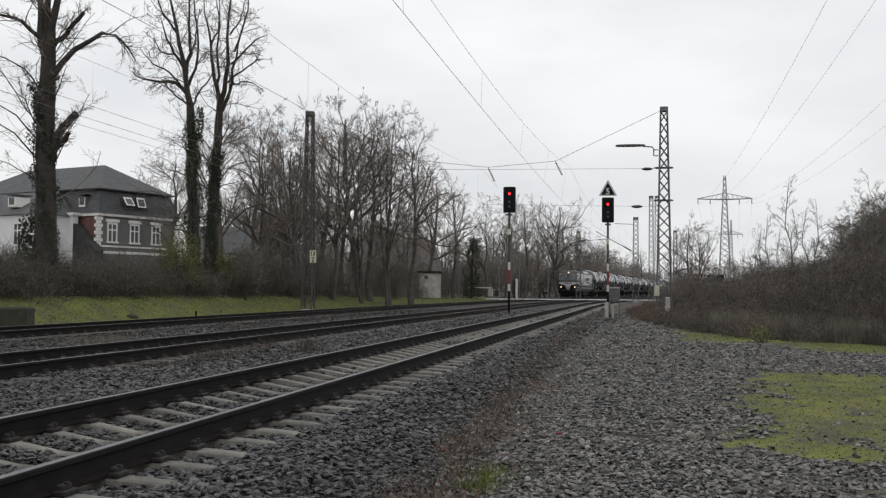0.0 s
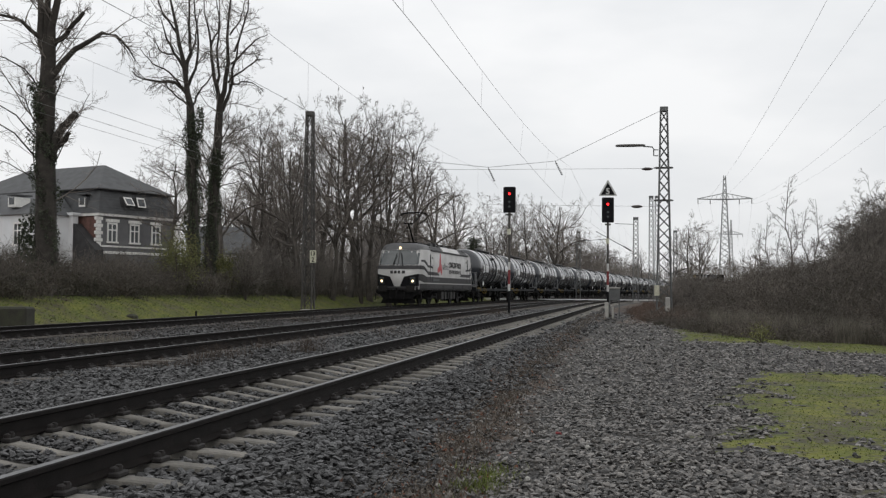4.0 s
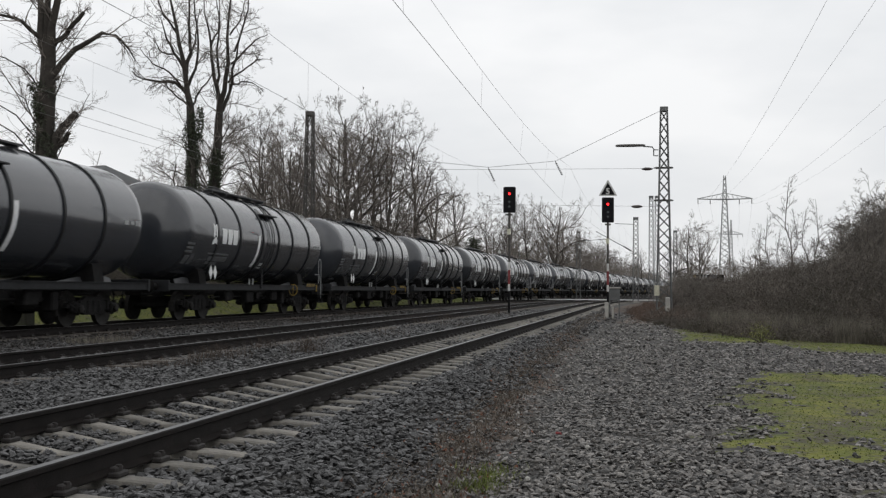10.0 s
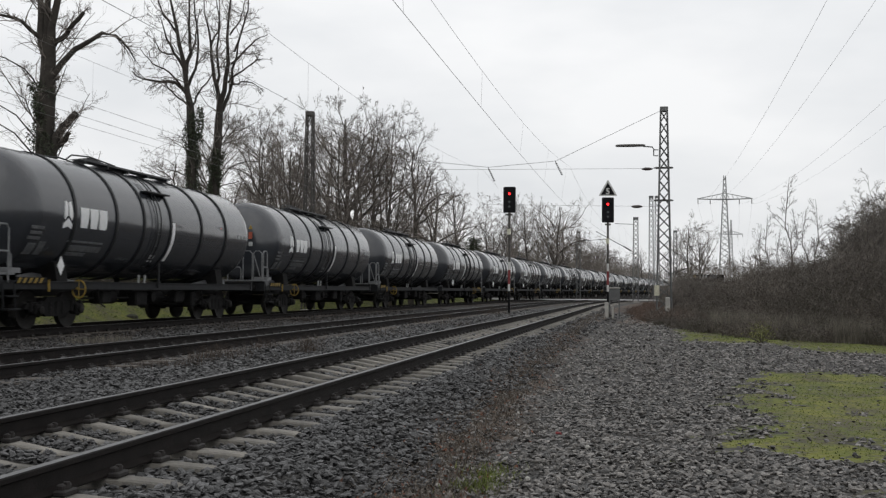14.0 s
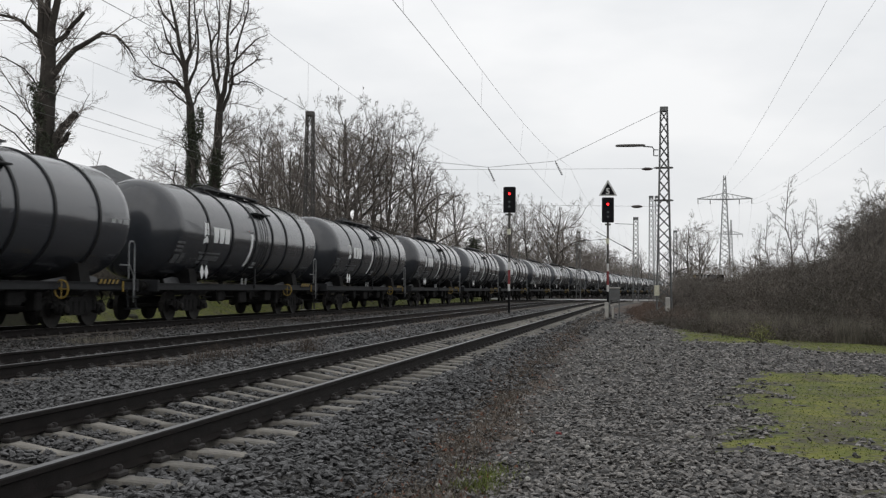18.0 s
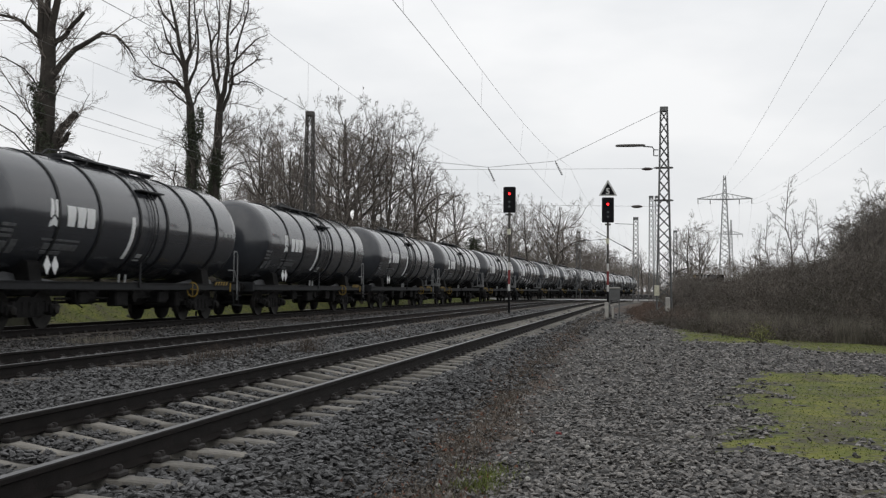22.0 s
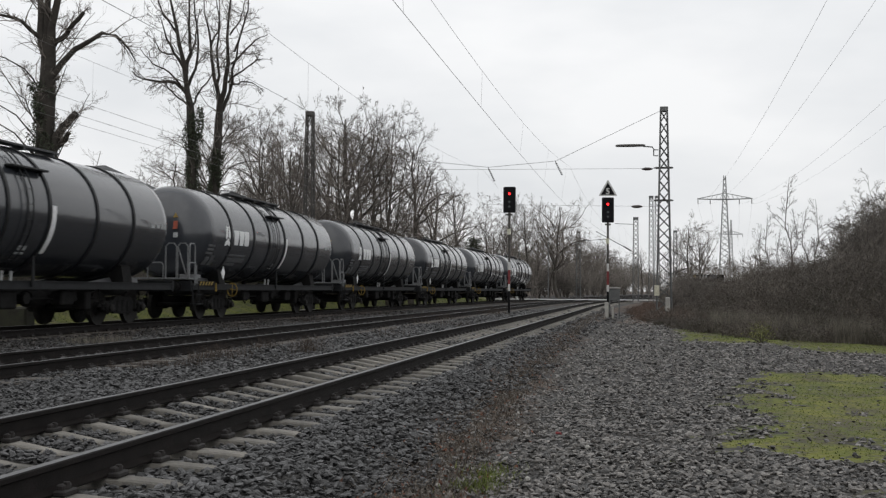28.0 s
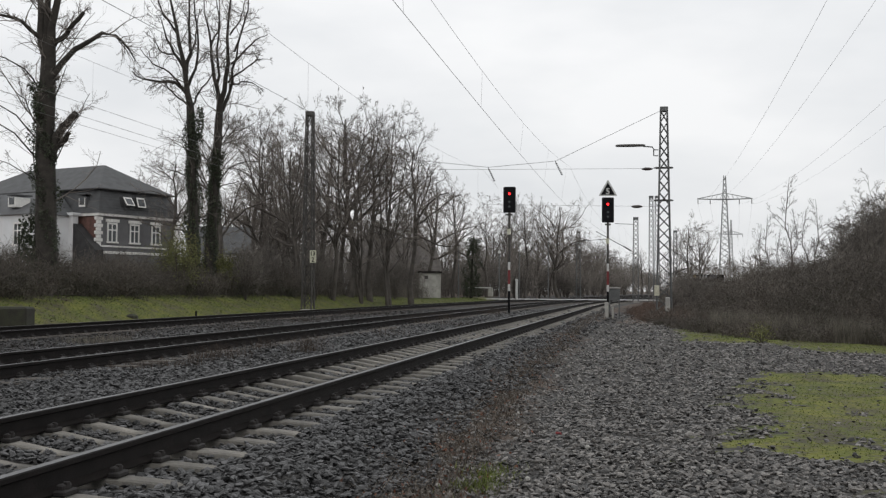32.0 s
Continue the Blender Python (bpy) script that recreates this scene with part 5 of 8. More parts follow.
# smaller masts further along
for x_, y_, h_, w_, nn in ((-0.62, 115.9, 8.96, 0.62, 18), (1.0, 114.1, 11.1, 0.5, 20), (1.75, 124.4, 12.0, 0.55, 20), (4.35, 142.2, 9.0, 0.5, 16), (-8.6, 147.5, 9.2, 0.6, 16), (8.5, 190.0, 9.0, 0.5, 16)):
    build_mast(x_, y_, h_, w_, w_ * 0.75, nn, M["mast"], "grey lattice mast further along the track", bar=0.085, brace=0.04)
arm = thing("catenary_bracket", "grey catenary bracket with insulators on a far mast", "catenary bracket", pose(-0.62, 115.9, 0))
part("tubes", Geo().tube([(-0.2, 0, 8.2), (-2.2, 0, 8.3)], 0.035, 6).tube([(-0.2, 0, 5.2), (-4.2, -1.0, 7.4)], 0.04, 6).tube([(-3.0, -0.6, 6.6), (-5.6, -0.6, 6.4)], 0.03, 6), M["mast"], arm)
part("insulator", Geo().tube([(-0.5, 0, 5.35), (-1.3, -0.2, 5.85)], 0.08, 8), M["insulator"], arm)


def sagging(a, b, sag, n=24, r=0.012):
    a, b = np.array(a, float), np.array(b, float)
    t = np.linspace(0, 1, n)
    p = a + (b - a) * t[:, None]
    p[:, 2] -= 4 * sag * t * (1 - t)
    return p


def wire_thing(name, label, lines, r=0.012):
    g = Geo()
    for p in lines:
        g.tube(p, r, 4)
    return solo(name, g, M["wire"], label, "overhead wire")


def along(d, z0, z1, s0, s1, sag=0.0, n=18, zig=0.0):
    out = []
    for i in range(n):
        t = i / (n - 1)
        s = s0 + (s1 - s0) * t
        x, y = spot(d + zig * (2 * t - 1), s)
        out.append((x, y, z0 + (z1 - z0) * t - 4 * sag * t * (1 - t)))
    return out


SUP = [-75.0, -8.0, 57.5, 110.0, 165.0, 225.0]


def overhead_line(d, label, zc, z_near, z_far, sag, stagger=0.3):
    t = thing("overhead_line", label, "overhead wire")
    c, me, dr = Geo(), Geo(), Geo()
    for k in range(len(SUP) - 1):
        a, b = SUP[k], SUP[k + 1]
        zig = stagger if k % 2 else -stagger
        za, zb = (z_near, z_far) if k == 1 else ((z_far, z_near) if k == 0 else (z_far, z_far))
        c.tube(along(d, zc, zc, a, b, 0.0, 14, zig), 0.0058, 5)
        me.tube(along(d, za, zb, a, b, sag, 20), 0.0045, 5)
        for s_d in np.arange(-75 + (27.1 + 75) % 9.5, 225, 9.5):
            q = (s_d - a) / (b - a)
            if not 0.02 < q < 0.98:
                continue
            x, y = spot(d + zig * (2 * q - 1), a + (b - a) * q)
            x2, y2 = spot(d, a + (b - a) * q)
            dr.tube([(x, y, zc), (x2, y2, za + (zb - za) * q - 4 * sag * q * (1 - q))], 0.003, 3)
    part("contact_wire", c, M["wire"], t)
    part("messenger_wire", me, M["wire"], t)
    part("dropper_wires", dr, M["wire"], t)


overhead_line(D1, "overhead contact line of the near track", 5.75, 7.75, 7.75, 1.05)
overhead_line(D2, "overhead contact line of the middle track", 5.78, 9.2, 7.6, 1.28, 0.0)
overhead_line(D3, "overhead contact line of the train's track", 6.06, 7.85, 7.85, 0.55, 0.1)
fd = Geo()
for k in range(len(SUP) - 2):
    fd.tube(along(18.6, 6.95, 6.75, SUP[k], SUP[k + 1], 0.05), 0.007, 4)
    fd.tube(along(18.6, 6.65, 6.45, SUP[k], SUP[k + 1], 0.05), 0.006, 4)
solo("line_wires", fd, M["wire"], "two thin wires along the far side of the line", "overhead wire")
# cross span between the two tall masts with its hanging insulators
xs = thing("cross_span", "sagging cross wire between two masts with hanging insulators", "overhead wire")
pl, pr = np.array(ML) + (0.2, 0, -0.3), np.array(MR) + (-0.2, 0, -0.2)
pa, pb = np.array([-8.28, 57.46, 7.75]), np.array([-4.65, 58.14, 8.12])
pz = np.array([*spot(D3 - 0.2, 57.5), 8.5])
part("span_wire", Geo().tube([pl, pz, pa, pb, pr], 0.012, 4), M["wire"], xs)
part("lower_span_wire", Geo().tube([np.array(ML) + (0.2, 0, -3.2), (*spot(D2, 57.5), 7.65), np.array(MR) + (-0.2, 0, -3.35)], 0.008, 4), M["wire"], xs)
part("steady_wire", Geo().tube([np.array([MR[0] - 0.2, MR[1], 5.62]), np.array([-4.65, 58.14, 5.68]), np.array([*spot(D2, 57.5), 5.72])], 0.007, 4), M["wire"], xs)
for u, z in ((-1.75, 5.625), (-1.2, 7.68)):
    rod = Geo().lathe([(0.0, 0.015), (0.05, 0.05), (0.2, 0.085), (0.4, 0.085), (0.55, 0.05), (0.6, 0.015)], (MR[0] + u, MR[1], z), "x", 10)
    part("insulator", rod, M["insulator"], xs, "dark rod insulator")
for p in (pa, pb, pz):
    ins = Geo().tube([p, p + (0.02, 0, -0.12)], 0.02, 5)
    for k in range(7):
        q = p + np.array([0.05 + 0.05 * k, -0.02 * k, -0.14 - 0.1 * k])
        ins.lathe([(-0.04, 0.03), (0.0, 0.07), (0.03, 0.03)], q, "z", 8)
    part("insulator", ins, M["insulator"], xs, "dark hanging insulator")
# high-voltage line
py = thing("power_pylon", "grey lattice power pylon with one cross arm", "pylon", pose(23.2, 309.6, 0))
part("lattice", lattice(Geo(), 34.0, 3.6, 0.5, 20, 0.24, 0.12), M["pylon"], py)
arm_g = Geo()
for s in (-1, 1):
    arm_g.tube([(0, -0.9, 27.2), (s * 7.6, 0, 27.4)], 0.13, 4).tube([(0, 0.9, 27.2), (s * 7.6, 0, 27.4)], 0.13, 4).tube([(0, 0, 29.0), (s * 7.6, 0, 27.45)], 0.11, 4)
    for k in range(1, 6):
        q = k / 6
        arm_g.tube([(s * 7.6 * q, -0.9 * (1 - q), 27.25), (s * 7.6 * (q - 0.08), 0, 29.0 - 1.55 * (q - 0.08))], 0.06, 4)
        arm_g.tube([(s * 7.6 * q, 0.9 * (1 - q), 27.25), (s * 7.6 * (q - 0.08), 0, 29.0 - 1.55 * (q - 0.08))], 0.06, 4)
part("cross_arm", arm_g, M["pylon"], py)
for u in (-7.4, -4.0, 4.0, 7.4):
    part("insulator", Geo().tube([(u, 0, 27.2), (u, 0, 25.9)], 0.12, 6), M["insulator"], py)
copy_thing(py, pose(56.3, 700.0, -0.4, 0, 0, 10) @ Matrix.Diagonal((1, 1, 1.4, 1)))
lines = []
for u in (-7.4, -4.0, 4.0, 7.4):
    lines.append(sagging((23.2 + u, 309.6, 25.9), (18.6 + 0.997 * u, -73.3 + 0.075 * u, 31.6), 7.75, 40))
    lines.append(sagging((23.2 + u, 309.6, 25.9), (56.3 + u, 700.0, 36.0), 9.0, 20))
wire_thing("power_line", "thin grey high-voltage wires", lines, 0.013)


def build_signal(x, y, h_top, label, sign, z=-0.35):
    t = thing("railway_signal", label, "railway signal", pose(x, y, z, 0, 0, 0), "signals at the tracks")
    H = h_top - z
    part("post", Geo().tube([(0, 0, 0), (0, 0, H - 1.3)], 0.06, 10).box((0, 0, 0.1), (0.3, 0.3, 0.2), 0.02), M["mast_dark"], t, "dark steel post")
    hd = part("signal_head", Geo().box((0, 0, H - 0.66), (0.63, 0.16, 1.32), 0.05), M["black"], t, "black signal screen")
    part("lamp_case", Geo().box((0, 0.2, H - 0.7), (0.3, 0.3, 1.0), 0.04).box((0, 0.05, H - 1.42), (0.3, 0.4, 0.08), 0.01), M["mast_dark"], hd)
    part("visor", Geo().lathe([(-0.24, 0.13), (-0.08, 0.13), (-0.08, 0.115), (-0.24, 0.115)], (0, 0, H - 0.36), "y", 16, 0.0, math.pi), M["black"], hd)
    part("red_lens", Geo().lathe([(-0.1, 0.02), (-0.095, 0.06), (-0.07, 0.065)], (0, 0, H - 0.36), "y", 16), M["lamp_red"], hd, "lit red lens", True)
    for zz, q in ((0.78, 0.0), (1.02, 0.0)):
        part("dark_lens", Geo().lathe([(-0.1, 0.02), (-0.095, 0.06), (-0.07, 0.065)], (0, 0, H - zz), "y", 14), M["glass"], hd, "unlit lens", True)
    for z0, z1, m_, lb in ((0.2, 1.32, "black", "black mast plate"), (1.32, 1.67, "postwhite", "white mast plate"), (1.67, 2.39, "postred", "red mast plate"), (2.39, 2.79, "postwhite", "white mast plate")):
        part("mast_plate", Geo().box((0, -0.066, (z0 + z1) / 2), (0.12, 0.02, z1 - z0 - 0.004), 0.004), M[m_], t, lb)
    part("plate_sign", Geo().box((-0.02, -0.08, H - 2.3), (0.17, 0.02, 0.28), 0.004), M["signplate"], t, "pale plate")
    if sign:
        tri = part("speed_sign", Geo().slab([(-0.46, 0.0), (0.46, 0.0), (0.46, 0.05), (0.03, 0.82), (-0.03, 0.82), (-0.46, 0.05)], 0.03, (0, -0.02, H + 0.08)), M["postwhite"], t, "black triangle with a white rim and the number 5")
        part("sign_field", Geo().slab([(-0.36, 0.06), (0.36, 0.06), (0.0, 0.70)], 0.008, (0, -0.051, H + 0.08)), M["black"], tri)
        fit_text("number", "5", 0.2, 0.33, M["postwhite"], tri, pose(-0.1, -0.062, H + 0.16, 90, 0, 0), "white number")
    return t


build_signal(-1.74, 56.24, 5.92, "black signal showing red below a triangular number sign", True)
build_signal(-6.63, 53.7, 6.29, "black signal showing red between the tracks", False)
# box and post beside the signal
cb = thing("relay_cabinet", "pale metal relay cabinet on legs beside the signal", "relay cabinet", pose(-1.42, 57.3, -0.4))
part("case", Geo().box((0, 0, 1.22), (0.46, 0.35, 0.62), 0.02), M["mast"], cb)
part("lid", Geo().box((0, -0.02, 1.57), (0.62, 0.45, 0.08), 0.02), M["concrete"], cb, "pale lid")
for x in (-0.25, 0.25):
    part("leg", Geo().box((x, -0.19, 0.72), (0.07, 0.06, 1.62), 0.01), M["mast"], cb)
kb = thing("cable_box", "grey cable junction post beside the track", "junction box", pose(-1.75, 54.6, -0.4))
part("case", Geo().box((0, 0, 0.42), (0.2, 0.2, 0.84), 0.03), M["concrete"], kb)
part("stay", Geo().box((0.3, 0.1, 0.3), (0.1, 0.1, 0.6), 0.02), M["concrete"], kb)
part("pipe", Geo().tube([(-0.2, -0.1, 0.5), (-0.45, -0.4, 0.2), (-0.7, -1.2, 0.08)], 0.07, 8), M["mast_dark"], kb)
solo("marker_post", Geo().box((0, 0, 0.55), (0.26, 0.2, 1.1), 0.03), M["concrete"], "pale concrete marker post near the mast", "post", pose(1.35, 57.2, -0.4))
po2 = thing("sign_post", "short post with a pale plate at the mast", "sign", pose(0.8, 57.6, -0.4))
part("post", Geo().tube([(0, 0, 0), (0, 0, 1.7)], 0.04, 8), M["mast"], po2)
part("plate", Geo().box((0, -0.05, 1.45), (0.26, 0.03, 0.55), 0.01), M["signplate"], po2)
# level crossing
cr = Geo()
cr.slab([(-34, -2.6), (22, -2.6), (22, 2.6), (-34, 2.6)], 0.08, (0, 0, -0.075), (1, 0.05, 0), (0, 1, 0), (0, 0, 1))
road = tagged(part("crossing_road", cr, M["asphalt"], None, "", at=pose(-8.0, 123.0, 0.02)), "pale asphalt road over the level crossing", "road", kind="structure")


def build_barrier(x, y, length, turn, z=0.0):
    b = thing("crossing_barrier", "white level crossing barrier, lowered", "barrier", pose(x, y, z, 0, 0, turn), "crossing barriers")
    part("drive_box", Geo().box((0, 0, 0.5), (0.5, 0.45, 1.0), 0.03), M["concrete"], b)
    part("boom", Geo().box((length / 2, 0, 0.98), (length, 0.08, 0.14), 0.01), M["postwhite"], b, "white boom")
    for k in range(3):
        part("boom_stripe", Geo().box((length * (0.2 + 0.3 * k), -0.045, 0.98), (length * 0.1, 0.02, 0.145)), M["postred"], b, "red stripe")
    part("counterweight", Geo().box((-0.5, 0, 0.95), (0.7, 0.14, 0.2), 0.02), M["mast_dark"], b)
    return b


build_barrier(-16.8, 119.0, 3.0, 178, 0.3)
for x, y, h in ((-13.5, 116.0, 2.2), (-16.5, 124.0, 5.6)):
    q = thing("crossing_post", "pale level crossing post", "post", pose(x, y, -0.1))
    part("post", Geo().tube([(0, 0, 0), (0, 0, h)], 0.13 if h < 3 else 0.07, 8), M["postwhite"] if h < 3 else M["mast"], q)
    part("head", Geo().box((0, 0, h), (0.34, 0.2, 0.3), 0.03), M["postwhite"], q)
gw = thing("painted_wall", "low dark wall with pale and yellow painted marks", "wall", pose(6.0, 104.0, 0.0, 0, 0, -4))
part("wall", Geo().box((0.2, 0, 1.2), (3.0, 0.25, 2.86), 0.03), M["rail_side"], gw)
for u, w_, m_ in ((-1.0, 0.3, "yellow"), (-0.5, 0.2, "dullwhite"), (-0.22, 0.2, "dullwhite"), (0.06, 0.22, "dullwhite"), (0.7, 0.7, "greymark")):
    part("painted_mark", Geo().slab([(-w_ / 2, -0.16), (w_ / 2, -0.16), (w_ / 2 - 0.03, 0.16), (-w_ / 2 + 0.04, 0.16)], 0.02, (u, -0.126, 2.42)), M[m_], gw, "pale painted mark")
# far street lamps along the crossing road
for x, y, h in ((-14.6, 128.0, 6.9), (-11.5, 133.0, 7.2), (-19.3, 112.0, 6.4)):
    q = thing("street_lamp", "slim street lamp near the crossing, unlit", "street lamp", pose(x, y, 0), "lamps at the crossing")
    part("pole", Geo().tube([(0, 0, 0), (0, 0, h)], [0.07, 0.045], 8), M["mast"], q)
    part("lamp_head", Geo().box((0.3, 0, h), (0.7, 0.2, 0.1), 0.03), M["postwhite"], q)
# concrete hut
hu = thing("trackside_hut", "pale concrete trackside hut with a dark flat roof", "hut", pose(-20.75, 103.6, 0.1, 0, 0, 10) @ Matrix.Diagonal((1.08, 1.0, 1.12, 1)))
part("wall", Geo().box((0, 0, 1.15), (1.95, 2.1, 2.3), 0.02), M["concrete"], hu)
part("roof", Geo().box((0, 0, 2.37), (2.3, 2.45, 0.16), 0.02), M["rail_side"], hu, "dark flat roof")
part("vent", Geo().box((-0.3, -1.07, 1.9), (0.35, 0.04, 0.3), 0.01), M["mast_dark"], hu)
part("door", Geo().box((1.0, -0.3, 1.0), (0.05, 0.9, 1.95), 0.01), M["concrete"], hu, "grey steel door")
# ---- trees and shrubs ----
def unit(a):
    return a / (np.linalg.norm(a, axis=-1, keepdims=True) + 1e-9)


def tubes(P, R, n):
    """Many tapered bars at once: P (bars, points, 3), R (bars, points)."""
    B, K, _ = P.shape
    d = unit(np.gradient(P, axis=1))
    up = np.where(np.abs(d[:, :1, 2:3]) > 0.8, np.array([1.0, 0.2, 0]), np.array([0.1, 0, 1.0]))
    a = unit(np.cross(np.broadcast_to(up, d.shape), d))
    b = np.cross(d, a)
    t = np.arange(n) / n * 2 * np.pi
    V = P[:, :, None] + R[:, :, None, None] * (np.cos(t)[:, None] * a[:, :, None] + np.sin(t)[:, None] * b[:, :, None])
    i = np.arange(B * K * n).reshape(B, K, n)
    j = np.roll(i, -1, axis=2)
    F = np.stack([i[:, :-1], j[:, :-1], j[:, 1:], i[:, 1:]], -1).reshape(-1, 4)
    return V.reshape(-1, 3), F


def join(lots):
    v, f, k = [], [], 0
    for a, b in lots:
        v.append(a)
        f.append(b + k)
        k += len(a)
    return np.vstack(v), np.vstack(f)


def sprout(r, P, R, count, lo, hi, angle, length, thin, lift, gnarl, K=5, rmin=0.008):
    """Shoots from each bar: count each, between lo and hi of its length, at an angle, with lengths relative to the bar's."""
    B, KP, _ = P.shape
    L = np.linalg.norm(np.diff(P, axis=1), axis=2).sum(1)
    idx = np.repeat(np.arange(B), count)
    n = len(idx)
    q = r.uniform(lo, hi, n)
    f = q * (KP - 1)
    k = np.minimum(f.astype(int), KP - 2)
    w = (f - k)[:, None]
    base = P[idx, k] * (1 - w) + P[idx, k + 1] * w
    r0 = R[idx, k] * (1 - w[:, 0]) + R[idx, k + 1] * w[:, 0]
    d = unit(P[idx, k + 1] - P[idx, k])
    side = unit(np.cross(d, unit(r.normal(size=(n, 3)))))
    ang = np.radians(r.uniform(angle[0], angle[1], n))[:, None]
    way = unit(d * np.cos(ang) + side * np.sin(ang))
    ln = L[idx] * r.uniform(length[0], length[1], n) * (1.15 - 0.55 * q)
    pts = [base]
    for s in range(1, K):
        way = unit(way + np.array([0, 0, lift]) + gnarl * r.normal(size=(n, 3)))
        pts.append(pts[-1] + way * (ln / (K - 1))[:, None])
    rb = np.maximum(np.minimum(r0 * thin, r0), rmin)
    R2 = np.maximum(rb[:, None] * np.linspace(1, 0.35, K), rmin * 0.7)
    return np.stack(pts, 1), R2


def bare_tree(seed, h=10.0, r0=0.16, fork=0.35, limbs=8, spread=(25, 50), twigs=(6, 5, 4), stems=1, lift=0.12, gnarl=0.2, lean=0.0, rmin=0.009, limb_len=(0.5, 0.75)):
    """A leafless tree: (trunk and limbs), (branches and twigs) as arrays."""
    r = np.random.default_rng(seed)
    K = 9
    P0, R0 = [], []
    for s in range(stems):
        a = r.uniform(0, 2 * np.pi)
        out = 0.0 if stems == 1 else r.uniform(0.12, 0.4)
        p = np.zeros((K, 3))
        p[:, 2] = np.linspace(0, h * r.uniform(0.8, 1.0) if stems > 1 else h * 0.92, K)
        wob = np.cumsum(r.normal(scale=0.014 * h, size=(K, 2)), 0)
        wob[0] = 0
        p[:, :2] = wob + np.outer(np.linspace(0, 1, K) ** 1.2, [math.cos(a) * out * h * 0.6, math.sin(a) * out * h * 0.6])
        p[:, 0] += lean * np.linspace(0, 1, K) * h
        P0.append(p)
        R0.append(r0 * np.linspace(1, 0.14, K) ** 0.85 * (1.0 if stems == 1 else r.uniform(0.4, 0.7)))
        R0[-1][0] *= 1.25
    P0, R0 = np.array(P0), np.array(R0)
    P1, R1 = sprout(r, P0, R0, limbs, fork, 0.97, spread, limb_len, 0.58, lift, gnarl, 7, rmin * 1.6)
    P2, R2 = sprout(r, P1, R1, twigs[0], 0.18, 1.0, (25, 60), (0.32, 0.52), 0.55, lift * 0.7, gnarl * 0.9, 5, rmin * 1.2)
    P3, R3 = sprout(r, P2, R2, twigs[1], 0.2, 1.0, (20, 48), (0.36, 0.58), 0.55, lift * 0.6, gnarl * 0.6, 4, rmin)
    P4, R4 = sprout(r, P3, R3, twigs[2], 0.2, 1.0, (18, 45), (0.42, 0.68), 0.65, lift * 0.5, gnarl * 0.5, 3, rmin * 0.8)
    trunk = join([tubes(P0, R0, 9), tubes(P1, R1, 6)])
    crown = join([tubes(P2, R2, 4), tubes(P3, R3, 3), tubes(P4, R4, 3)])
    return trunk, crown


def tree_thing(data, label, m, category="tree", group="", bark="bark", twig="twig", name="tree"):
    t = thing(name, label, category, m, group)
    (tv, tf), (cv, cf) = data
    part("trunk", fast_mesh("trunk", tv, tf, M[bark], True), None, t, "bare trunk and limbs")
    part("crown", fast_mesh("crown", cv, cf, M[twig]), None, t, "leafless twigs")
    return t


def leaf_mesh(name, P, size, material, r, fold=0.35):
    """Small folded leaves, each its own island."""
    n = len(P)
    a, b = unit(r.normal(size=(n, 3))), r.normal(size=(n, 3))
    b = unit(np.cross(a, b))
    c = np.cross(a, b)
    s = (np.full(n, size) if np.isscalar(size) else size)[:, None] * r.uniform(0.6, 1.3, (n, 1))
    V = np.stack([P - s * a, P + 0.5 * s * b + fold * s * c, P + s * a, P - 0.5 * s * b + fold * s * c], 1).reshape(-1, 3)
    i = np.arange(n)[:, None] * 4
    return fast_mesh(name, V, np.concatenate([i + [0, 1, 2], i + [0, 2, 3]]), material)


def ivy_on(parent, line, radius, count, r, leaf=0.085):
    line = np.array(line, float)
    q = np.sort(r.uniform(0, 1, count) ** 1.25) * (len(line) - 1)
    k = np.minimum(q.astype(int), len(line) - 2)
    w = (q - k)[:, None]
    base = line[k] * (1 - w) + line[k + 1] * w
    a = r.uniform(0, 2 * np.pi, count)
    clump = 0.75 + 0.3 * np.sin(a * 3 + q * 4) + 0.25 * np.sin(q * 9 + a)
    rr = radius * (1 - 0.35 * q / len(line)) * np.clip(clump, 0.5, 1.5) * r.uniform(0.75, 1.15, count)
    P = base + np.stack([np.cos(a) * rr, np.sin(a) * rr, r.normal(scale=0.08, size=count)], 1)
    part("ivy", leaf_mesh("ivy", P, leaf, M["ivy"], r), None, parent, "dark green ivy round the trunk")


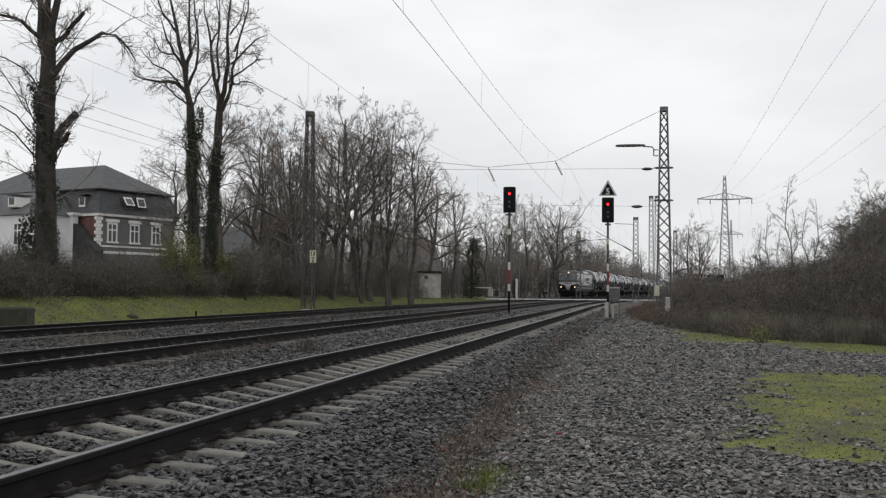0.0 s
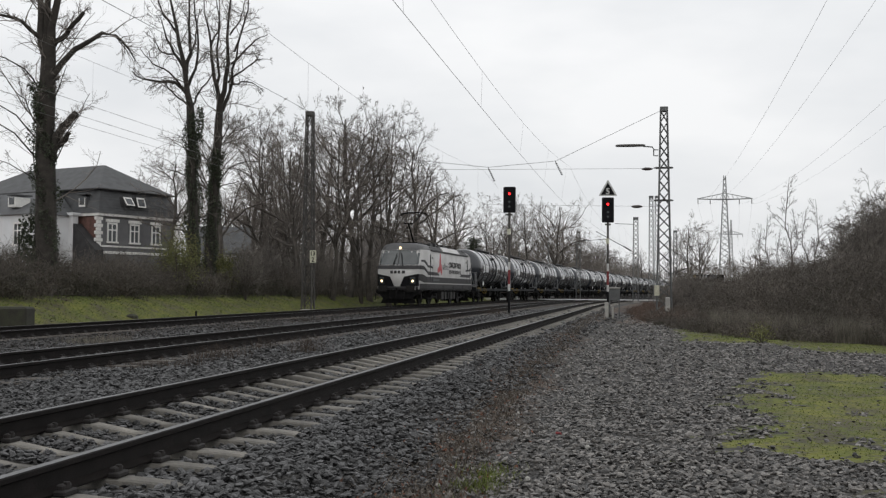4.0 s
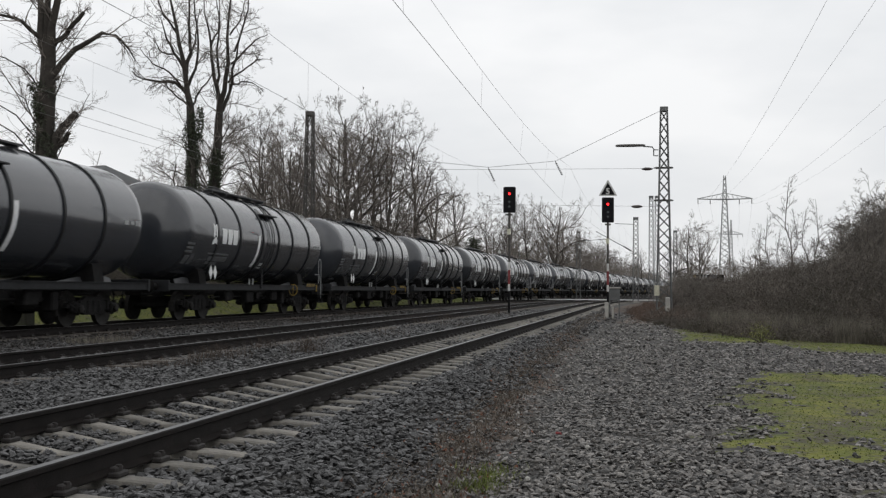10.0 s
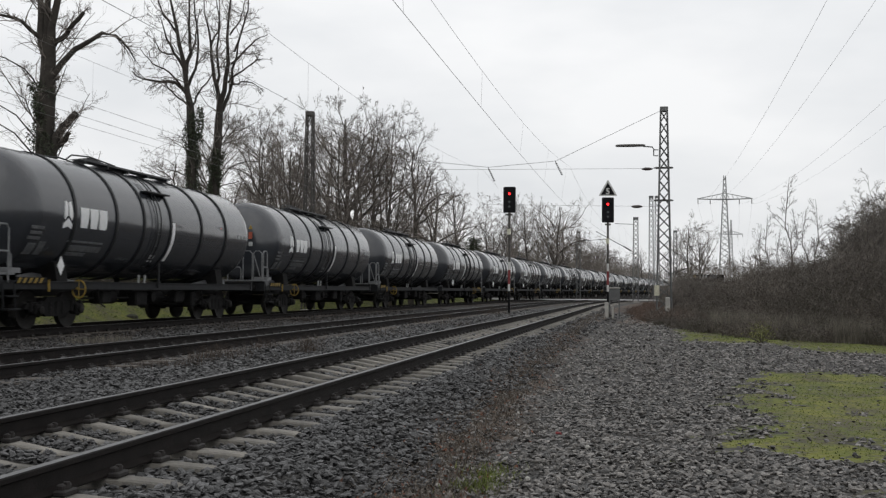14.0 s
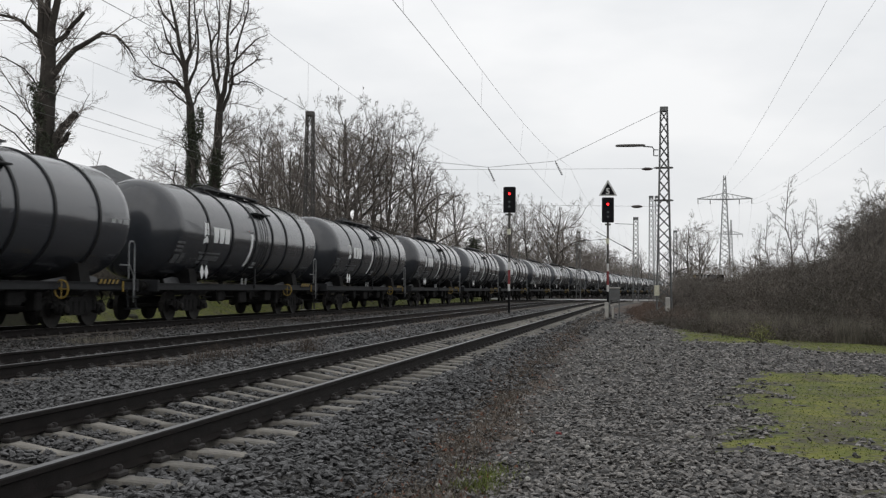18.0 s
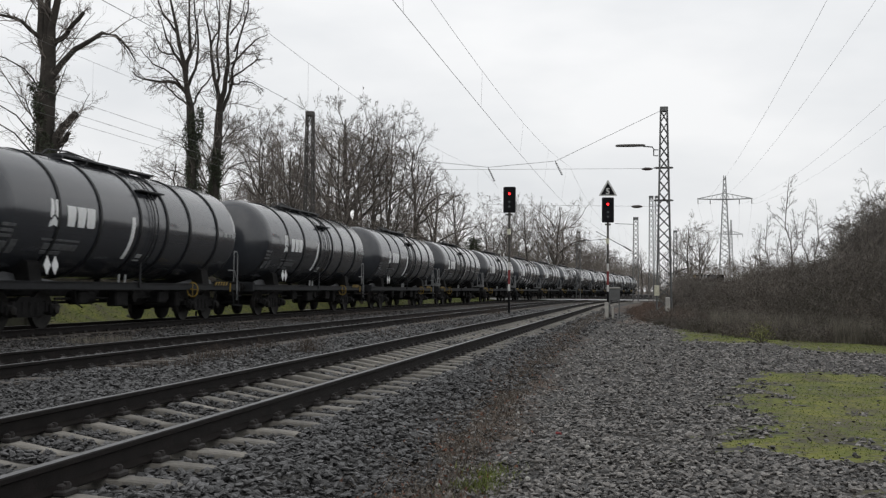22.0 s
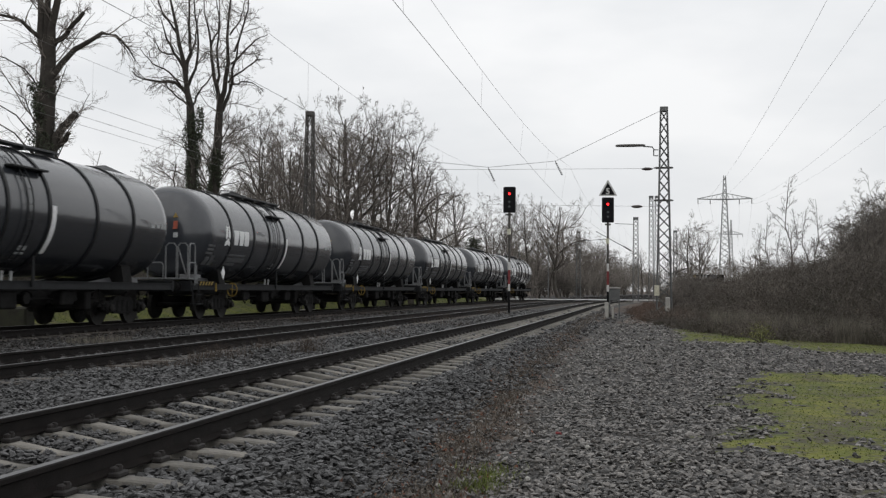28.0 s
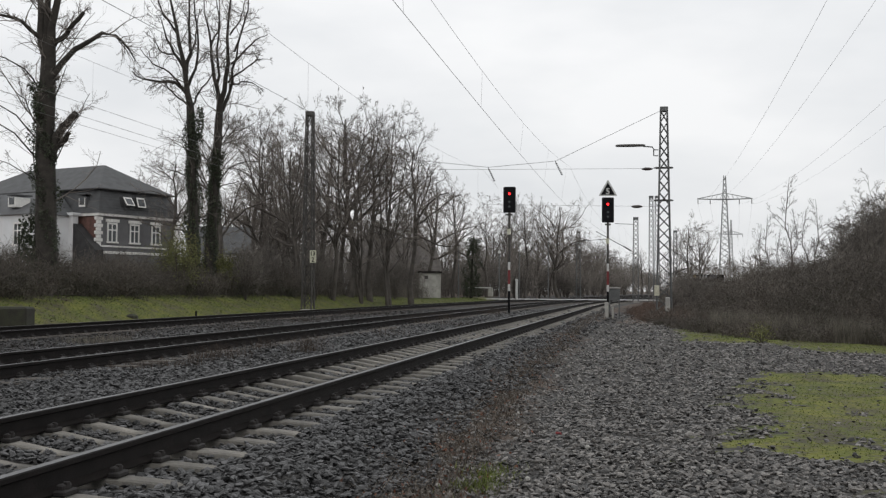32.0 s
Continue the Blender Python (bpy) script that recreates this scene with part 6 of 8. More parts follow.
def limb_tree(name, label, at, limbs, seed, twigs, lift=0.08, gnarl=0.25, rmin=0.006):
    """A tree whose main limbs are given: each a list of points and two radii."""
    r = np.random.default_rng(seed)
    t = thing(name, label, "tree", pose(*at))
    lots, P1, R1 = [], [], []
    for pts, ra, rb in limbs:
        pts = np.array(pts, float)
        u = np.linspace(0, 1, len(pts))
        q = np.linspace(0, 1, 9)
        p = np.stack([np.interp(q, u, pts[:, i]) for i in range(3)], 1)
        p[1:-1] = (p[:-2] + 2 * p[1:-1] + p[2:]) / 4
        p[1:-1] += r.normal(scale=0.03, size=(7, 3))
        P1.append(p)
        R1.append(np.linspace(ra, rb, 9))
    P1, R1 = np.array(P1), np.array(R1)
    trunk = tubes(P1, R1, 10)
    part("trunk", fast_mesh("trunk", *trunk, M["darkbark"], True), None, t, "thick bare trunk and limbs")
    P2, R2 = sprout(r, P1, np.minimum(R1, 0.065), twigs[0], 0.2, 1.0, (30, 70), (0.22, 0.45), 0.45, lift, gnarl, 6, rmin * 1.5)
    P3, R3 = sprout(r, P2, R2, twigs[1], 0.15, 1.0, (25, 60), (0.35, 0.65), 0.6, lift * 0.7, gnarl, 5, rmin)
    P4, R4 = sprout(r, P3, R3, twigs[2], 0.15, 1.0, (20, 50), (0.4, 0.7), 0.7, lift * 0.8, gnarl * 0.6, 3, rmin * 0.8)
    part("crown", fast_mesh("crown", *join([tubes(P2, R2, 5), tubes(P3, R3, 3), tubes(P4, R4, 3)]), M["twig"]), None, t, "leafless branches and twigs")
    return t, r


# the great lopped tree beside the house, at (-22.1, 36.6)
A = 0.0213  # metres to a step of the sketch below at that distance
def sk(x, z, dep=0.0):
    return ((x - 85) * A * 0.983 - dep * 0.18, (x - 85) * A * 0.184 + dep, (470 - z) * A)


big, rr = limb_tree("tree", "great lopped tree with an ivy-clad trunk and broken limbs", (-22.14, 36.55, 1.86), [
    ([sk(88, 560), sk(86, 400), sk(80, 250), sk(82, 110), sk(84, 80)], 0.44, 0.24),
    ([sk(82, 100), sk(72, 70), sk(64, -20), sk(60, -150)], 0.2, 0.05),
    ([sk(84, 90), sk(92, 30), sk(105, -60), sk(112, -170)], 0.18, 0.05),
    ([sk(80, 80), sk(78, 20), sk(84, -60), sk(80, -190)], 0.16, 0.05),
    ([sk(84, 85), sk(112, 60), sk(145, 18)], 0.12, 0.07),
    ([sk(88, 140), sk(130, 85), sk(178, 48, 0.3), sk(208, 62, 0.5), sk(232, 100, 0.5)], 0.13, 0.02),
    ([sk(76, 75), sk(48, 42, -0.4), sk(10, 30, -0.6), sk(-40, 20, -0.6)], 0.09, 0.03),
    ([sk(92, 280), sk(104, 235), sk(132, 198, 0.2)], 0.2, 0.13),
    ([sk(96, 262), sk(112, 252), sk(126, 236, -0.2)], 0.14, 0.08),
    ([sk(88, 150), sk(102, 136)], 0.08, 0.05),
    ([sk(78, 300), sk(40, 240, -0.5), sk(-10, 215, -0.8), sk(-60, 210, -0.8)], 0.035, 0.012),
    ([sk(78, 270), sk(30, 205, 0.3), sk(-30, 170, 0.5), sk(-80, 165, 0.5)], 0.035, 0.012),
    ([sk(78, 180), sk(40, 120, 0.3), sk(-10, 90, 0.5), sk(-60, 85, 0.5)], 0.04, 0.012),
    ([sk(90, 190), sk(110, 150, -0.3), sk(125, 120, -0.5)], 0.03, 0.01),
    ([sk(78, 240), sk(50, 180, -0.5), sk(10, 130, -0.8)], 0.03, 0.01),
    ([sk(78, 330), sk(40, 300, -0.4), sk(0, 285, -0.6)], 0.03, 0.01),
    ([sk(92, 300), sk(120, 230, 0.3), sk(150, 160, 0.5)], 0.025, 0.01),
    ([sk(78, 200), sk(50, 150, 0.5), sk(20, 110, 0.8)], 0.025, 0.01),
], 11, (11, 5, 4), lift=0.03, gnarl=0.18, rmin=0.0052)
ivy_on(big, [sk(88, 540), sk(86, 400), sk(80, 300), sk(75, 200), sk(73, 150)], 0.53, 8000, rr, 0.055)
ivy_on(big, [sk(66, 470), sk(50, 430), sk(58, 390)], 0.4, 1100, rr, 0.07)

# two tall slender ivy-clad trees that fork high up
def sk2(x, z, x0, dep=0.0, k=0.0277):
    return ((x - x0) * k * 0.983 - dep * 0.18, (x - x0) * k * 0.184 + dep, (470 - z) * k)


def limbs_of(x0, k, rows):
    """Limbs from rows of (points in the sketch, depth at the tip, two radii)."""
    out = []
    for pts, dep, ra, rb in rows:
        n = len(pts) - 1
        out.append(([sk2(px_, pz_, x0, dep * i / n, k) for i, (px_, pz_) in enumerate(pts)], ra, rb))
    return out


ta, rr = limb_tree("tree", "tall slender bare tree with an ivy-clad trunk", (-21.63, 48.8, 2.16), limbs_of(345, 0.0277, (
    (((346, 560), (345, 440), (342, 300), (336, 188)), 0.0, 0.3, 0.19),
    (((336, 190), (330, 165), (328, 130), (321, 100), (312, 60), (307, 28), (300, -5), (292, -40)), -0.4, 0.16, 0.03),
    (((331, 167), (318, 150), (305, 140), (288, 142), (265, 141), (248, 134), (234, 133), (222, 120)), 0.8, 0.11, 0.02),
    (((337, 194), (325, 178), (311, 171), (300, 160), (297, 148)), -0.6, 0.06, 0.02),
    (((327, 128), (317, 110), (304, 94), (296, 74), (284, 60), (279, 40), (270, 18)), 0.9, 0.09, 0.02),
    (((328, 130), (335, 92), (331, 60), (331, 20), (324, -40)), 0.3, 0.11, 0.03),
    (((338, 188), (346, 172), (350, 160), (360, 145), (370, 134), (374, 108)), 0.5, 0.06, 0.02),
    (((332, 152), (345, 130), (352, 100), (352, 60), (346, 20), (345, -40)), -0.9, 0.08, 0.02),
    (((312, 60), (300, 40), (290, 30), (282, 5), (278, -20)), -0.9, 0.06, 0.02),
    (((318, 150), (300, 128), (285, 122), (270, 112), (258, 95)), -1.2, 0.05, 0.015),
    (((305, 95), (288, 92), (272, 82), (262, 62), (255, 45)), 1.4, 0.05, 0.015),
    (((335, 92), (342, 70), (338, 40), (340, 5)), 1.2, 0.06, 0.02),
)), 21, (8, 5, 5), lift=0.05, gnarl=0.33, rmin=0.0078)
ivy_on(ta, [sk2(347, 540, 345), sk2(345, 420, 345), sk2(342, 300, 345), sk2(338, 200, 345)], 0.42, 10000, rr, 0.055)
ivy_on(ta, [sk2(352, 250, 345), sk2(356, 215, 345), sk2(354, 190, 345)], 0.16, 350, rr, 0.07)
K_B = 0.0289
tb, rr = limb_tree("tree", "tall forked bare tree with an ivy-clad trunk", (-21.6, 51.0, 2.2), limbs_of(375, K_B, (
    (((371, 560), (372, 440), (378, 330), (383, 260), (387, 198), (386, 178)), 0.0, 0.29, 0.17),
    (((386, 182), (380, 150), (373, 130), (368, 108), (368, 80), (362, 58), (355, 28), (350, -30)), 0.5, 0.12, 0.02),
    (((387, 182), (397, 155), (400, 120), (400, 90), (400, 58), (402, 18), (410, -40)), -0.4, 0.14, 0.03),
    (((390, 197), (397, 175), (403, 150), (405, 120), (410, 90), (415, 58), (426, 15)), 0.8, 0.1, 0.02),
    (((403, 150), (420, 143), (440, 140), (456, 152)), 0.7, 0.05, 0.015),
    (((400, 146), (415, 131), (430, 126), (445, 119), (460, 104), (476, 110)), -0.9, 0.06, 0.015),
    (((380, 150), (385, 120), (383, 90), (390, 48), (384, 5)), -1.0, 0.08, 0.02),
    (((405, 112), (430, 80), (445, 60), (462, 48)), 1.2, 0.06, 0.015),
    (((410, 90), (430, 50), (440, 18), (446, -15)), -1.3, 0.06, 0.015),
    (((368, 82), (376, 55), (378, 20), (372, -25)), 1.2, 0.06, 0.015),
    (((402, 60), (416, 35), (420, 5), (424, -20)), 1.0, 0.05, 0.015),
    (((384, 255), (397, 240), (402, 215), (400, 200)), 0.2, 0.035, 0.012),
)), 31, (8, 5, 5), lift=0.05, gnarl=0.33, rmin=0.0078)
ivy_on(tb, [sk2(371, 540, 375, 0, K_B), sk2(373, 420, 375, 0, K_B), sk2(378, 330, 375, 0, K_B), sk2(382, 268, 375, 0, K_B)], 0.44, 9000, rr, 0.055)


def ivy_stump(x, y, h, w):
    t = thing("ivy_tree", "dark ivy-smothered tree beside the crossing", "tree", pose(x, y, float(ground_z(x, y))), "ivy trees")
    part("trunk", Geo().tube([(0, 0, -0.1), (0.1, 0, h * 0.5), (0.3, 0, h)], [0.2, 0.14, 0.05], 7), M["darkbark"], t)
    ivy_on(t, [(0, 0, 0.2), (0.1, 0, h * 0.4), (0.2, 0, h * 0.75), (0.3, 0, h)], w, 5000, np.random.default_rng(int(h * 10)), 0.085)


ivy_stump(-18.6, 116.0, 6.6, 1.0)

# patterns for the woods
pattern = [
    bare_tree(101, 10, 0.19, 0.28, 14, (30, 62), (7, 6, 6), lift=0.06, gnarl=0.2, rmin=0.0064, limb_len=(0.38, 0.58)),
    bare_tree(102, 10, 0.17, 0.24, 14, (30, 62), (7, 6, 6), lift=0.06, gnarl=0.22, rmin=0.0064, limb_len=(0.36, 0.56)),
    bare_tree(103, 10, 0.22, 0.34, 13, (35, 70), (8, 6, 6), lift=0.07, gnarl=0.22, rmin=0.0064, limb_len=(0.42, 0.62)),
    bare_tree(104, 10, 0.17, 0.3, 10, (26, 58), (6, 6, 5), stems=2, lift=0.06, gnarl=0.2, rmin=0.0064, limb_len=(0.36, 0.54)),
    bare_tree(105, 10, 0.15, 0.2, 8, (28, 60), (6, 6, 5), stems=3, lift=0.06, gnarl=0.22, rmin=0.0064, limb_len=(0.34, 0.52)),
]
shrub = [
    bare_tree(201, 4, 0.05, 0.1, 6, (18, 45), (5, 5, 3), stems=9, gnarl=0.32, rmin=0.0055),
    bare_tree(202, 4, 0.045, 0.06, 6, (18, 50), (5, 5, 3), stems=10, gnarl=0.36, rmin=0.0055),
]
birchy = bare_tree(301, 10, 0.07, 0.15, 18, (22, 42), (5, 4, 3), lift=0.08, gnarl=0.17, limb_len=(0.1, 0.24), rmin=0.006)
first = {}


def plant(kind, k, x, y, h, turn, label, group, wide=1.0, sink=0.1):
    src = {"tree": pattern, "shrub": shrub, "birch": [birchy]}[kind][k]
    base = 4.0 if kind == "shrub" else 10.0
    z = float(ground_z(x, y)) - sink
    m = pose(x, y, z, 0, 0, turn) @ Matrix.Diagonal((h / base * wide, h / base * wide, h / base, 1))
    key = (kind, k, label)
    if key not in first:
        twin = next((o for q, o in first.items() if q[:2] == (kind, k)), None)
        if twin is None:
            name = "shrub" if kind == "shrub" else "tree"
            first[key] = tree_thing(src, label, m, name, group, "birch" if kind == "birch" else "bark", {"birch": "birch", "shrub": "shrubtwig"}.get(kind, "twig"), name)
        else:
            t = copy_thing(twin, pose(0, 0, 0))
            t.matrix_basis = m
            first[key] = tagged(t, label, group=group)
        return first[key]
    t = copy_thing(first[key], pose(0, 0, 0))
    t.matrix_basis = m
    return t


pr = random.Random(5)
WOOD = "bare deciduous tree in the wood beside the line"
# trees behind the left mast: x, y, height, pattern, spread
for x, y, h, k, w in ((-25.0, 60, 12.0, 0, 0.8), (-23.5, 64, 11.2, 1, 0.8), (-20.8, 62, 10.6, 2, 0.75), (-19.6, 66, 12.4, 1, 0.7), (-20.2, 72, 14.9, 2, 0.78), (-18.9, 70.5, 12.6, 4, 0.8), (-21.8, 76, 14.2, 0, 0.8), (-18.2, 76, 15.0, 3, 0.8), (-17.9, 82, 14.6, 0, 0.85), (-22.8, 68, 12.2, 4, 0.8), (-24.6, 72, 13.0, 4, 0.85), (-28, 78, 13, 1, 0.8), (-26.5, 64, 11.6, 1, 0.8), (-27.0, 72, 12.6, 0, 0.85), (-25.4, 70, 12.0, 4, 0.8), (-17.8, 73.5, 15.0, 4, 0.75), (-19.2, 74, 14.2, 0, 0.8), (-22.5, 74, 13.2, 2, 0.8)):
    plant("tree", k, x, y, 0.96 * h - 0.5, pr.uniform(0, 360), WOOD, "trees of the wood", w)
for x, y, h, k, w in ((-21.9, 110, 15.4, 2, 0.8), (-20.6, 116, 15.0, 0, 0.8), (-18.6, 128, 13.0, 1, 0.8), (-16.9, 133, 14.2, 3, 0.8), (-15.0, 138, 15.0, 0, 0.8), (-11.2, 146, 16.2, 2, 0.9), (-22.5, 122, 12, 4, 0.8), (-13.0, 152, 14, 1, 0.8)):
    plant("tree", k, x, y, 0.86 * h, pr.uniform(0, 360), WOOD, "trees of the wood", w)
# the long wood that closes the view behind the crossing
for i in range(34):
    s = pr.uniform(150, 330)
    d = pr.uniform(19.5, 60) if i % 2 else pr.uniform(19.5, 27)
    x, y = (float(q) for q in spot(d, s))
    plant("tree", i % 5, x, y, pr.uniform(8.5, 11.5) + 0.008 * s, pr.uniform(0, 360), WOOD, "trees of the wood", 0.9)
for i in range(26):
    s = pr.uniform(170, 330)
    d = pr.uniform(-42, -6)
    x, y = (float(q) for q in spot(d, s))
    plant("tree", i % 5, x, y, pr.uniform(6, 9.5), pr.uniform(0, 360), "bare tree on the far side of the crossing", "far trees", 0.9)
for i in range(16):
    plant("tree", i % 5, pr.uniform(-62, -29), pr.uniform(95, 150), pr.uniform(10, 13), pr.uniform(0, 360), WOOD, "trees of the wood")
# undergrowth of the wood
for i in range(60):
    t = pr.random()
    y = 48 + 100 * t ** 1.2
    d = pr.uniform(19.8, 30) if y < 100 else pr.uniform(22.5, 34)
    if 96 < y < 112 and d < 24.5:
        continue
    x = float(spot(d, y)[0])
    if x < -0.40 * y:
        continue
    plant("shrub", i % 2, x, y, pr.uniform(1.8, 3.6), pr.uniform(0, 360), "dense leafless shrub under the trees", "undergrowth", 0.9)
for i in range(56):
    s = pr.uniform(128, 300)
    x, y = (float(q) for q in spot(pr.uniform(18.6, 26), s))
    plant("shrub", i % 2, x, y, pr.uniform(2.8, 5.2), pr.uniform(0, 360), "dense leafless shrub along the line", "undergrowth", 1.1)
# the wood goes on behind the first trees
for i in range(30):
    y = pr.uniform(92, 140)
    b = pr.uniform(-22.5, -12.0)
    plant("shrub", i % 2, y * math.tan(radians(b)), y, pr.uniform(2.6, 4.4), pr.uniform(0, 360), "tall leafless shrub deeper in the wood", "undergrowth", 1.0)
for i in range(7):
    y = pr.uniform(95, 150)
    plant("tree", i % 5, y * math.tan(radians(pr.uniform(-21, -12))), y, pr.uniform(9, 12), pr.uniform(0, 360), WOOD, "trees of the wood", 0.85)
# tall leafless growth along the far line, too far off to tell one bush from the next
far_bush = [bare_tree(211 + i, 4, 0.05, 0.12, 4, (18, 46), (3, 3, 1), stems=4, gnarl=0.26, rmin=0.0135) for i in range(2)]
lots = []
for i in range(170):
    if i < 80:
        x, y = (float(q) for q in spot(pr.uniform(19.0, 25.0), 128 + 300 * (i / 80) ** 1.15))
        h, wide = pr.uniform(5.4, 8.2), 0.85
    elif i < 122:
        y = pr.uniform(130, 195)
        x, h, wide = y * math.tan(radians(pr.uniform(-12.5, -6.2))), pr.uniform(3.6, 6.5), 1.1
    elif i < 140:
        y = pr.uniform(134, 175)
        x, h, wide = y * math.tan(radians(pr.uniform(1.3, 6.4))), 0.033 * y * pr.uniform(0.8, 1.1), 1.0
    else:
        x, y = (float(q) for q in spot(pr.uniform(-60, 110), pr.uniform(320, 400)))
        h, wide = pr.uniform(4, 6.5), 1.6
        if abs(left_of(x, y) - 8) < 12:
            continue
    a = pr.uniform(0, 2 * math.pi)
    turn = np.array([[math.cos(a), -math.sin(a), 0], [math.sin(a), math.cos(a), 0], [0, 0, 1.0]])
    for v, f in far_bush[i % 2]:
        lots.append(((v * np.array([wide, wide, 1.0]) * h / 4) @ turn.T + np.array([x, y, float(ground_z(x, y)) - 0.1]), f))
br = random.Random(77)
for i in range(36):
    y = br.uniform(122, 150)
    x, h, wide, a = y * math.tan(radians(br.uniform(-20.0, -12.8))), br.uniform(4.6, 8.2), 1.0, br.uniform(0, 2 * math.pi)
    turn = np.array([[math.cos(a), -math.sin(a), 0], [math.sin(a), math.cos(a), 0], [0, 0, 1.0]])
    for v, f in far_bush[i % 2]:
        lots.append(((v * np.array([wide, wide, 1.0]) * h / 4) @ turn.T + np.array([x, y, float(ground_z(x, y)) - 0.1]), f))
tagged(new("far_growth", fast_mesh("far_growth", *join(lots), M["shrubtwig"])), "dense leafless growth along the far line", "shrubs", kind="stuff")
# the far belt of woodland that closes the horizon
for i in range(90):
    x, y = (float(q) for q in spot(pr.uniform(-70, 130), pr.uniform(330, 430)))
    if abs(left_of(x, y) - 8) < 13 or (x > 10 and y < 345):
        continue
    plant("tree", i % 5, x, y, pr.uniform(9, 13) if x < 0 else pr.uniform(6, 9), pr.uniform(0, 360), "bare tree of a far wood", "far trees", 1.2)
# shrubs and young trees on the other side
EDGE_Y = [20, 27, 30.4, 32, 34, 36.2, 38.8, 43.3, 46.5, 62, 92, 200]
EDGE_D = [-16, -9.5, -6.5, -5.5, -4.5, -3.7, -3.0, -2.2, -1.7, -1.2, -0.6, -0.6]
for i in range(110):
    y = pr.uniform(36, 112)
    d = float(np.interp(y, EDGE_Y, EDGE_D)) - pr.uniform(2.2, 17)
    x = float(spot(d, y)[0])
    b = math.degrees(math.atan2(x, y))
    h = float(np.interp(b, [1, 4.0, 6.5, 9.0, 12.5, 20], [0.7, 0.8, 1.5, 1.8, 3.2, 3.8])) * (1 + 0.006 * (y - 36))
    plant("shrub", i % 2, x, y, h * pr.uniform(0.75, 1.1), pr.uniform(0, 360), "bare brown shrub in the thicket", "thicket shrubs", 1.2)
for x, y, h, k in ((8.2, 57.5, 7.5, 0), (6.6, 62.3, 5.2, 0), (7.8, 64.6, 5.9, 0), (8.7, 66.8, 6.3, 0), (9.6, 62.9, 6.0, 0), (8.45, 58.2, 6.2, 0), (10.4, 60, 4.8, 0)):
    plant("birch", 0, x, y, h, pr.uniform(0, 360), "slender young birch rising from the thicket", "birches")
for i in range(25):
    y = pr.uniform(40, 62)
    b = pr.uniform(10.2, 14.5)
    plant("shrub", i % 2, y * math.tan(radians(b)), y, float(np.interp(b, [8, 11, 14], [2.2, 3.1, 3.8])) * pr.uniform(0.85, 1.15), pr.uniform(0, 360), "tall dense bare shrub in the thicket", "thicket shrubs", 1.1)
for i in range(9):
    y = pr.uniform(64, 84)
    plant("shrub", i % 2, y * math.tan(radians(pr.uniform(0.9, 2.6))), y, pr.uniform(1.8, 2.6), pr.uniform(0, 360), "bare brown shrub in the thicket", "thicket shrubs", 1.2)
for i in range(10):
    y = pr.uniform(140, 185)
    plant("shrub", i % 2, y * math.tan(radians(pr.uniform(-10.2, -7.6))), y, pr.uniform(3.0, 4.6), pr.uniform(0, 360), "dense leafless shrub along the line", "undergrowth", 1.3)
for i in range(40):
    y = pr.uniform(80, 135)
    if 112 < y < 133:
        continue
    b = pr.uniform(1.4, 7.5)
    plant("shrub", i % 2, y * math.tan(radians(b)), y, pr.uniform(0.016, 0.024) * y, pr.uniform(0, 360), "bare brown shrub behind the thicket", "thicket shrubs", 1.3)
for x, y, h in ((5.6, 61, 3.6), (6.2, 63, 4.0), (7.5, 59, 4.6)):
    plant("birch", 0, x, y, h, pr.uniform(0, 360), "slender young birch rising from the thicket", "birches")
for x, y, h in ((8.3, 42, 3.0), (9.3, 44, 3.4), (10.0, 46, 3.8), (9.6, 48, 3.4), (10.8, 47, 4.0), (10.9, 51, 4.2), (11.6, 49, 4.4), (9.4, 51, 3.2)):
    plant("shrub", int(x * 10) % 2, x, y, h * 1.08, pr.uniform(0, 360), "tall dense bare shrub in the thicket", "thicket shrubs", 1.15)
for x, y, h, k in ((6.0, 140, 10.5, 0), (7.5, 150, 10.0, 2), (4.5, 160, 9.5, 1)):
    plant("tree", k, x, y, h, pr.uniform(0, 360), "bare tree beyond the masts", "far trees", 0.8)
plant("tree", 0, -33.5, 72, 9.5, 40, "pale bare tree behind the house", "", 0.9)
plant("tree", 3, -37.5, 84, 10.0, 10, "pale bare tree behind the house", "", 0.9)


# ---- brambles, weeds and grass ----
def canes(name, label, x, y, height, r, material, group="", arch=0.6, rad=0.006, K=5):
    """A tangle of thin arching canes."""
    n = len(x)
    z = ground_z(x, y) - 0.05
    a = r.uniform(0, 2 * np.pi, n)
    ln = height * r.uniform(0.5, 1.15, n)
    reach = ln * arch * r.uniform(0.2, 1.0, n)
    t = np.linspace(0, 1, K)
    P = np.stack([x[:, None] + np.cos(a)[:, None] * reach[:, None] * t, y[:, None] + np.sin(a)[:, None] * reach[:, None] * t, z[:, None] + ln[:, None] * (t * 1.5 - 0.62 * t * t)], -1)
    P[:, 1:] += r.normal(scale=0.05, size=(n, K - 1, 3))
    R = rad * r.uniform(0.7, 1.5, n)[:, None] * np.linspace(1, 0.5, K)
    P2, R2 = sprout(r, P, R, 2, 0.3, 1.0, (25, 70), (0.25, 0.5), 0.8, -0.02, 0.25, 3, rad * 0.6)
    v, f = join([tubes(P, R, 3), tubes(P2, R2, 3)])
    return tagged(new(name, fast_mesh(name, v, f, material)), label, "brambles", kind="stuff")


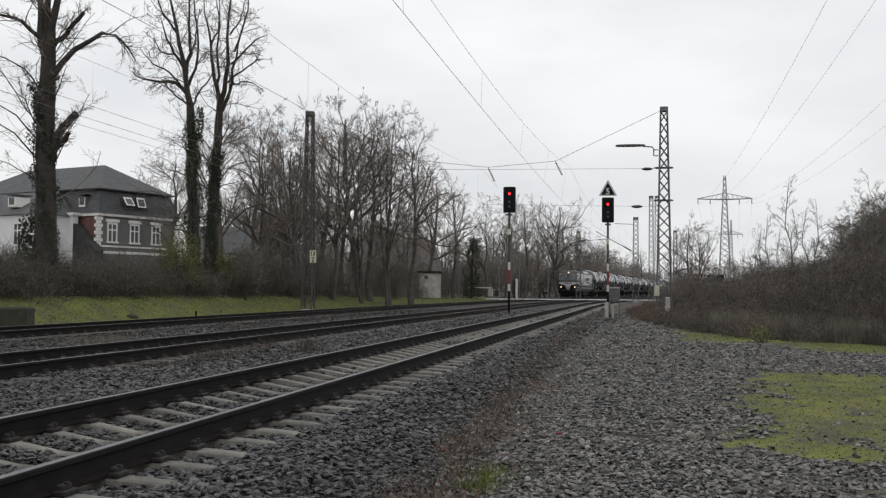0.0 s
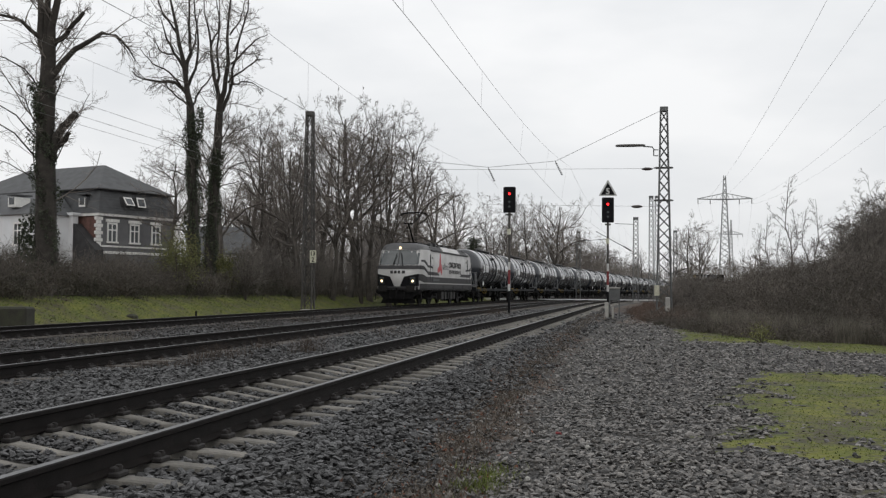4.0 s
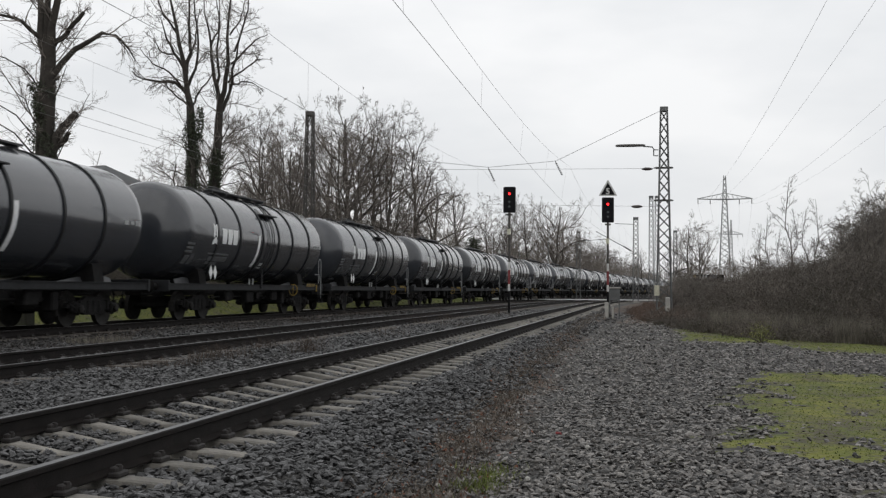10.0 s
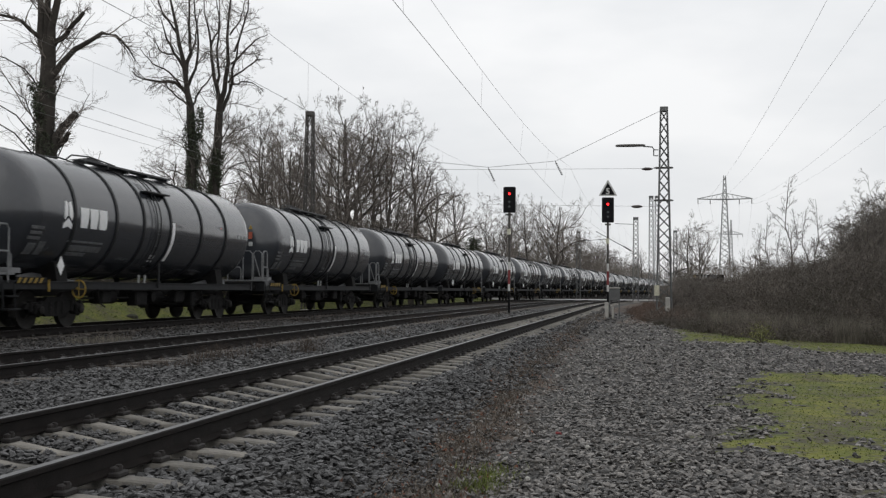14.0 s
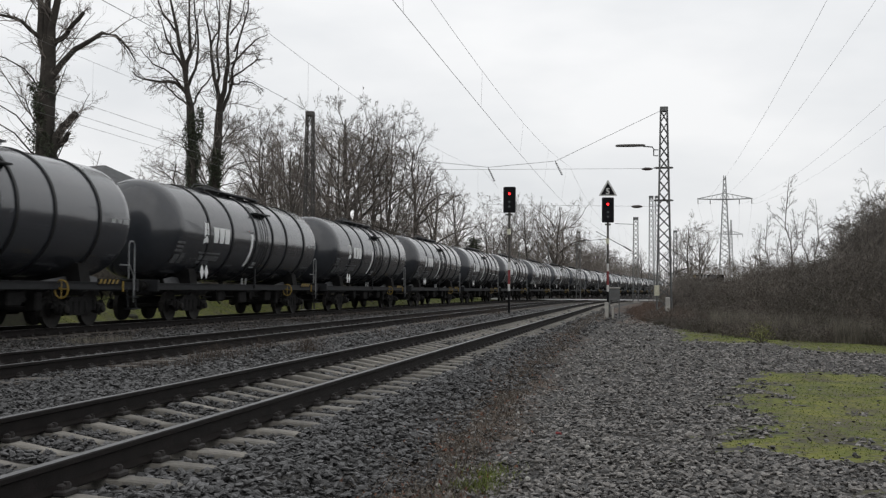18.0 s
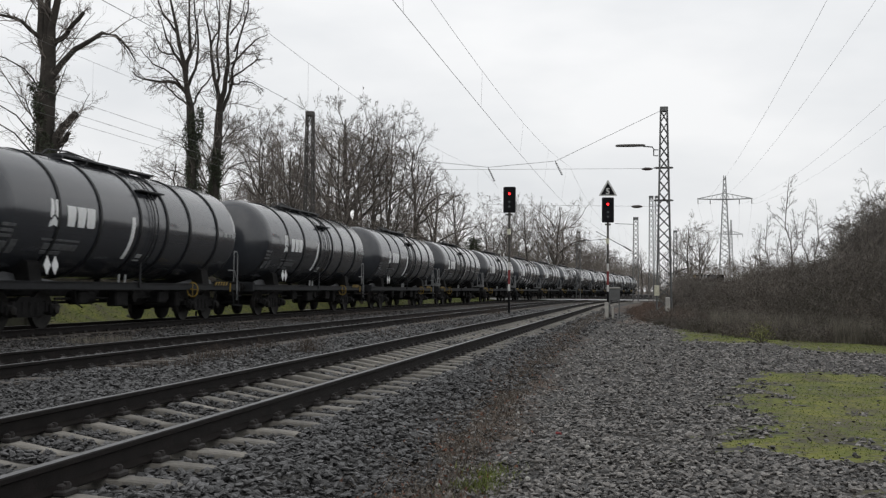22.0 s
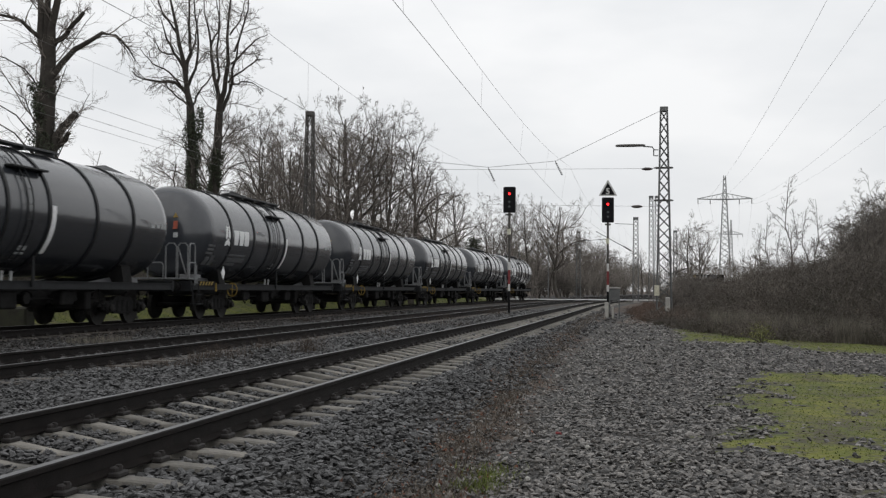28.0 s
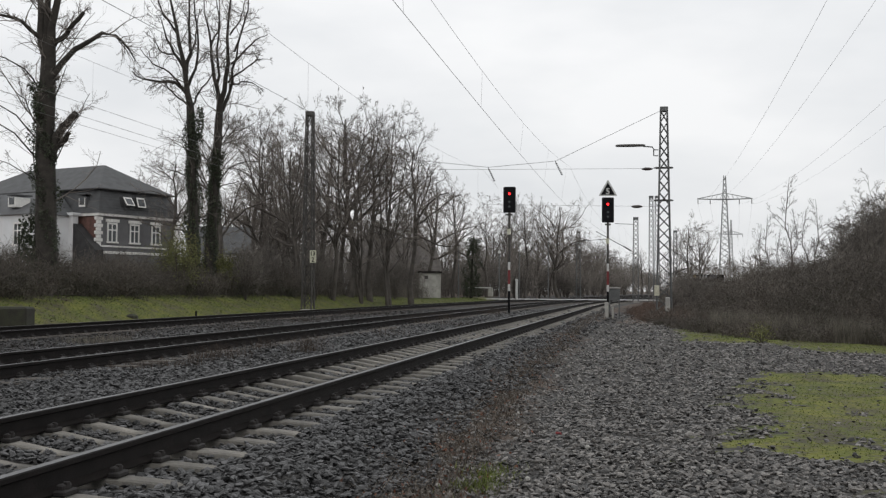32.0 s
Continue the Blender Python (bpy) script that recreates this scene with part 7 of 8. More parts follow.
def mounds(name, label, x, y, h, w, each, r, material, leaf_name, leaf_label, leaves, leaf=0.05, rad=0.006, leaf_mat="deadleaf"):
    """Bramble mounds: canes arch out of each middle, withered leaves hang in them."""
    m = len(x)
    i = np.repeat(np.arange(m), each)
    n = len(i)
    a = r.uniform(0, 2 * np.pi, n)
    bx, by = x[i] + r.normal(scale=0.22, size=n) * w[i], y[i] + r.normal(scale=0.22, size=n) * w[i]
    ln = h[i] * r.uniform(0.55, 1.12, n) / 0.72
    reach = w[i] * r.uniform(0.1, 1.15, n)
    t = np.linspace(0, 1, 5)
    P = np.stack([bx[:, None] + np.cos(a)[:, None] * reach[:, None] * t, by[:, None] + np.sin(a)[:, None] * reach[:, None] * t, ground_z(bx, by)[:, None] - 0.05 + ln[:, None] * (2.0 * t - 1.4 * t * t)], -1)
    P[:, 1:] += r.normal(scale=0.08, size=(n, 4, 3))
    R = rad * r.uniform(0.6, 1.5, n)[:, None] * np.linspace(1, 0.5, 5)
    P2, R2 = sprout(r, P, R, 2, 0.3, 1.0, (25, 80), (0.2, 0.45), 0.8, -0.03, 0.3, 3, rad * 0.6)
    v, f = join([tubes(P, R, 3), tubes(P2, R2, 3)])
    tagged(new(name, fast_mesh(name, v, f, material)), label, "brambles", kind="stuff")
    j = r.integers(0, m, leaves)
    a, q = r.uniform(0, 2 * np.pi, leaves), 0.8 * np.sqrt(r.uniform(0, 1, leaves))
    lx, ly = x[j] + np.cos(a) * q * w[j], y[j] + np.sin(a) * q * w[j]
    lz = ground_z(lx, ly) + h[j] * np.sqrt(np.clip(1 - 0.85 * q * q, 0, 1)) * r.uniform(0, 1, leaves) ** 0.6 * r.uniform(0.75, 1.05, leaves)
    tagged(new(leaf_name, leaf_mesh(leaf_name, np.stack([lx, ly, lz], 1), leaf, M[leaf_mat], r)), leaf_label, "leaves", kind="stuff")


r = np.random.default_rng(77)
# left hedge in front of the house
n = 300
hy = r.uniform(16, 70, n)
hd = 21.1 + np.abs(r.normal(scale=1.5, size=n)) + 0.35 * np.sin(hy * 0.9)
hx = spot(hd, hy)[0]
mounds("bramble_hedge", "brown tangled bramble hedge below the house", hx, hy, np.interp(hd, [20.6, 21.6, 23], [0.6, 1.2, 1.75]) * r.uniform(0.55, 1.3, n), r.uniform(0.9, 1.6, n), 40, r, M["bramble"], "hedge_leaves", "withered brown and green leaves in the hedge", 80000, 0.05)
n = 7000
gy_ = r.uniform(44, 125, n)
gd_ = 20.5 + np.abs(r.normal(scale=2.2, size=n))
gx_ = spot(gd_, gy_)[0]
keep = ~((gy_ > 96) & (gy_ < 126) & (gd_ < 25.5))
canes("undergrowth", "brown dry undergrowth at the edge of the wood", gx_[keep], gy_[keep], np.full(keep.sum(), 1.3), r, M["bramble"], arch=1.0)
# the thicket on the other side
n = 380
ty = 29.5 + 69 * r.uniform(0, 1, n) ** 1.35
te = np.interp(ty, EDGE_Y, EDGE_D)
tdd = te - np.abs(r.normal(scale=4.5, size=n)) - 0.1 - 0.8 * waves(ty * 1.0, ty * 0.6, 0.9, 1.0) ** 2
tx = spot(tdd, ty)[0]
tb_ = np.degrees(np.arctan2(tx, ty))
th_ = np.interp(te - tdd, [0, 1.5, 4], [0.45, 1.0, 1.5]) * r.uniform(0.6, 1.3, n) * np.interp(tb_, [0, 3.5, 5.5, 9, 14], [0.5, 0.65, 1.05, 1.2, 1.45])
ok = tb_ < 20
mounds("bramble_thicket", "grey-brown tangled bramble thicket beside the path", tx[ok], ty[ok], th_[ok], (0.5 + 0.62 * th_[ok]) * r.uniform(0.8, 1.4, ok.sum()), 42, r, M["bramble"], "thicket_leaves", "withered brown and green leaves in the thicket", 80000, 0.044)
# straggling growth before the thicket's edge
n = 130
ty = r.uniform(28.5, 56, n)
tdd = np.interp(ty, EDGE_Y, EDGE_D) + r.uniform(-0.3, 1.3, n)
mounds("straggling_brambles", "low straggling brambles before the thicket", spot(tdd, ty)[0], ty, r.uniform(0.12, 0.55, n), r.uniform(0.25, 0.8, n), 24, r, M["bramble"], "edge_leaves", "withered leaves before the thicket", 5000, 0.04)
# rust-brown growth on the waste ground round the mast
n = 150
ty = r.uniform(44, 110, n)
tdd = np.interp(ty, EDGE_Y, EDGE_D) + r.uniform(-1.0, 2.2, n) * np.interp(ty, [44, 60], [0.5, 1.0])
tdd = np.minimum(tdd, 1.3)
mounds("rust_brambles", "low rust-brown dead brambles round the mast's foot", spot(tdd, ty)[0], ty, r.uniform(0.18, 0.5, n), r.uniform(0.4, 0.9, n), 30, r, M["rustcane"], "rust_leaves", "rust-brown dead leaves on the waste ground", 9000, 0.04, leaf_mat="rustcane")
# yellow-green bushes before the two ivy-clad trees
for x0, y0, hh in ((-21.5, 46.8, 2.9), (-21.5, 52.3, 2.1)):
    b_ = thing("bush", "yellow-green leafy bush at the foot of the trees", "bush", pose(x0, y0, float(ground_z(x0, y0))), "leafy bushes")
    q = r.normal(size=(5200, 3)) * np.array([0.36, 0.36, 0.42]) * hh / 2 + np.array([0, 0, hh * 0.56])
    q = q[q[:, 2] > 0.05]
    part("stems", fast_mesh("stems", *tubes(np.stack([np.zeros((24, 3)), q[:24] * 0.5, q[:24]], 1), np.tile([0.03, 0.02, 0.008], (24, 1)), 4), M["bark"]), None, b_, "thin brown stems")["kind"] = "stuff"
    part("foliage", leaf_mesh("foliage", q, 0.05, M["bushgreen"], r), None, b_, "small yellow-green leaves")


def blades(name, label, x, y, h, w, material, r, lean=0.35, zoff=-0.01, category="grass"):
    """Grass blades or dry stalks: thin triangles."""
    n = len(x)
    z = ground_z(x, y) + zoff
    a, b = r.uniform(0, 2 * np.pi, n), r.uniform(0, 2 * np.pi, n)
    hh = h * r.uniform(0.5, 1.4, n)
    base = np.stack([x, y, z], 1)
    side = np.stack([np.cos(a), np.sin(a), np.zeros(n)], 1) * (w * r.uniform(0.6, 1.4, n))[:, None]
    tip = base + np.stack([np.cos(b) * hh * lean * r.uniform(0, 1.6, n), np.sin(b) * hh * lean * r.uniform(0, 1.6, n), hh], 1)
    mid = (base + tip) / 2 + np.stack([np.zeros(n), np.zeros(n), hh * 0.12], 1)
    V = np.stack([base - side, base + side, mid + side * 0.7, mid - side * 0.7, tip], 1).reshape(-1, 3)
    i = np.arange(n)[:, None] * 5
    return tagged(new(name, fast_mesh(name, V, np.concatenate([i + [0, 1, 2], i + [0, 2, 3], i + [3, 2, 4]]), material)), label, category, kind="stuff")


def where(fn, x, y, lo, r):
    return fn(x, y) > lo + r.uniform(0, 0.6, len(x))


n = 130000
x, y = r.uniform(0.2, 9, n), r.uniform(8, 42, n) ** 1.0
k = where(moss_mask, x, y, 0.35, r) & (np.degrees(np.arctan2(x, y)) < 14)
blades("moss_turf", "short mossy green turf beside the gravel", x[k], y[k], 0.024, 0.006, M["grass"], r, 1.5)
n = 60000
y = r.uniform(18, 118, n)
d = r.uniform(17.4, 23.2, n)
x = spot(d, y)[0]
k = where(moss_mask, x, y, 0.3, r)
blades("bank_grass", "green grass on the bank behind the tracks", x[k], y[k], 0.05, 0.012, M["bankgrass"], r, 2.2)
n = 16000
y = 29 + 14 * r.uniform(0, 1, n)
e = np.interp(y, EDGE_Y, EDGE_D) + 0.55 * np.sin(y * 1.9) + 0.35 * np.sin(y * 4.7 + 1)
x = spot(e - np.abs(r.normal(scale=0.8, size=n)) + 0.25, y)[0]
k = (waves(x * 1.3, y * 1.3, 1.0) > -0.25) & (np.degrees(np.arctan2(x, y)) > 3.5)
blades("tall_dry_grass", "tall pale dry grass at the thicket's foot", x[k], y[k], 0.62, 0.0045, M["straw"], r, 0.22, category="grass")
b_ = thing("bush", "small green leafy bush at the thicket's foot", "bush", pose(3.3, 31.0, float(ground_z(3.3, 31.0))), "leafy bushes")
q = r.normal(size=(500, 3)) * np.array([0.16, 0.16, 0.13]) + np.array([0, 0, 0.26])
q = q[q[:, 2] > 0.02]
part("stems", fast_mesh("stems", *tubes(np.stack([np.zeros((14, 3)), q[:14] * 0.5, q[:14]], 1), np.tile([0.012, 0.01, 0.005], (14, 1)), 4), M["bark"]), None, b_, "thin brown stems")["kind"] = "stuff"
part("foliage", leaf_mesh("foliage", q, 0.03, M["bushgreen"], r), None, b_, "small green leaves")
n = 900
y = r.uniform(20, 110, n)
x = spot(r.uniform(17.6, 22.8, n), y)[0]
k = waves(x * 0.9, y * 0.9, 1.0) + r.normal(scale=0.35, size=n) > 0.25
tagged(new("bank_leaves", leaf_mesh("bank_leaves", np.stack([x, y, ground_z(x, y) + 0.02], 1)[k], 0.045, M["deadleaf"], r, 0.1)), "fallen brown leaves on the grassy bank", "leaves", kind="stuff")
# dry weeds: the strip beside the near track, tufts between the tracks, the thicket's foot
n = 17000
y = 6 + 50 * r.uniform(0, 1, n) ** 1.6
d = np.interp(y, [7.5, 10, 15.4, 21.7, 32, 44, 55], [1.5, 1.62, 1.8, 1.95, 2.1, 2.3, 2.3]) + r.normal(scale=0.27, size=n) * (0.6 + waves(y, y * 0.3, 1.3, 1.0) * 0.4)
x = spot(d, y)[0]
blades("dry_weed_strip", "dry brown weeds along the foot of the ballast", x, y, 0.075, 0.004, M["dryweed"], r, 1.6, category="weeds")
cx_, cy_, cs_ = [], [], []
for x0, y0, sp, q, hh in ((-6.25, 19.4, 0.2, 520, 0.42), (-7.2, 17.4, 0.3, 560, 0.34), (-7.35, 20.2, 0.2, 260, 0.3), (-6.97, 15.5, 0.22, 260, 0.24), (-7.4, 14.9, 0.25, 260, 0.2), (-8.0, 42.0, 0.5, 600, 0.4), (-8.35, 37.4, 0.5, 500, 0.36), (-7.6, 53.0, 0.6, 700, 0.5), (-12.5, 23.6, 0.5, 420, 0.25), (-11.5, 30, 0.8, 500, 0.3), (-6.4, 27, 0.4, 260, 0.25), (-12.2, 38, 0.9, 700, 0.32), (-12.6, 48, 0.9, 700, 0.36), (-6.4, 36, 0.5, 300, 0.3), (-11.2, 18, 0.6, 300, 0.2)):
    q, hh = q // 2, hh * 0.75
    cx_.append(x0 + r.normal(scale=sp * 0.8, size=q))
    cy_.append(y0 + r.normal(scale=sp * 1.6, size=q))
    cs_.append(np.full(q, hh))
blades("weed_tufts", "dry brown weed tufts between the tracks", np.concatenate(cx_), np.concatenate(cy_), np.concatenate(cs_), 0.0032, M["weedstem"], r, 0.6, category="weeds")
blades("straw_tuft", "pale straw tuft between the tracks", -11.75 + r.normal(scale=0.35, size=700), 21.7 + r.normal(scale=0.5, size=700), 0.16, 0.005, M["straw"], r, 0.8, category="weeds")
n = 14000
y = 29 + 34 * r.uniform(0, 1, n) ** 1.3
e = np.interp(y, EDGE_Y, EDGE_D) + 0.55 * np.sin(y * 1.9) + 0.35 * np.sin(y * 4.7 + 1)
x = spot(e - np.abs(r.normal(scale=0.9, size=n)) + 0.4, y)[0]
blades("dry_stalks", "pale dry stalks at the thicket's foot", x[::3], y[::3], 0.55, 0.004, M["dryweed"], r, 0.2, category="weeds")
n = 800
y = 8.1 + r.normal(scale=0.35, size=n)
x = -1.22 + r.normal(scale=0.11, size=n)
k = waves(x * 5, y * 5, 1.0) > -0.5
blades("grass_tuft", "small olive grass tuft in the gravel", x[k], y[k], 0.07, 0.004, M["grass"], r, 0.9)
# ---- houses behind the hedge ----
def build_window(parent, x, z, w, h, face, label="white sash window", lintel=True):
    """A window in the wall whose frame is face(u, out, z)."""
    def bx(u0, u1, o0, o1, z0, z1):
        g = Geo()
        v = [face(u, o, zz) for u in (u0, u1) for o in (o0, o1) for zz in (z0, z1)]
        return g.add(v, [(0, 1, 3, 2), (4, 6, 7, 5), (0, 4, 5, 1), (2, 3, 7, 6), (0, 2, 6, 4), (1, 5, 7, 3)])
    def more(g, *a):
        v = [face(u, o, zz) for u in a[0:2] for o in a[2:4] for zz in a[4:6]]
        return g.add(v, [(0, 1, 3, 2), (4, 6, 7, 5), (0, 4, 5, 1), (2, 3, 7, 6), (0, 2, 6, 4), (1, 5, 7, 3)])
    fr = bx(x - w / 2 - 0.12, x - w / 2, -0.05, 0.06, z, z + h)
    more(fr, x + w / 2, x + w / 2 + 0.12, -0.05, 0.06, z, z + h)
    more(fr, x - w / 2 - 0.12, x + w / 2 + 0.12, -0.05, 0.06, z + h, z + h + 0.14)
    more(fr, x - 0.05, x + 0.05, 0.0, 0.04, z, z + h)
    more(fr, x - w / 2, x + w / 2, 0.0, 0.04, z + h * 0.64, z + h * 0.64 + 0.09)
    win = part("window", fr, M["trim"], parent, label)
    part("pane", bx(x - w / 2, x + w / 2, -0.03, 0.012, z, z + h), M["pane"], win, "dark pane")
    part("sill", bx(x - w / 2 - 0.2, x + w / 2 + 0.2, -0.05, 0.14, z - 0.14, z), M["trim"], win)
    if lintel:
        part("lintel", bx(x - w / 2 - 0.28, x + w / 2 + 0.28, -0.05, 0.11, z + h + 0.18, z + h + 0.42), M["trim"], win)


def prism(g, lo, hi, z0, z1, inset):
    """A frustum: rectangle lo..hi at z0, drawn in by inset at z1."""
    (a, b), (c, d), i = lo, hi, inset
    v = [(a, b, z0), (c, b, z0), (c, d, z0), (a, d, z0), (a + i, b + i, z1), (c - i, b + i, z1), (c - i, d - i, z1), (a + i, d - i, z1)]
    return g.add(v, [(3, 2, 1, 0), (0, 1, 5, 4), (1, 2, 6, 5), (2, 3, 7, 6), (3, 0, 4, 7), (4, 5, 6, 7)])


VX = math.degrees(math.atan2(8.08, 2.92))
villa = thing("villa", "old villa with slate mansard roof, dark walls and white trim", "house", pose(-42.88, 78.44, 0.8, 0, 0, VX))
W0, E0, L0 = 8.6, 6.2, 18.2  # side length and eaves over its foot
part("wall", Geo().box((W0 / 2, L0 / 2, E0 / 2), (W0, L0, E0), 0.01), M["render_grey"], villa, "grey side wall")
part("brick_wall", Geo().box((-0.02, L0 / 2, E0 / 2), (0.05, L0 - 0.1, E0 - 0.05)), M["brick"], villa, "red-brown brick wall")
part("cornice", Geo().box((W0 / 2, L0 / 2, E0 - 0.1), (W0 + 0.4, L0 + 0.4, 0.24), 0.03), M["trim"], villa, "white cornice")
part("string_course", Geo().box((W0 / 2, L0 / 2, 3.55), (W0 + 0.14, L0 + 0.14, 0.14), 0.02), M["trim"], villa, "white string course")
part("string_course", Geo().box((W0 / 2, L0 / 2, 3.05), (W0 + 0.14, L0 + 0.14, 0.22), 0.02), M["trim"], villa, "white string course")
for i in range(8):
    for x in (0.0, W0):
        part("quoin", Geo().box((x, 0.0, 3.75 + 0.29 * i), (0.75 if i % 2 else 0.42, 0.2, 0.27), 0.02), M["trim"], villa)
lower = part("mansard", prism(Geo(), (-0.25, -0.25), (W0 + 0.25, L0 + 0.25), E0, 8.2, 0.65), M["slate"], villa, "steep grey slate mansard")
part("upper_roof", prism(Geo(), (0.1, 0.1), (W0 - 0.1, L0 - 0.1), 8.2, 10.72, 4.12), M["slate"], villa, "grey slate hipped roof")
part("roof_edge", Geo().box((W0 / 2, L0 / 2, 8.2), (W0 - 0.1, L0 - 0.1, 0.12), 0.02), M["loco_dark"], villa)
for i in range(7):
    z = 6.45 + 0.23 * i
    k = 0.65 * (z - E0) / 2.0 - 0.27
    part("slate_course", Geo().box((W0 / 2, L0 / 2, z), (W0 - 2 * k, L0 - 2 * k, 0.03)), M["slate"], villa)
for x in (1.4, 3.8, 6.2):
    build_window(villa, x, 3.95, 0.8, 1.4, lambda u, o, z: (u, -o, z))
for x, tilt in ((2.75, 0.62), (4.15, 0.3)):
    # roof windows that stand open, hinged at the top
    dm = part("roof_window", Geo().box((x, 0.12, 7.25), (0.95, 0.12, 0.95), 0.02, rot=[[1, 0, 0], [0, 0.95, 0.31], [0, -0.31, 0.95]]), M["loco_dark"], villa, "open roof window with a white sash")
    co_, si_ = math.cos(tilt), math.sin(tilt)
    part("sash", Geo().box((x, -0.28 - 0.3 * si_, 7.3), (0.9, 0.05, 0.85), 0.015, rot=[[1, 0, 0], [0, co_, si_], [0, -si_, co_]]), M["trim"], dm, "white sash")
    part("pane", Geo().box((x, -0.315 - 0.3 * si_, 7.3), (0.66, 0.03, 0.6), 0.01, rot=[[1, 0, 0], [0, co_, si_], [0, -si_, co_]]), M["pane"], dm)
    part("dormer_cheek", Geo().add([(x + 0.5, -0.05, 6.9), (x + 0.5, 0.45, 7.95), (x + 0.56, -0.05, 6.9), (x + 0.56, 0.45, 7.95), (x + 0.5, -0.42, 6.9), (x + 0.56, -0.42, 6.9)], [(0, 1, 4), (2, 5, 3), (1, 3, 5, 4), (0, 4, 5, 2), (0, 2, 3, 1)]), M["slate"], dm)
for y in (1.8, 4.9):
    dm = part("dormer", Geo().box((0.45, y, 7.1), (1.2, 0.95, 0.95), 0.03), M["slate"], villa, "slate roof dormer with a white window")
    part("pane", Geo().box((-0.17, y, 7.2), (0.06, 0.55, 0.6), 0.01), M["pane"], dm)
    part("dormer_roof", Geo().box((0.4, y, 7.76), (1.4, 1.15, 0.1), 0.02), M["slate"], dm)
for y in (1.8, 4.9):
    part("dormer_frame", Geo().box((-0.155, y, 7.1), (0.05, 0.72, 0.72), 0.01), M["trim"], villa, "white dormer window frame")
rail = Geo().tube([(2.6, -0.12, 7.05), (7.8, -0.12, 7.05)], 0.025, 5).tube([(2.6, -0.18, 6.75), (7.8, -0.18, 6.75)], 0.02, 5)
for x in (2.6, 3.9, 5.2, 6.5, 7.8):
    rail.tube([(x, -0.2, 6.3), (x, -0.12, 7.05)], 0.025, 5)
part("roof_rail", rail, M["mast"], villa, "thin grey roof rail")
wing = thing("villa_wing", "white plastered house wing with a dark slate roof", "house", pose(-42.88, 78.44, 0.8, 0, 0, VX))
part("wall", Geo().box((-2.05, 10.4, 3.0), (4.0, 16.0, 6.0), 0.01), M["plaster"], wing, "white plastered wall")
part("roof", Geo().add([(-4.3, 2.2, 5.95), (-4.3, 18.6, 5.95), (-0.35, 18.6, 8.1), (-0.35, 4.4, 8.1), (-0.35, 2.2, 5.95), (-0.35, 18.6, 5.95)], [(0, 1, 2, 3), (0, 3, 4), (1, 5, 2), (0, 4, 5, 1), (2, 5, 4, 3)]), M["slate"], wing, "dark slate roof")
part("pier", Geo().box((-0.7, 2.2, 3.05), (0.6, 0.6, 6.1), 0.03).box((-0.7, 2.2, 6.1), (0.85, 0.85, 0.25), 0.03), M["plaster"], wing, "white corner pier with a cap")
part("lean_to", Geo().add([(-0.95, 1.85, 5.35), (-0.1, 1.85, 5.35), (-0.1, -0.75, 3.2), (-0.95, -0.75, 3.2), (-0.95, 1.85, 0.0), (-0.1, 1.85, 0.0), (-0.1, -0.75, 0.0), (-0.95, -0.75, 0.0)], [(0, 1, 2, 3), (7, 6, 5, 4), (0, 3, 7, 4), (1, 5, 6, 2), (2, 6, 7, 3), (0, 4, 5, 1)]), M["loco_dark"], wing, "dark lean-to")
for y, z in ((4.6, 3.6), (8.0, 3.6), (11.4, 3.6), (4.8, 0.9), (8.4, 0.9)):
    build_window(wing, y, z, 0.8, 1.6, lambda u, o, zz: (-4.05 - o, u, zz), "white framed window", False)
for y in (6.0, 10.0):
    dm = part("dormer", Geo().box((-2.9, y, 7.0), (1.4, 1.0, 0.8), 0.03), M["trim"], wing, "white roof dormer")
    part("pane", Geo().box((-3.62, y, 7.1), (0.05, 0.6, 0.55), 0.01), M["pane"], dm)
    part("dormer_roof", Geo().box((-2.85, y, 7.6), (1.6, 1.2, 0.1), 0.02), M["slate"], dm)


def cottage(x, y, z, turn, w, l, eave, ridge, walls, roof, label):
    h = thing("house", label, "house", pose(x, y, z, 0, 0, turn), "houses behind the trees")
    part("wall", Geo().add([(-w / 2, -l / 2, 0), (w / 2, -l / 2, 0), (w / 2, l / 2, 0), (-w / 2, l / 2, 0), (-w / 2, -l / 2, eave), (w / 2, -l / 2, eave), (w / 2, l / 2, eave), (-w / 2, l / 2, eave), (-w / 2, 0, ridge - 0.1), (w / 2, 0, ridge - 0.1)], [(3, 2, 1, 0), (0, 1, 5, 4), (2, 3, 7, 6), (1, 2, 6, 9, 5), (3, 0, 4, 8, 7), (4, 5, 9, 8), (6, 7, 8, 9)]), M[walls], h)
    for s in (-1, 1):
        part("roof", Geo().add([(-w / 2 - 0.4, s * (l / 2 + 0.4), eave - 0.2), (w / 2 + 0.4, s * (l / 2 + 0.4), eave - 0.2), (w / 2 + 0.4, 0, ridge + 0.05), (-w / 2 - 0.4, 0, ridge + 0.05), (-w / 2 - 0.4, s * (l / 2 + 0.4), eave - 0.05), (w / 2 + 0.4, s * (l / 2 + 0.4), eave - 0.05), (w / 2 + 0.4, 0, ridge + 0.2), (-w / 2 - 0.4, 0, ridge + 0.2)], [(0, 1, 2, 3), (4, 7, 6, 5), (0, 4, 5, 1), (1, 5, 6, 2), (2, 6, 7, 3), (3, 7, 4, 0)]), M[roof], h)
    for u in (-w / 4, w / 4):
        build_window(h, u, 1.0, 1.0, 1.3, lambda a, o, zz: (a, -l / 2 - o, zz), "white framed window", False)
    return h


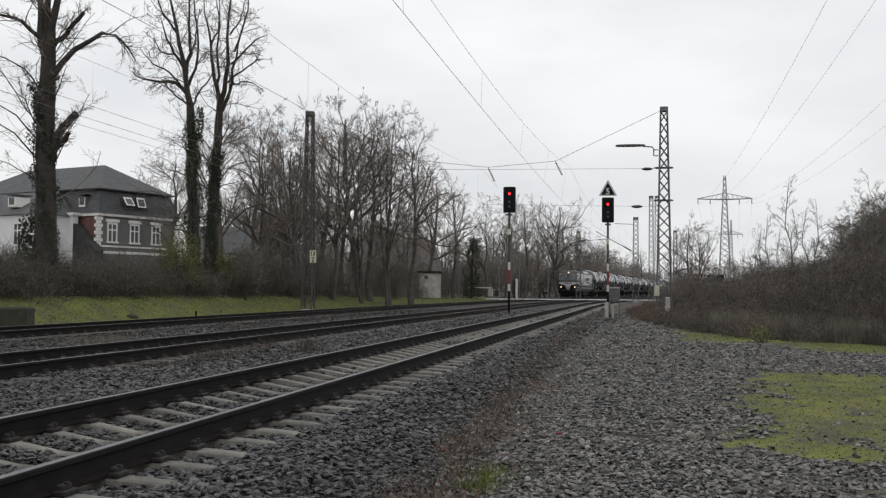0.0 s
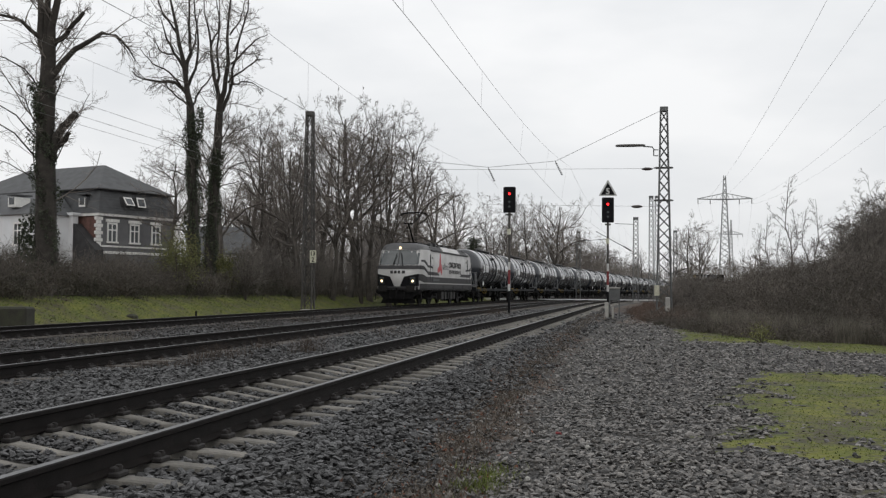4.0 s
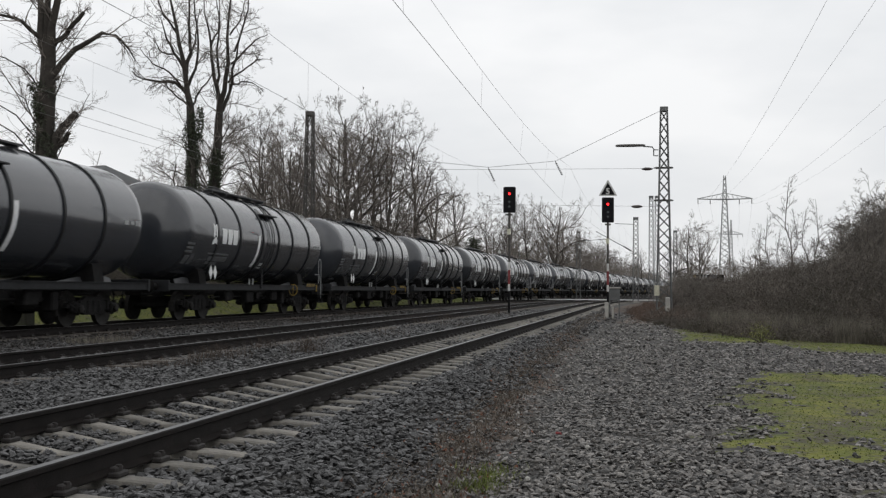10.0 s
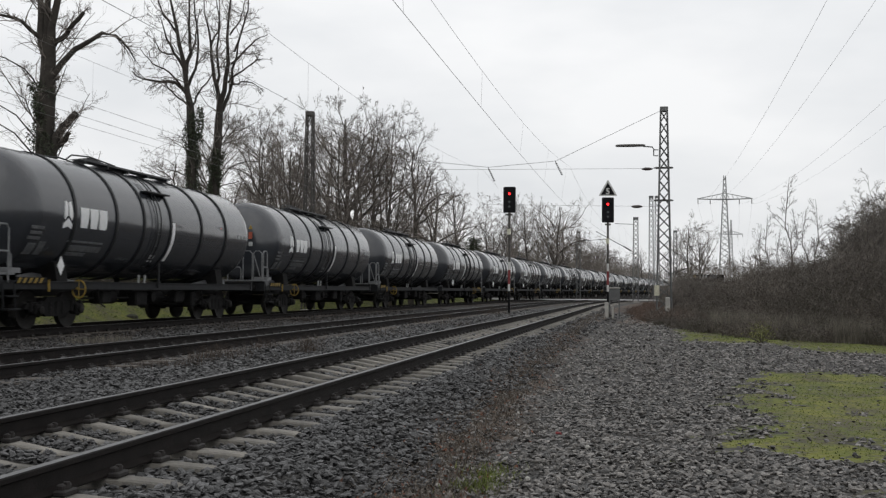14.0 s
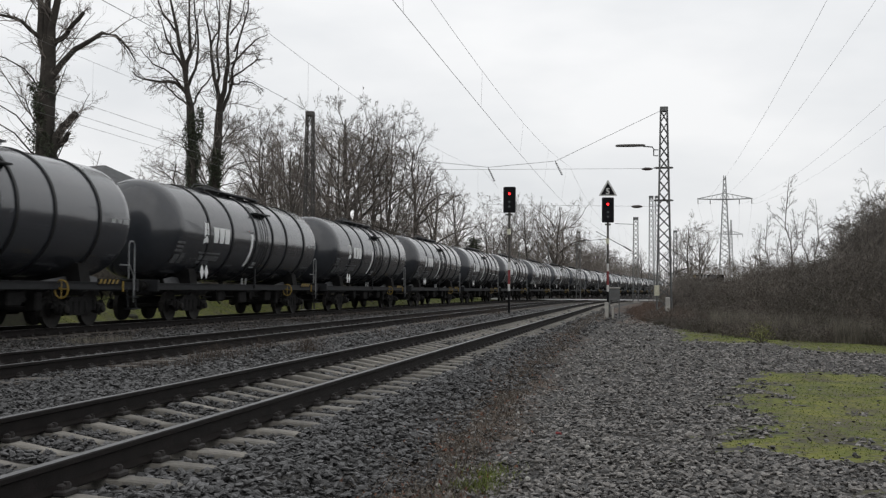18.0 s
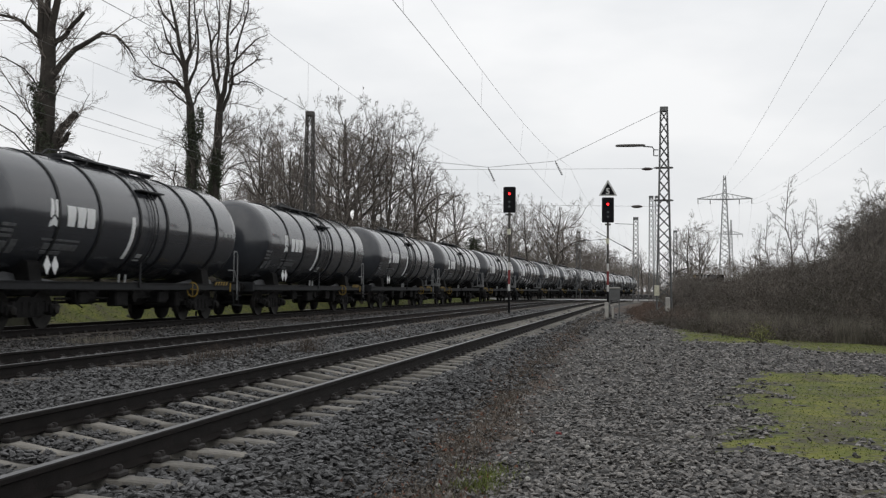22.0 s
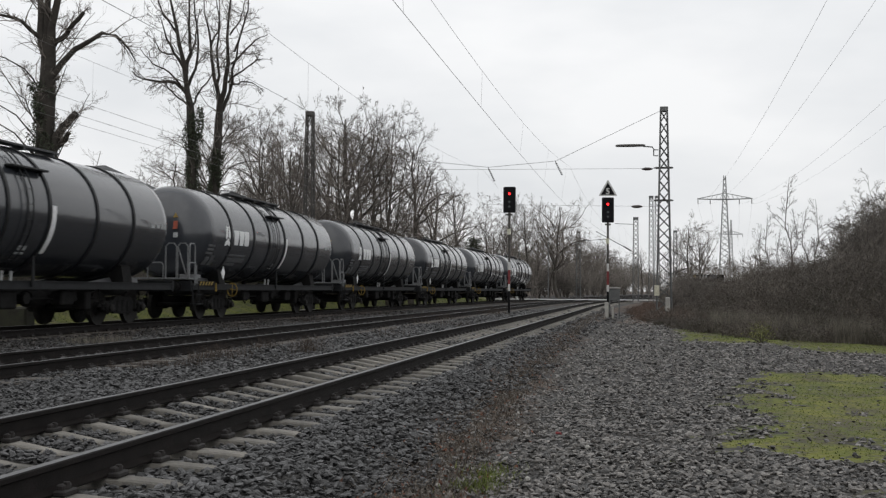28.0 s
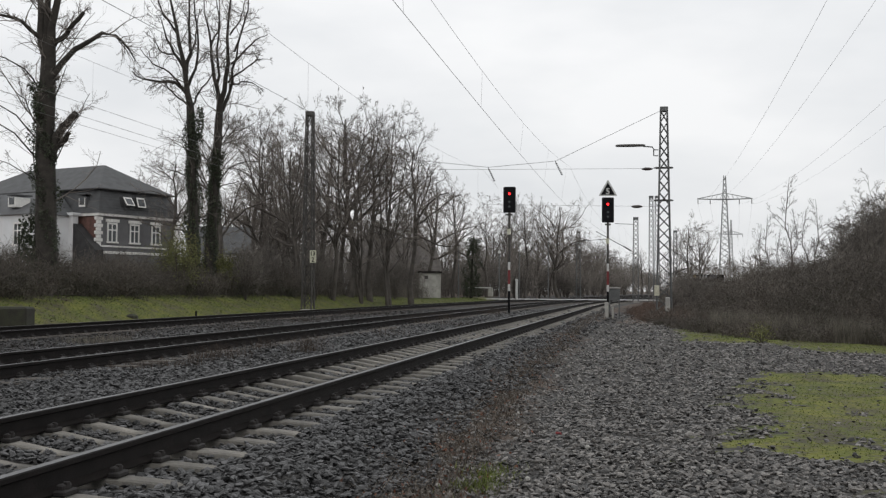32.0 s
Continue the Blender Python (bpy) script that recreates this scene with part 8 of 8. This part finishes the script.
cottage(-44.7, 108.6, 0.9, 20, 5.6, 7.0, 3.9, 6.6, "plaster", "slate", "small pale house with a grey roof behind the trees")
cottage(-28.6, 121.0, 0.4, 25, 9.0, 8.0, 2.6, 6.3, "render_grey", "rooftile", "low house with a big brown roof behind the trees")
# ---- small things on the ground ----
solo("trackside_block", Geo().box((0, 0, 0.2), (1.35, 0.8, 0.86), 0.06), M["oldstone"], "weathered mossy concrete block beside the far track", "block", pose(-18.75, 29.0, -0.22, 0, 0, 12))
# made-up lump in place of an irregular dark patch in the grass
solo("stone_lump", Geo().lathe([(-0.05, 0.24), (0.06, 0.22), (0.11, 0.15), (0.13, 0.05)], (0, 0, 0), "z", 9), M["oldstone"], "low made-up lump standing in for a dark patch on the bank", "stone", pose(-18.9, 37.2, float(ground_z(-18.9, 37.2)), 0, 0, 30), smooth=True)
solo("spiked_post", Geo().tube([(0, 0, 0), (0, 0, 0.42)], 0.04, 6), M["rail_side"], "short dark post beside the far track", "post", pose(-16.9, 38.5, -0.3))
for x, y, s, z in ((1.95, 55.0, 0.2, 0.0), (5.4, 33.6, 0.1, 0.0), (5.75, 33.4, 0.07, 0.0), (-10.0, 37.0, 0.1, 0.05)):
    solo("litter", Geo().box((0, 0, 0.02), (s * 1.5, s, 0.04), 0.015), M["litter"], "crumpled white litter on the ground", "litter", pose(x, y, float(ground_z(x, y)), 4, 7, 20), "scraps of litter")
solo("wrapper", Geo().box((0, 0, 0.02), (0.055, 0.035, 0.025), 0.01), M["postred"], "crumpled red wrapper in the gravel", "litter", pose(-0.80, 10.44, float(ground_z(-0.80, 10.44)) + 0.02, 8, 5, 30))
pale = Geo().lathe([(-0.018, 0.006), (-0.006, 0.024), (0.01, 0.018), (0.016, 0.006)], (0, 0, 0.015), "z", 6)
for x, y in ((-1.44, 12.64), (0.50, 8.38), (-0.85, 8.08), (-0.47, 9.52)):
    solo("pale_pebble", pale, M["concrete"], "pale pebble among the gravel", "stone", pose(x, y, float(ground_z(x, y)) + 0.025, 20, 10, 50 * x), "pale pebbles")
st = Geo().lathe([(-0.09, 0.02), (-0.05, 0.09), (0.02, 0.1), (0.07, 0.06), (0.09, 0.01)], (0, 0, 0.07), "z", 7)
for x, y, s in ((2.3, 12.4, 0.3), (1.75, 12.0, 0.25), (2.5, 14.0, 0.3), (1.6, 11.2, 0.2), (2.6, 11.6, 0.22), (1.3, 13.0, 0.2)):
    solo("dark_stone", st, M["rail_side"], "dark stone on the moss", "stone", pose(x, y, float(ground_z(x, y))) @ Matrix.Diagonal((0.7 * s, 0.6 * s, 0.4 * s, 1)), "dark stones")


# ---- ballast and gravel, stone by stone ----
ICO = np.array([(0, 0, 1)] + [(math.cos(a) * 0.894, math.sin(a) * 0.894, 0.447) for a in np.arange(5) * 1.2566] + [(math.cos(a) * 0.894, math.sin(a) * 0.894, -0.447) for a in np.arange(5) * 1.2566 + 0.6283] + [(0, 0, -1)])
OCT = np.array([(1.0, 0, 0), (0, 1.0, 0.1), (-1.0, 0, 0), (0, -1.0, -0.1), (0.15, 0.1, 1.0), (-0.1, 0.1, -1.0)])
OCF = np.array([(0, 1, 4), (1, 2, 4), (2, 3, 4), (3, 0, 4), (1, 0, 5), (2, 1, 5), (3, 2, 5), (0, 3, 5)])
ICF = np.array([(0, 1 + i, 1 + (i + 1) % 5) for i in range(5)] + [(1 + i, 6 + i, 1 + (i + 1) % 5) for i in range(5)] + [(1 + (i + 1) % 5, 6 + i, 6 + (i + 1) % 5) for i in range(5)] + [(11, 6 + (i + 1) % 5, 6 + i) for i in range(5)])


def stones(name, label, x, y, size, material, r, zoff):
    n = len(x)
    q = unit(r.normal(size=(n, 4)) * np.array([1, 0.3, 0.3, 1]))
    w, a, b, c = q.T
    Rm = np.stack([1 - 2 * (b * b + c * c), 2 * (a * b - c * w), 2 * (a * c + b * w), 2 * (a * b + c * w), 1 - 2 * (a * a + c * c), 2 * (b * c - a * w), 2 * (a * c - b * w), 2 * (b * c + a * w), 1 - 2 * (a * a + b * b)], 1).reshape(n, 3, 3)
    flat = np.stack([r.uniform(0.9, 1.4, n), r.uniform(0.6, 1.1, n), r.uniform(0.3, 0.65, n)], 1)
    z = ground_z(x, y) + zoff
    near = np.hypot(x, y) < 12.5
    lots = []
    for k, body, faces, grow in ((near, ICO, ICF, 1.0), (~near, OCT, OCF, 1.15)):
        m, c_ = int(k.sum()), len(body)
        shape = body[None] * (1 + r.uniform(-0.45, 0.35, (m, c_, 1))) * flat[k][:, None] * grow
        V = np.einsum("nij,nkj->nki", Rm[k], shape) * size[k][:, None, None]
        V[:, :, 2] *= 0.72
        V += np.stack([x[k], y[k], z[k]], 1)[:, None]
        lots.append((V.reshape(-1, 3), (np.arange(m)[:, None, None] * c_ + faces[None]).reshape(-1, 3)))
    V, F = join(lots)
    return tagged(new(name, fast_mesh(name, V, F, material)), label, "gravel", kind="stuff")


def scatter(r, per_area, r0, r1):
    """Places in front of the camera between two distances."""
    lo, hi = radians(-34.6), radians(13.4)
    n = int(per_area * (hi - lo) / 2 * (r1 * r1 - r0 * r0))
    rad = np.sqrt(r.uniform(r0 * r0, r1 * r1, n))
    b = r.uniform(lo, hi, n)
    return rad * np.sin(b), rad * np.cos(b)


r = np.random.default_rng(99)
bx_, by_, bs_, px_, py_, ps_ = [], [], [], [], [], []
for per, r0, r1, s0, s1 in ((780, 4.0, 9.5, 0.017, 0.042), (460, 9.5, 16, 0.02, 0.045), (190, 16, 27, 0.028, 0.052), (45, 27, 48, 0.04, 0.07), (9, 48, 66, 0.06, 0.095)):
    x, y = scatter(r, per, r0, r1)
    d = left_of(x, y)
    s = r.uniform(s0, s1, len(x))
    bed = (d > 1.75 + 0.2 * waves(x, y, 1.5, 2.0)) & (d < 17.3)
    free = np.ones(len(x), bool)
    for dt in (D1, D2, D3):
        for g in (-0.7535, 0.7535):
            free &= np.abs(d - dt - g) > 0.10
    ph = ((y - S0) / 0.5985 + 0.5) % 1.0 - 0.5
    free &= ~((np.abs(ph) * 0.5985 < 0.09) & (np.abs(d - D1) < 1.3))
    k = bed & free
    bx_.append(x[k])
    by_.append(y[k])
    bs_.append(s[k])
    edge = np.interp(y, EDGE_Y, EDGE_D)
    k = ~bed & (d < 2.2) & ((moss_mask(x, y) < r.uniform(0.12, 0.62, len(x))) | (r.uniform(0, 1, len(x)) < 0.004)) & (d > edge - 0.6) & (r.uniform(0, 1, len(x)) < np.where(d > 1.15, 0.6, 0.97))
    px_.append(x[k])
    py_.append(y[k])
    ps_.append(s[k] * 0.84)
x, y, s = (np.concatenate(q) for q in (bx_, by_, bs_))
k = left_of(x, y) > 12.0 + r.uniform(-0.7, 0.7, len(x))
stones("oily_ballast_stones", "blackened ballast stones of the far track", x[k], y[k], s[k] * 0.92, M["ballast_dark"], r, r.uniform(-0.01, 0.045, k.sum()))
x, y, s = x[~k], y[~k], s[~k]
stones("ballast_stones", "dark grey broken ballast stones round the sleepers", x, y, s * 0.92, M["ballast"], r, r.uniform(-0.01, 0.045, len(x)))
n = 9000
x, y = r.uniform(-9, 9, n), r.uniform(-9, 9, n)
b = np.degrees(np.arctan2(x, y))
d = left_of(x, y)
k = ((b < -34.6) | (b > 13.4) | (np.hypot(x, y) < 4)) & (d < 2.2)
px_.append(x[k])
py_.append(y[k])
ps_.append(r.uniform(0.034, 0.056, k.sum()))
x, y, s = (np.concatenate(q) for q in (px_, py_, ps_))
stones("path_stones", "grey gravel stones of the trackside path", x, y, s, M["gravel"], r, r.uniform(-0.014, 0.024, len(x)))
n = 900
y = 6.3 + 26 * r.uniform(0, 1, n) ** 1.7
x = -np.interp(y, [6, 12, 21, 33], [1.5, 1.68, 1.95, 2.1]) + r.normal(scale=0.24, size=n)
tagged(new("fallen_leaves", leaf_mesh("fallen_leaves", np.stack([x, y, ground_z(x, y) + 0.03], 1), 0.02, M["redleaf"], r, 0.15)), "rust-red fallen leaves in the gravel", "leaves", kind="stuff")
def loco_s(t):
    return NOSE - 0.45 + 9.0 - run(t)


def motions():
    """Key the train along its curved track."""
    times = [float(t) for t in range(0, 33)]
    walk(loco, [(t, on_line(D3, loco_s(t))) for t in times])
    for i, w in enumerate(wagons):
        walk(w, [(t, on_line(D3, wagon_s(i, t))) for t in times])


motions()
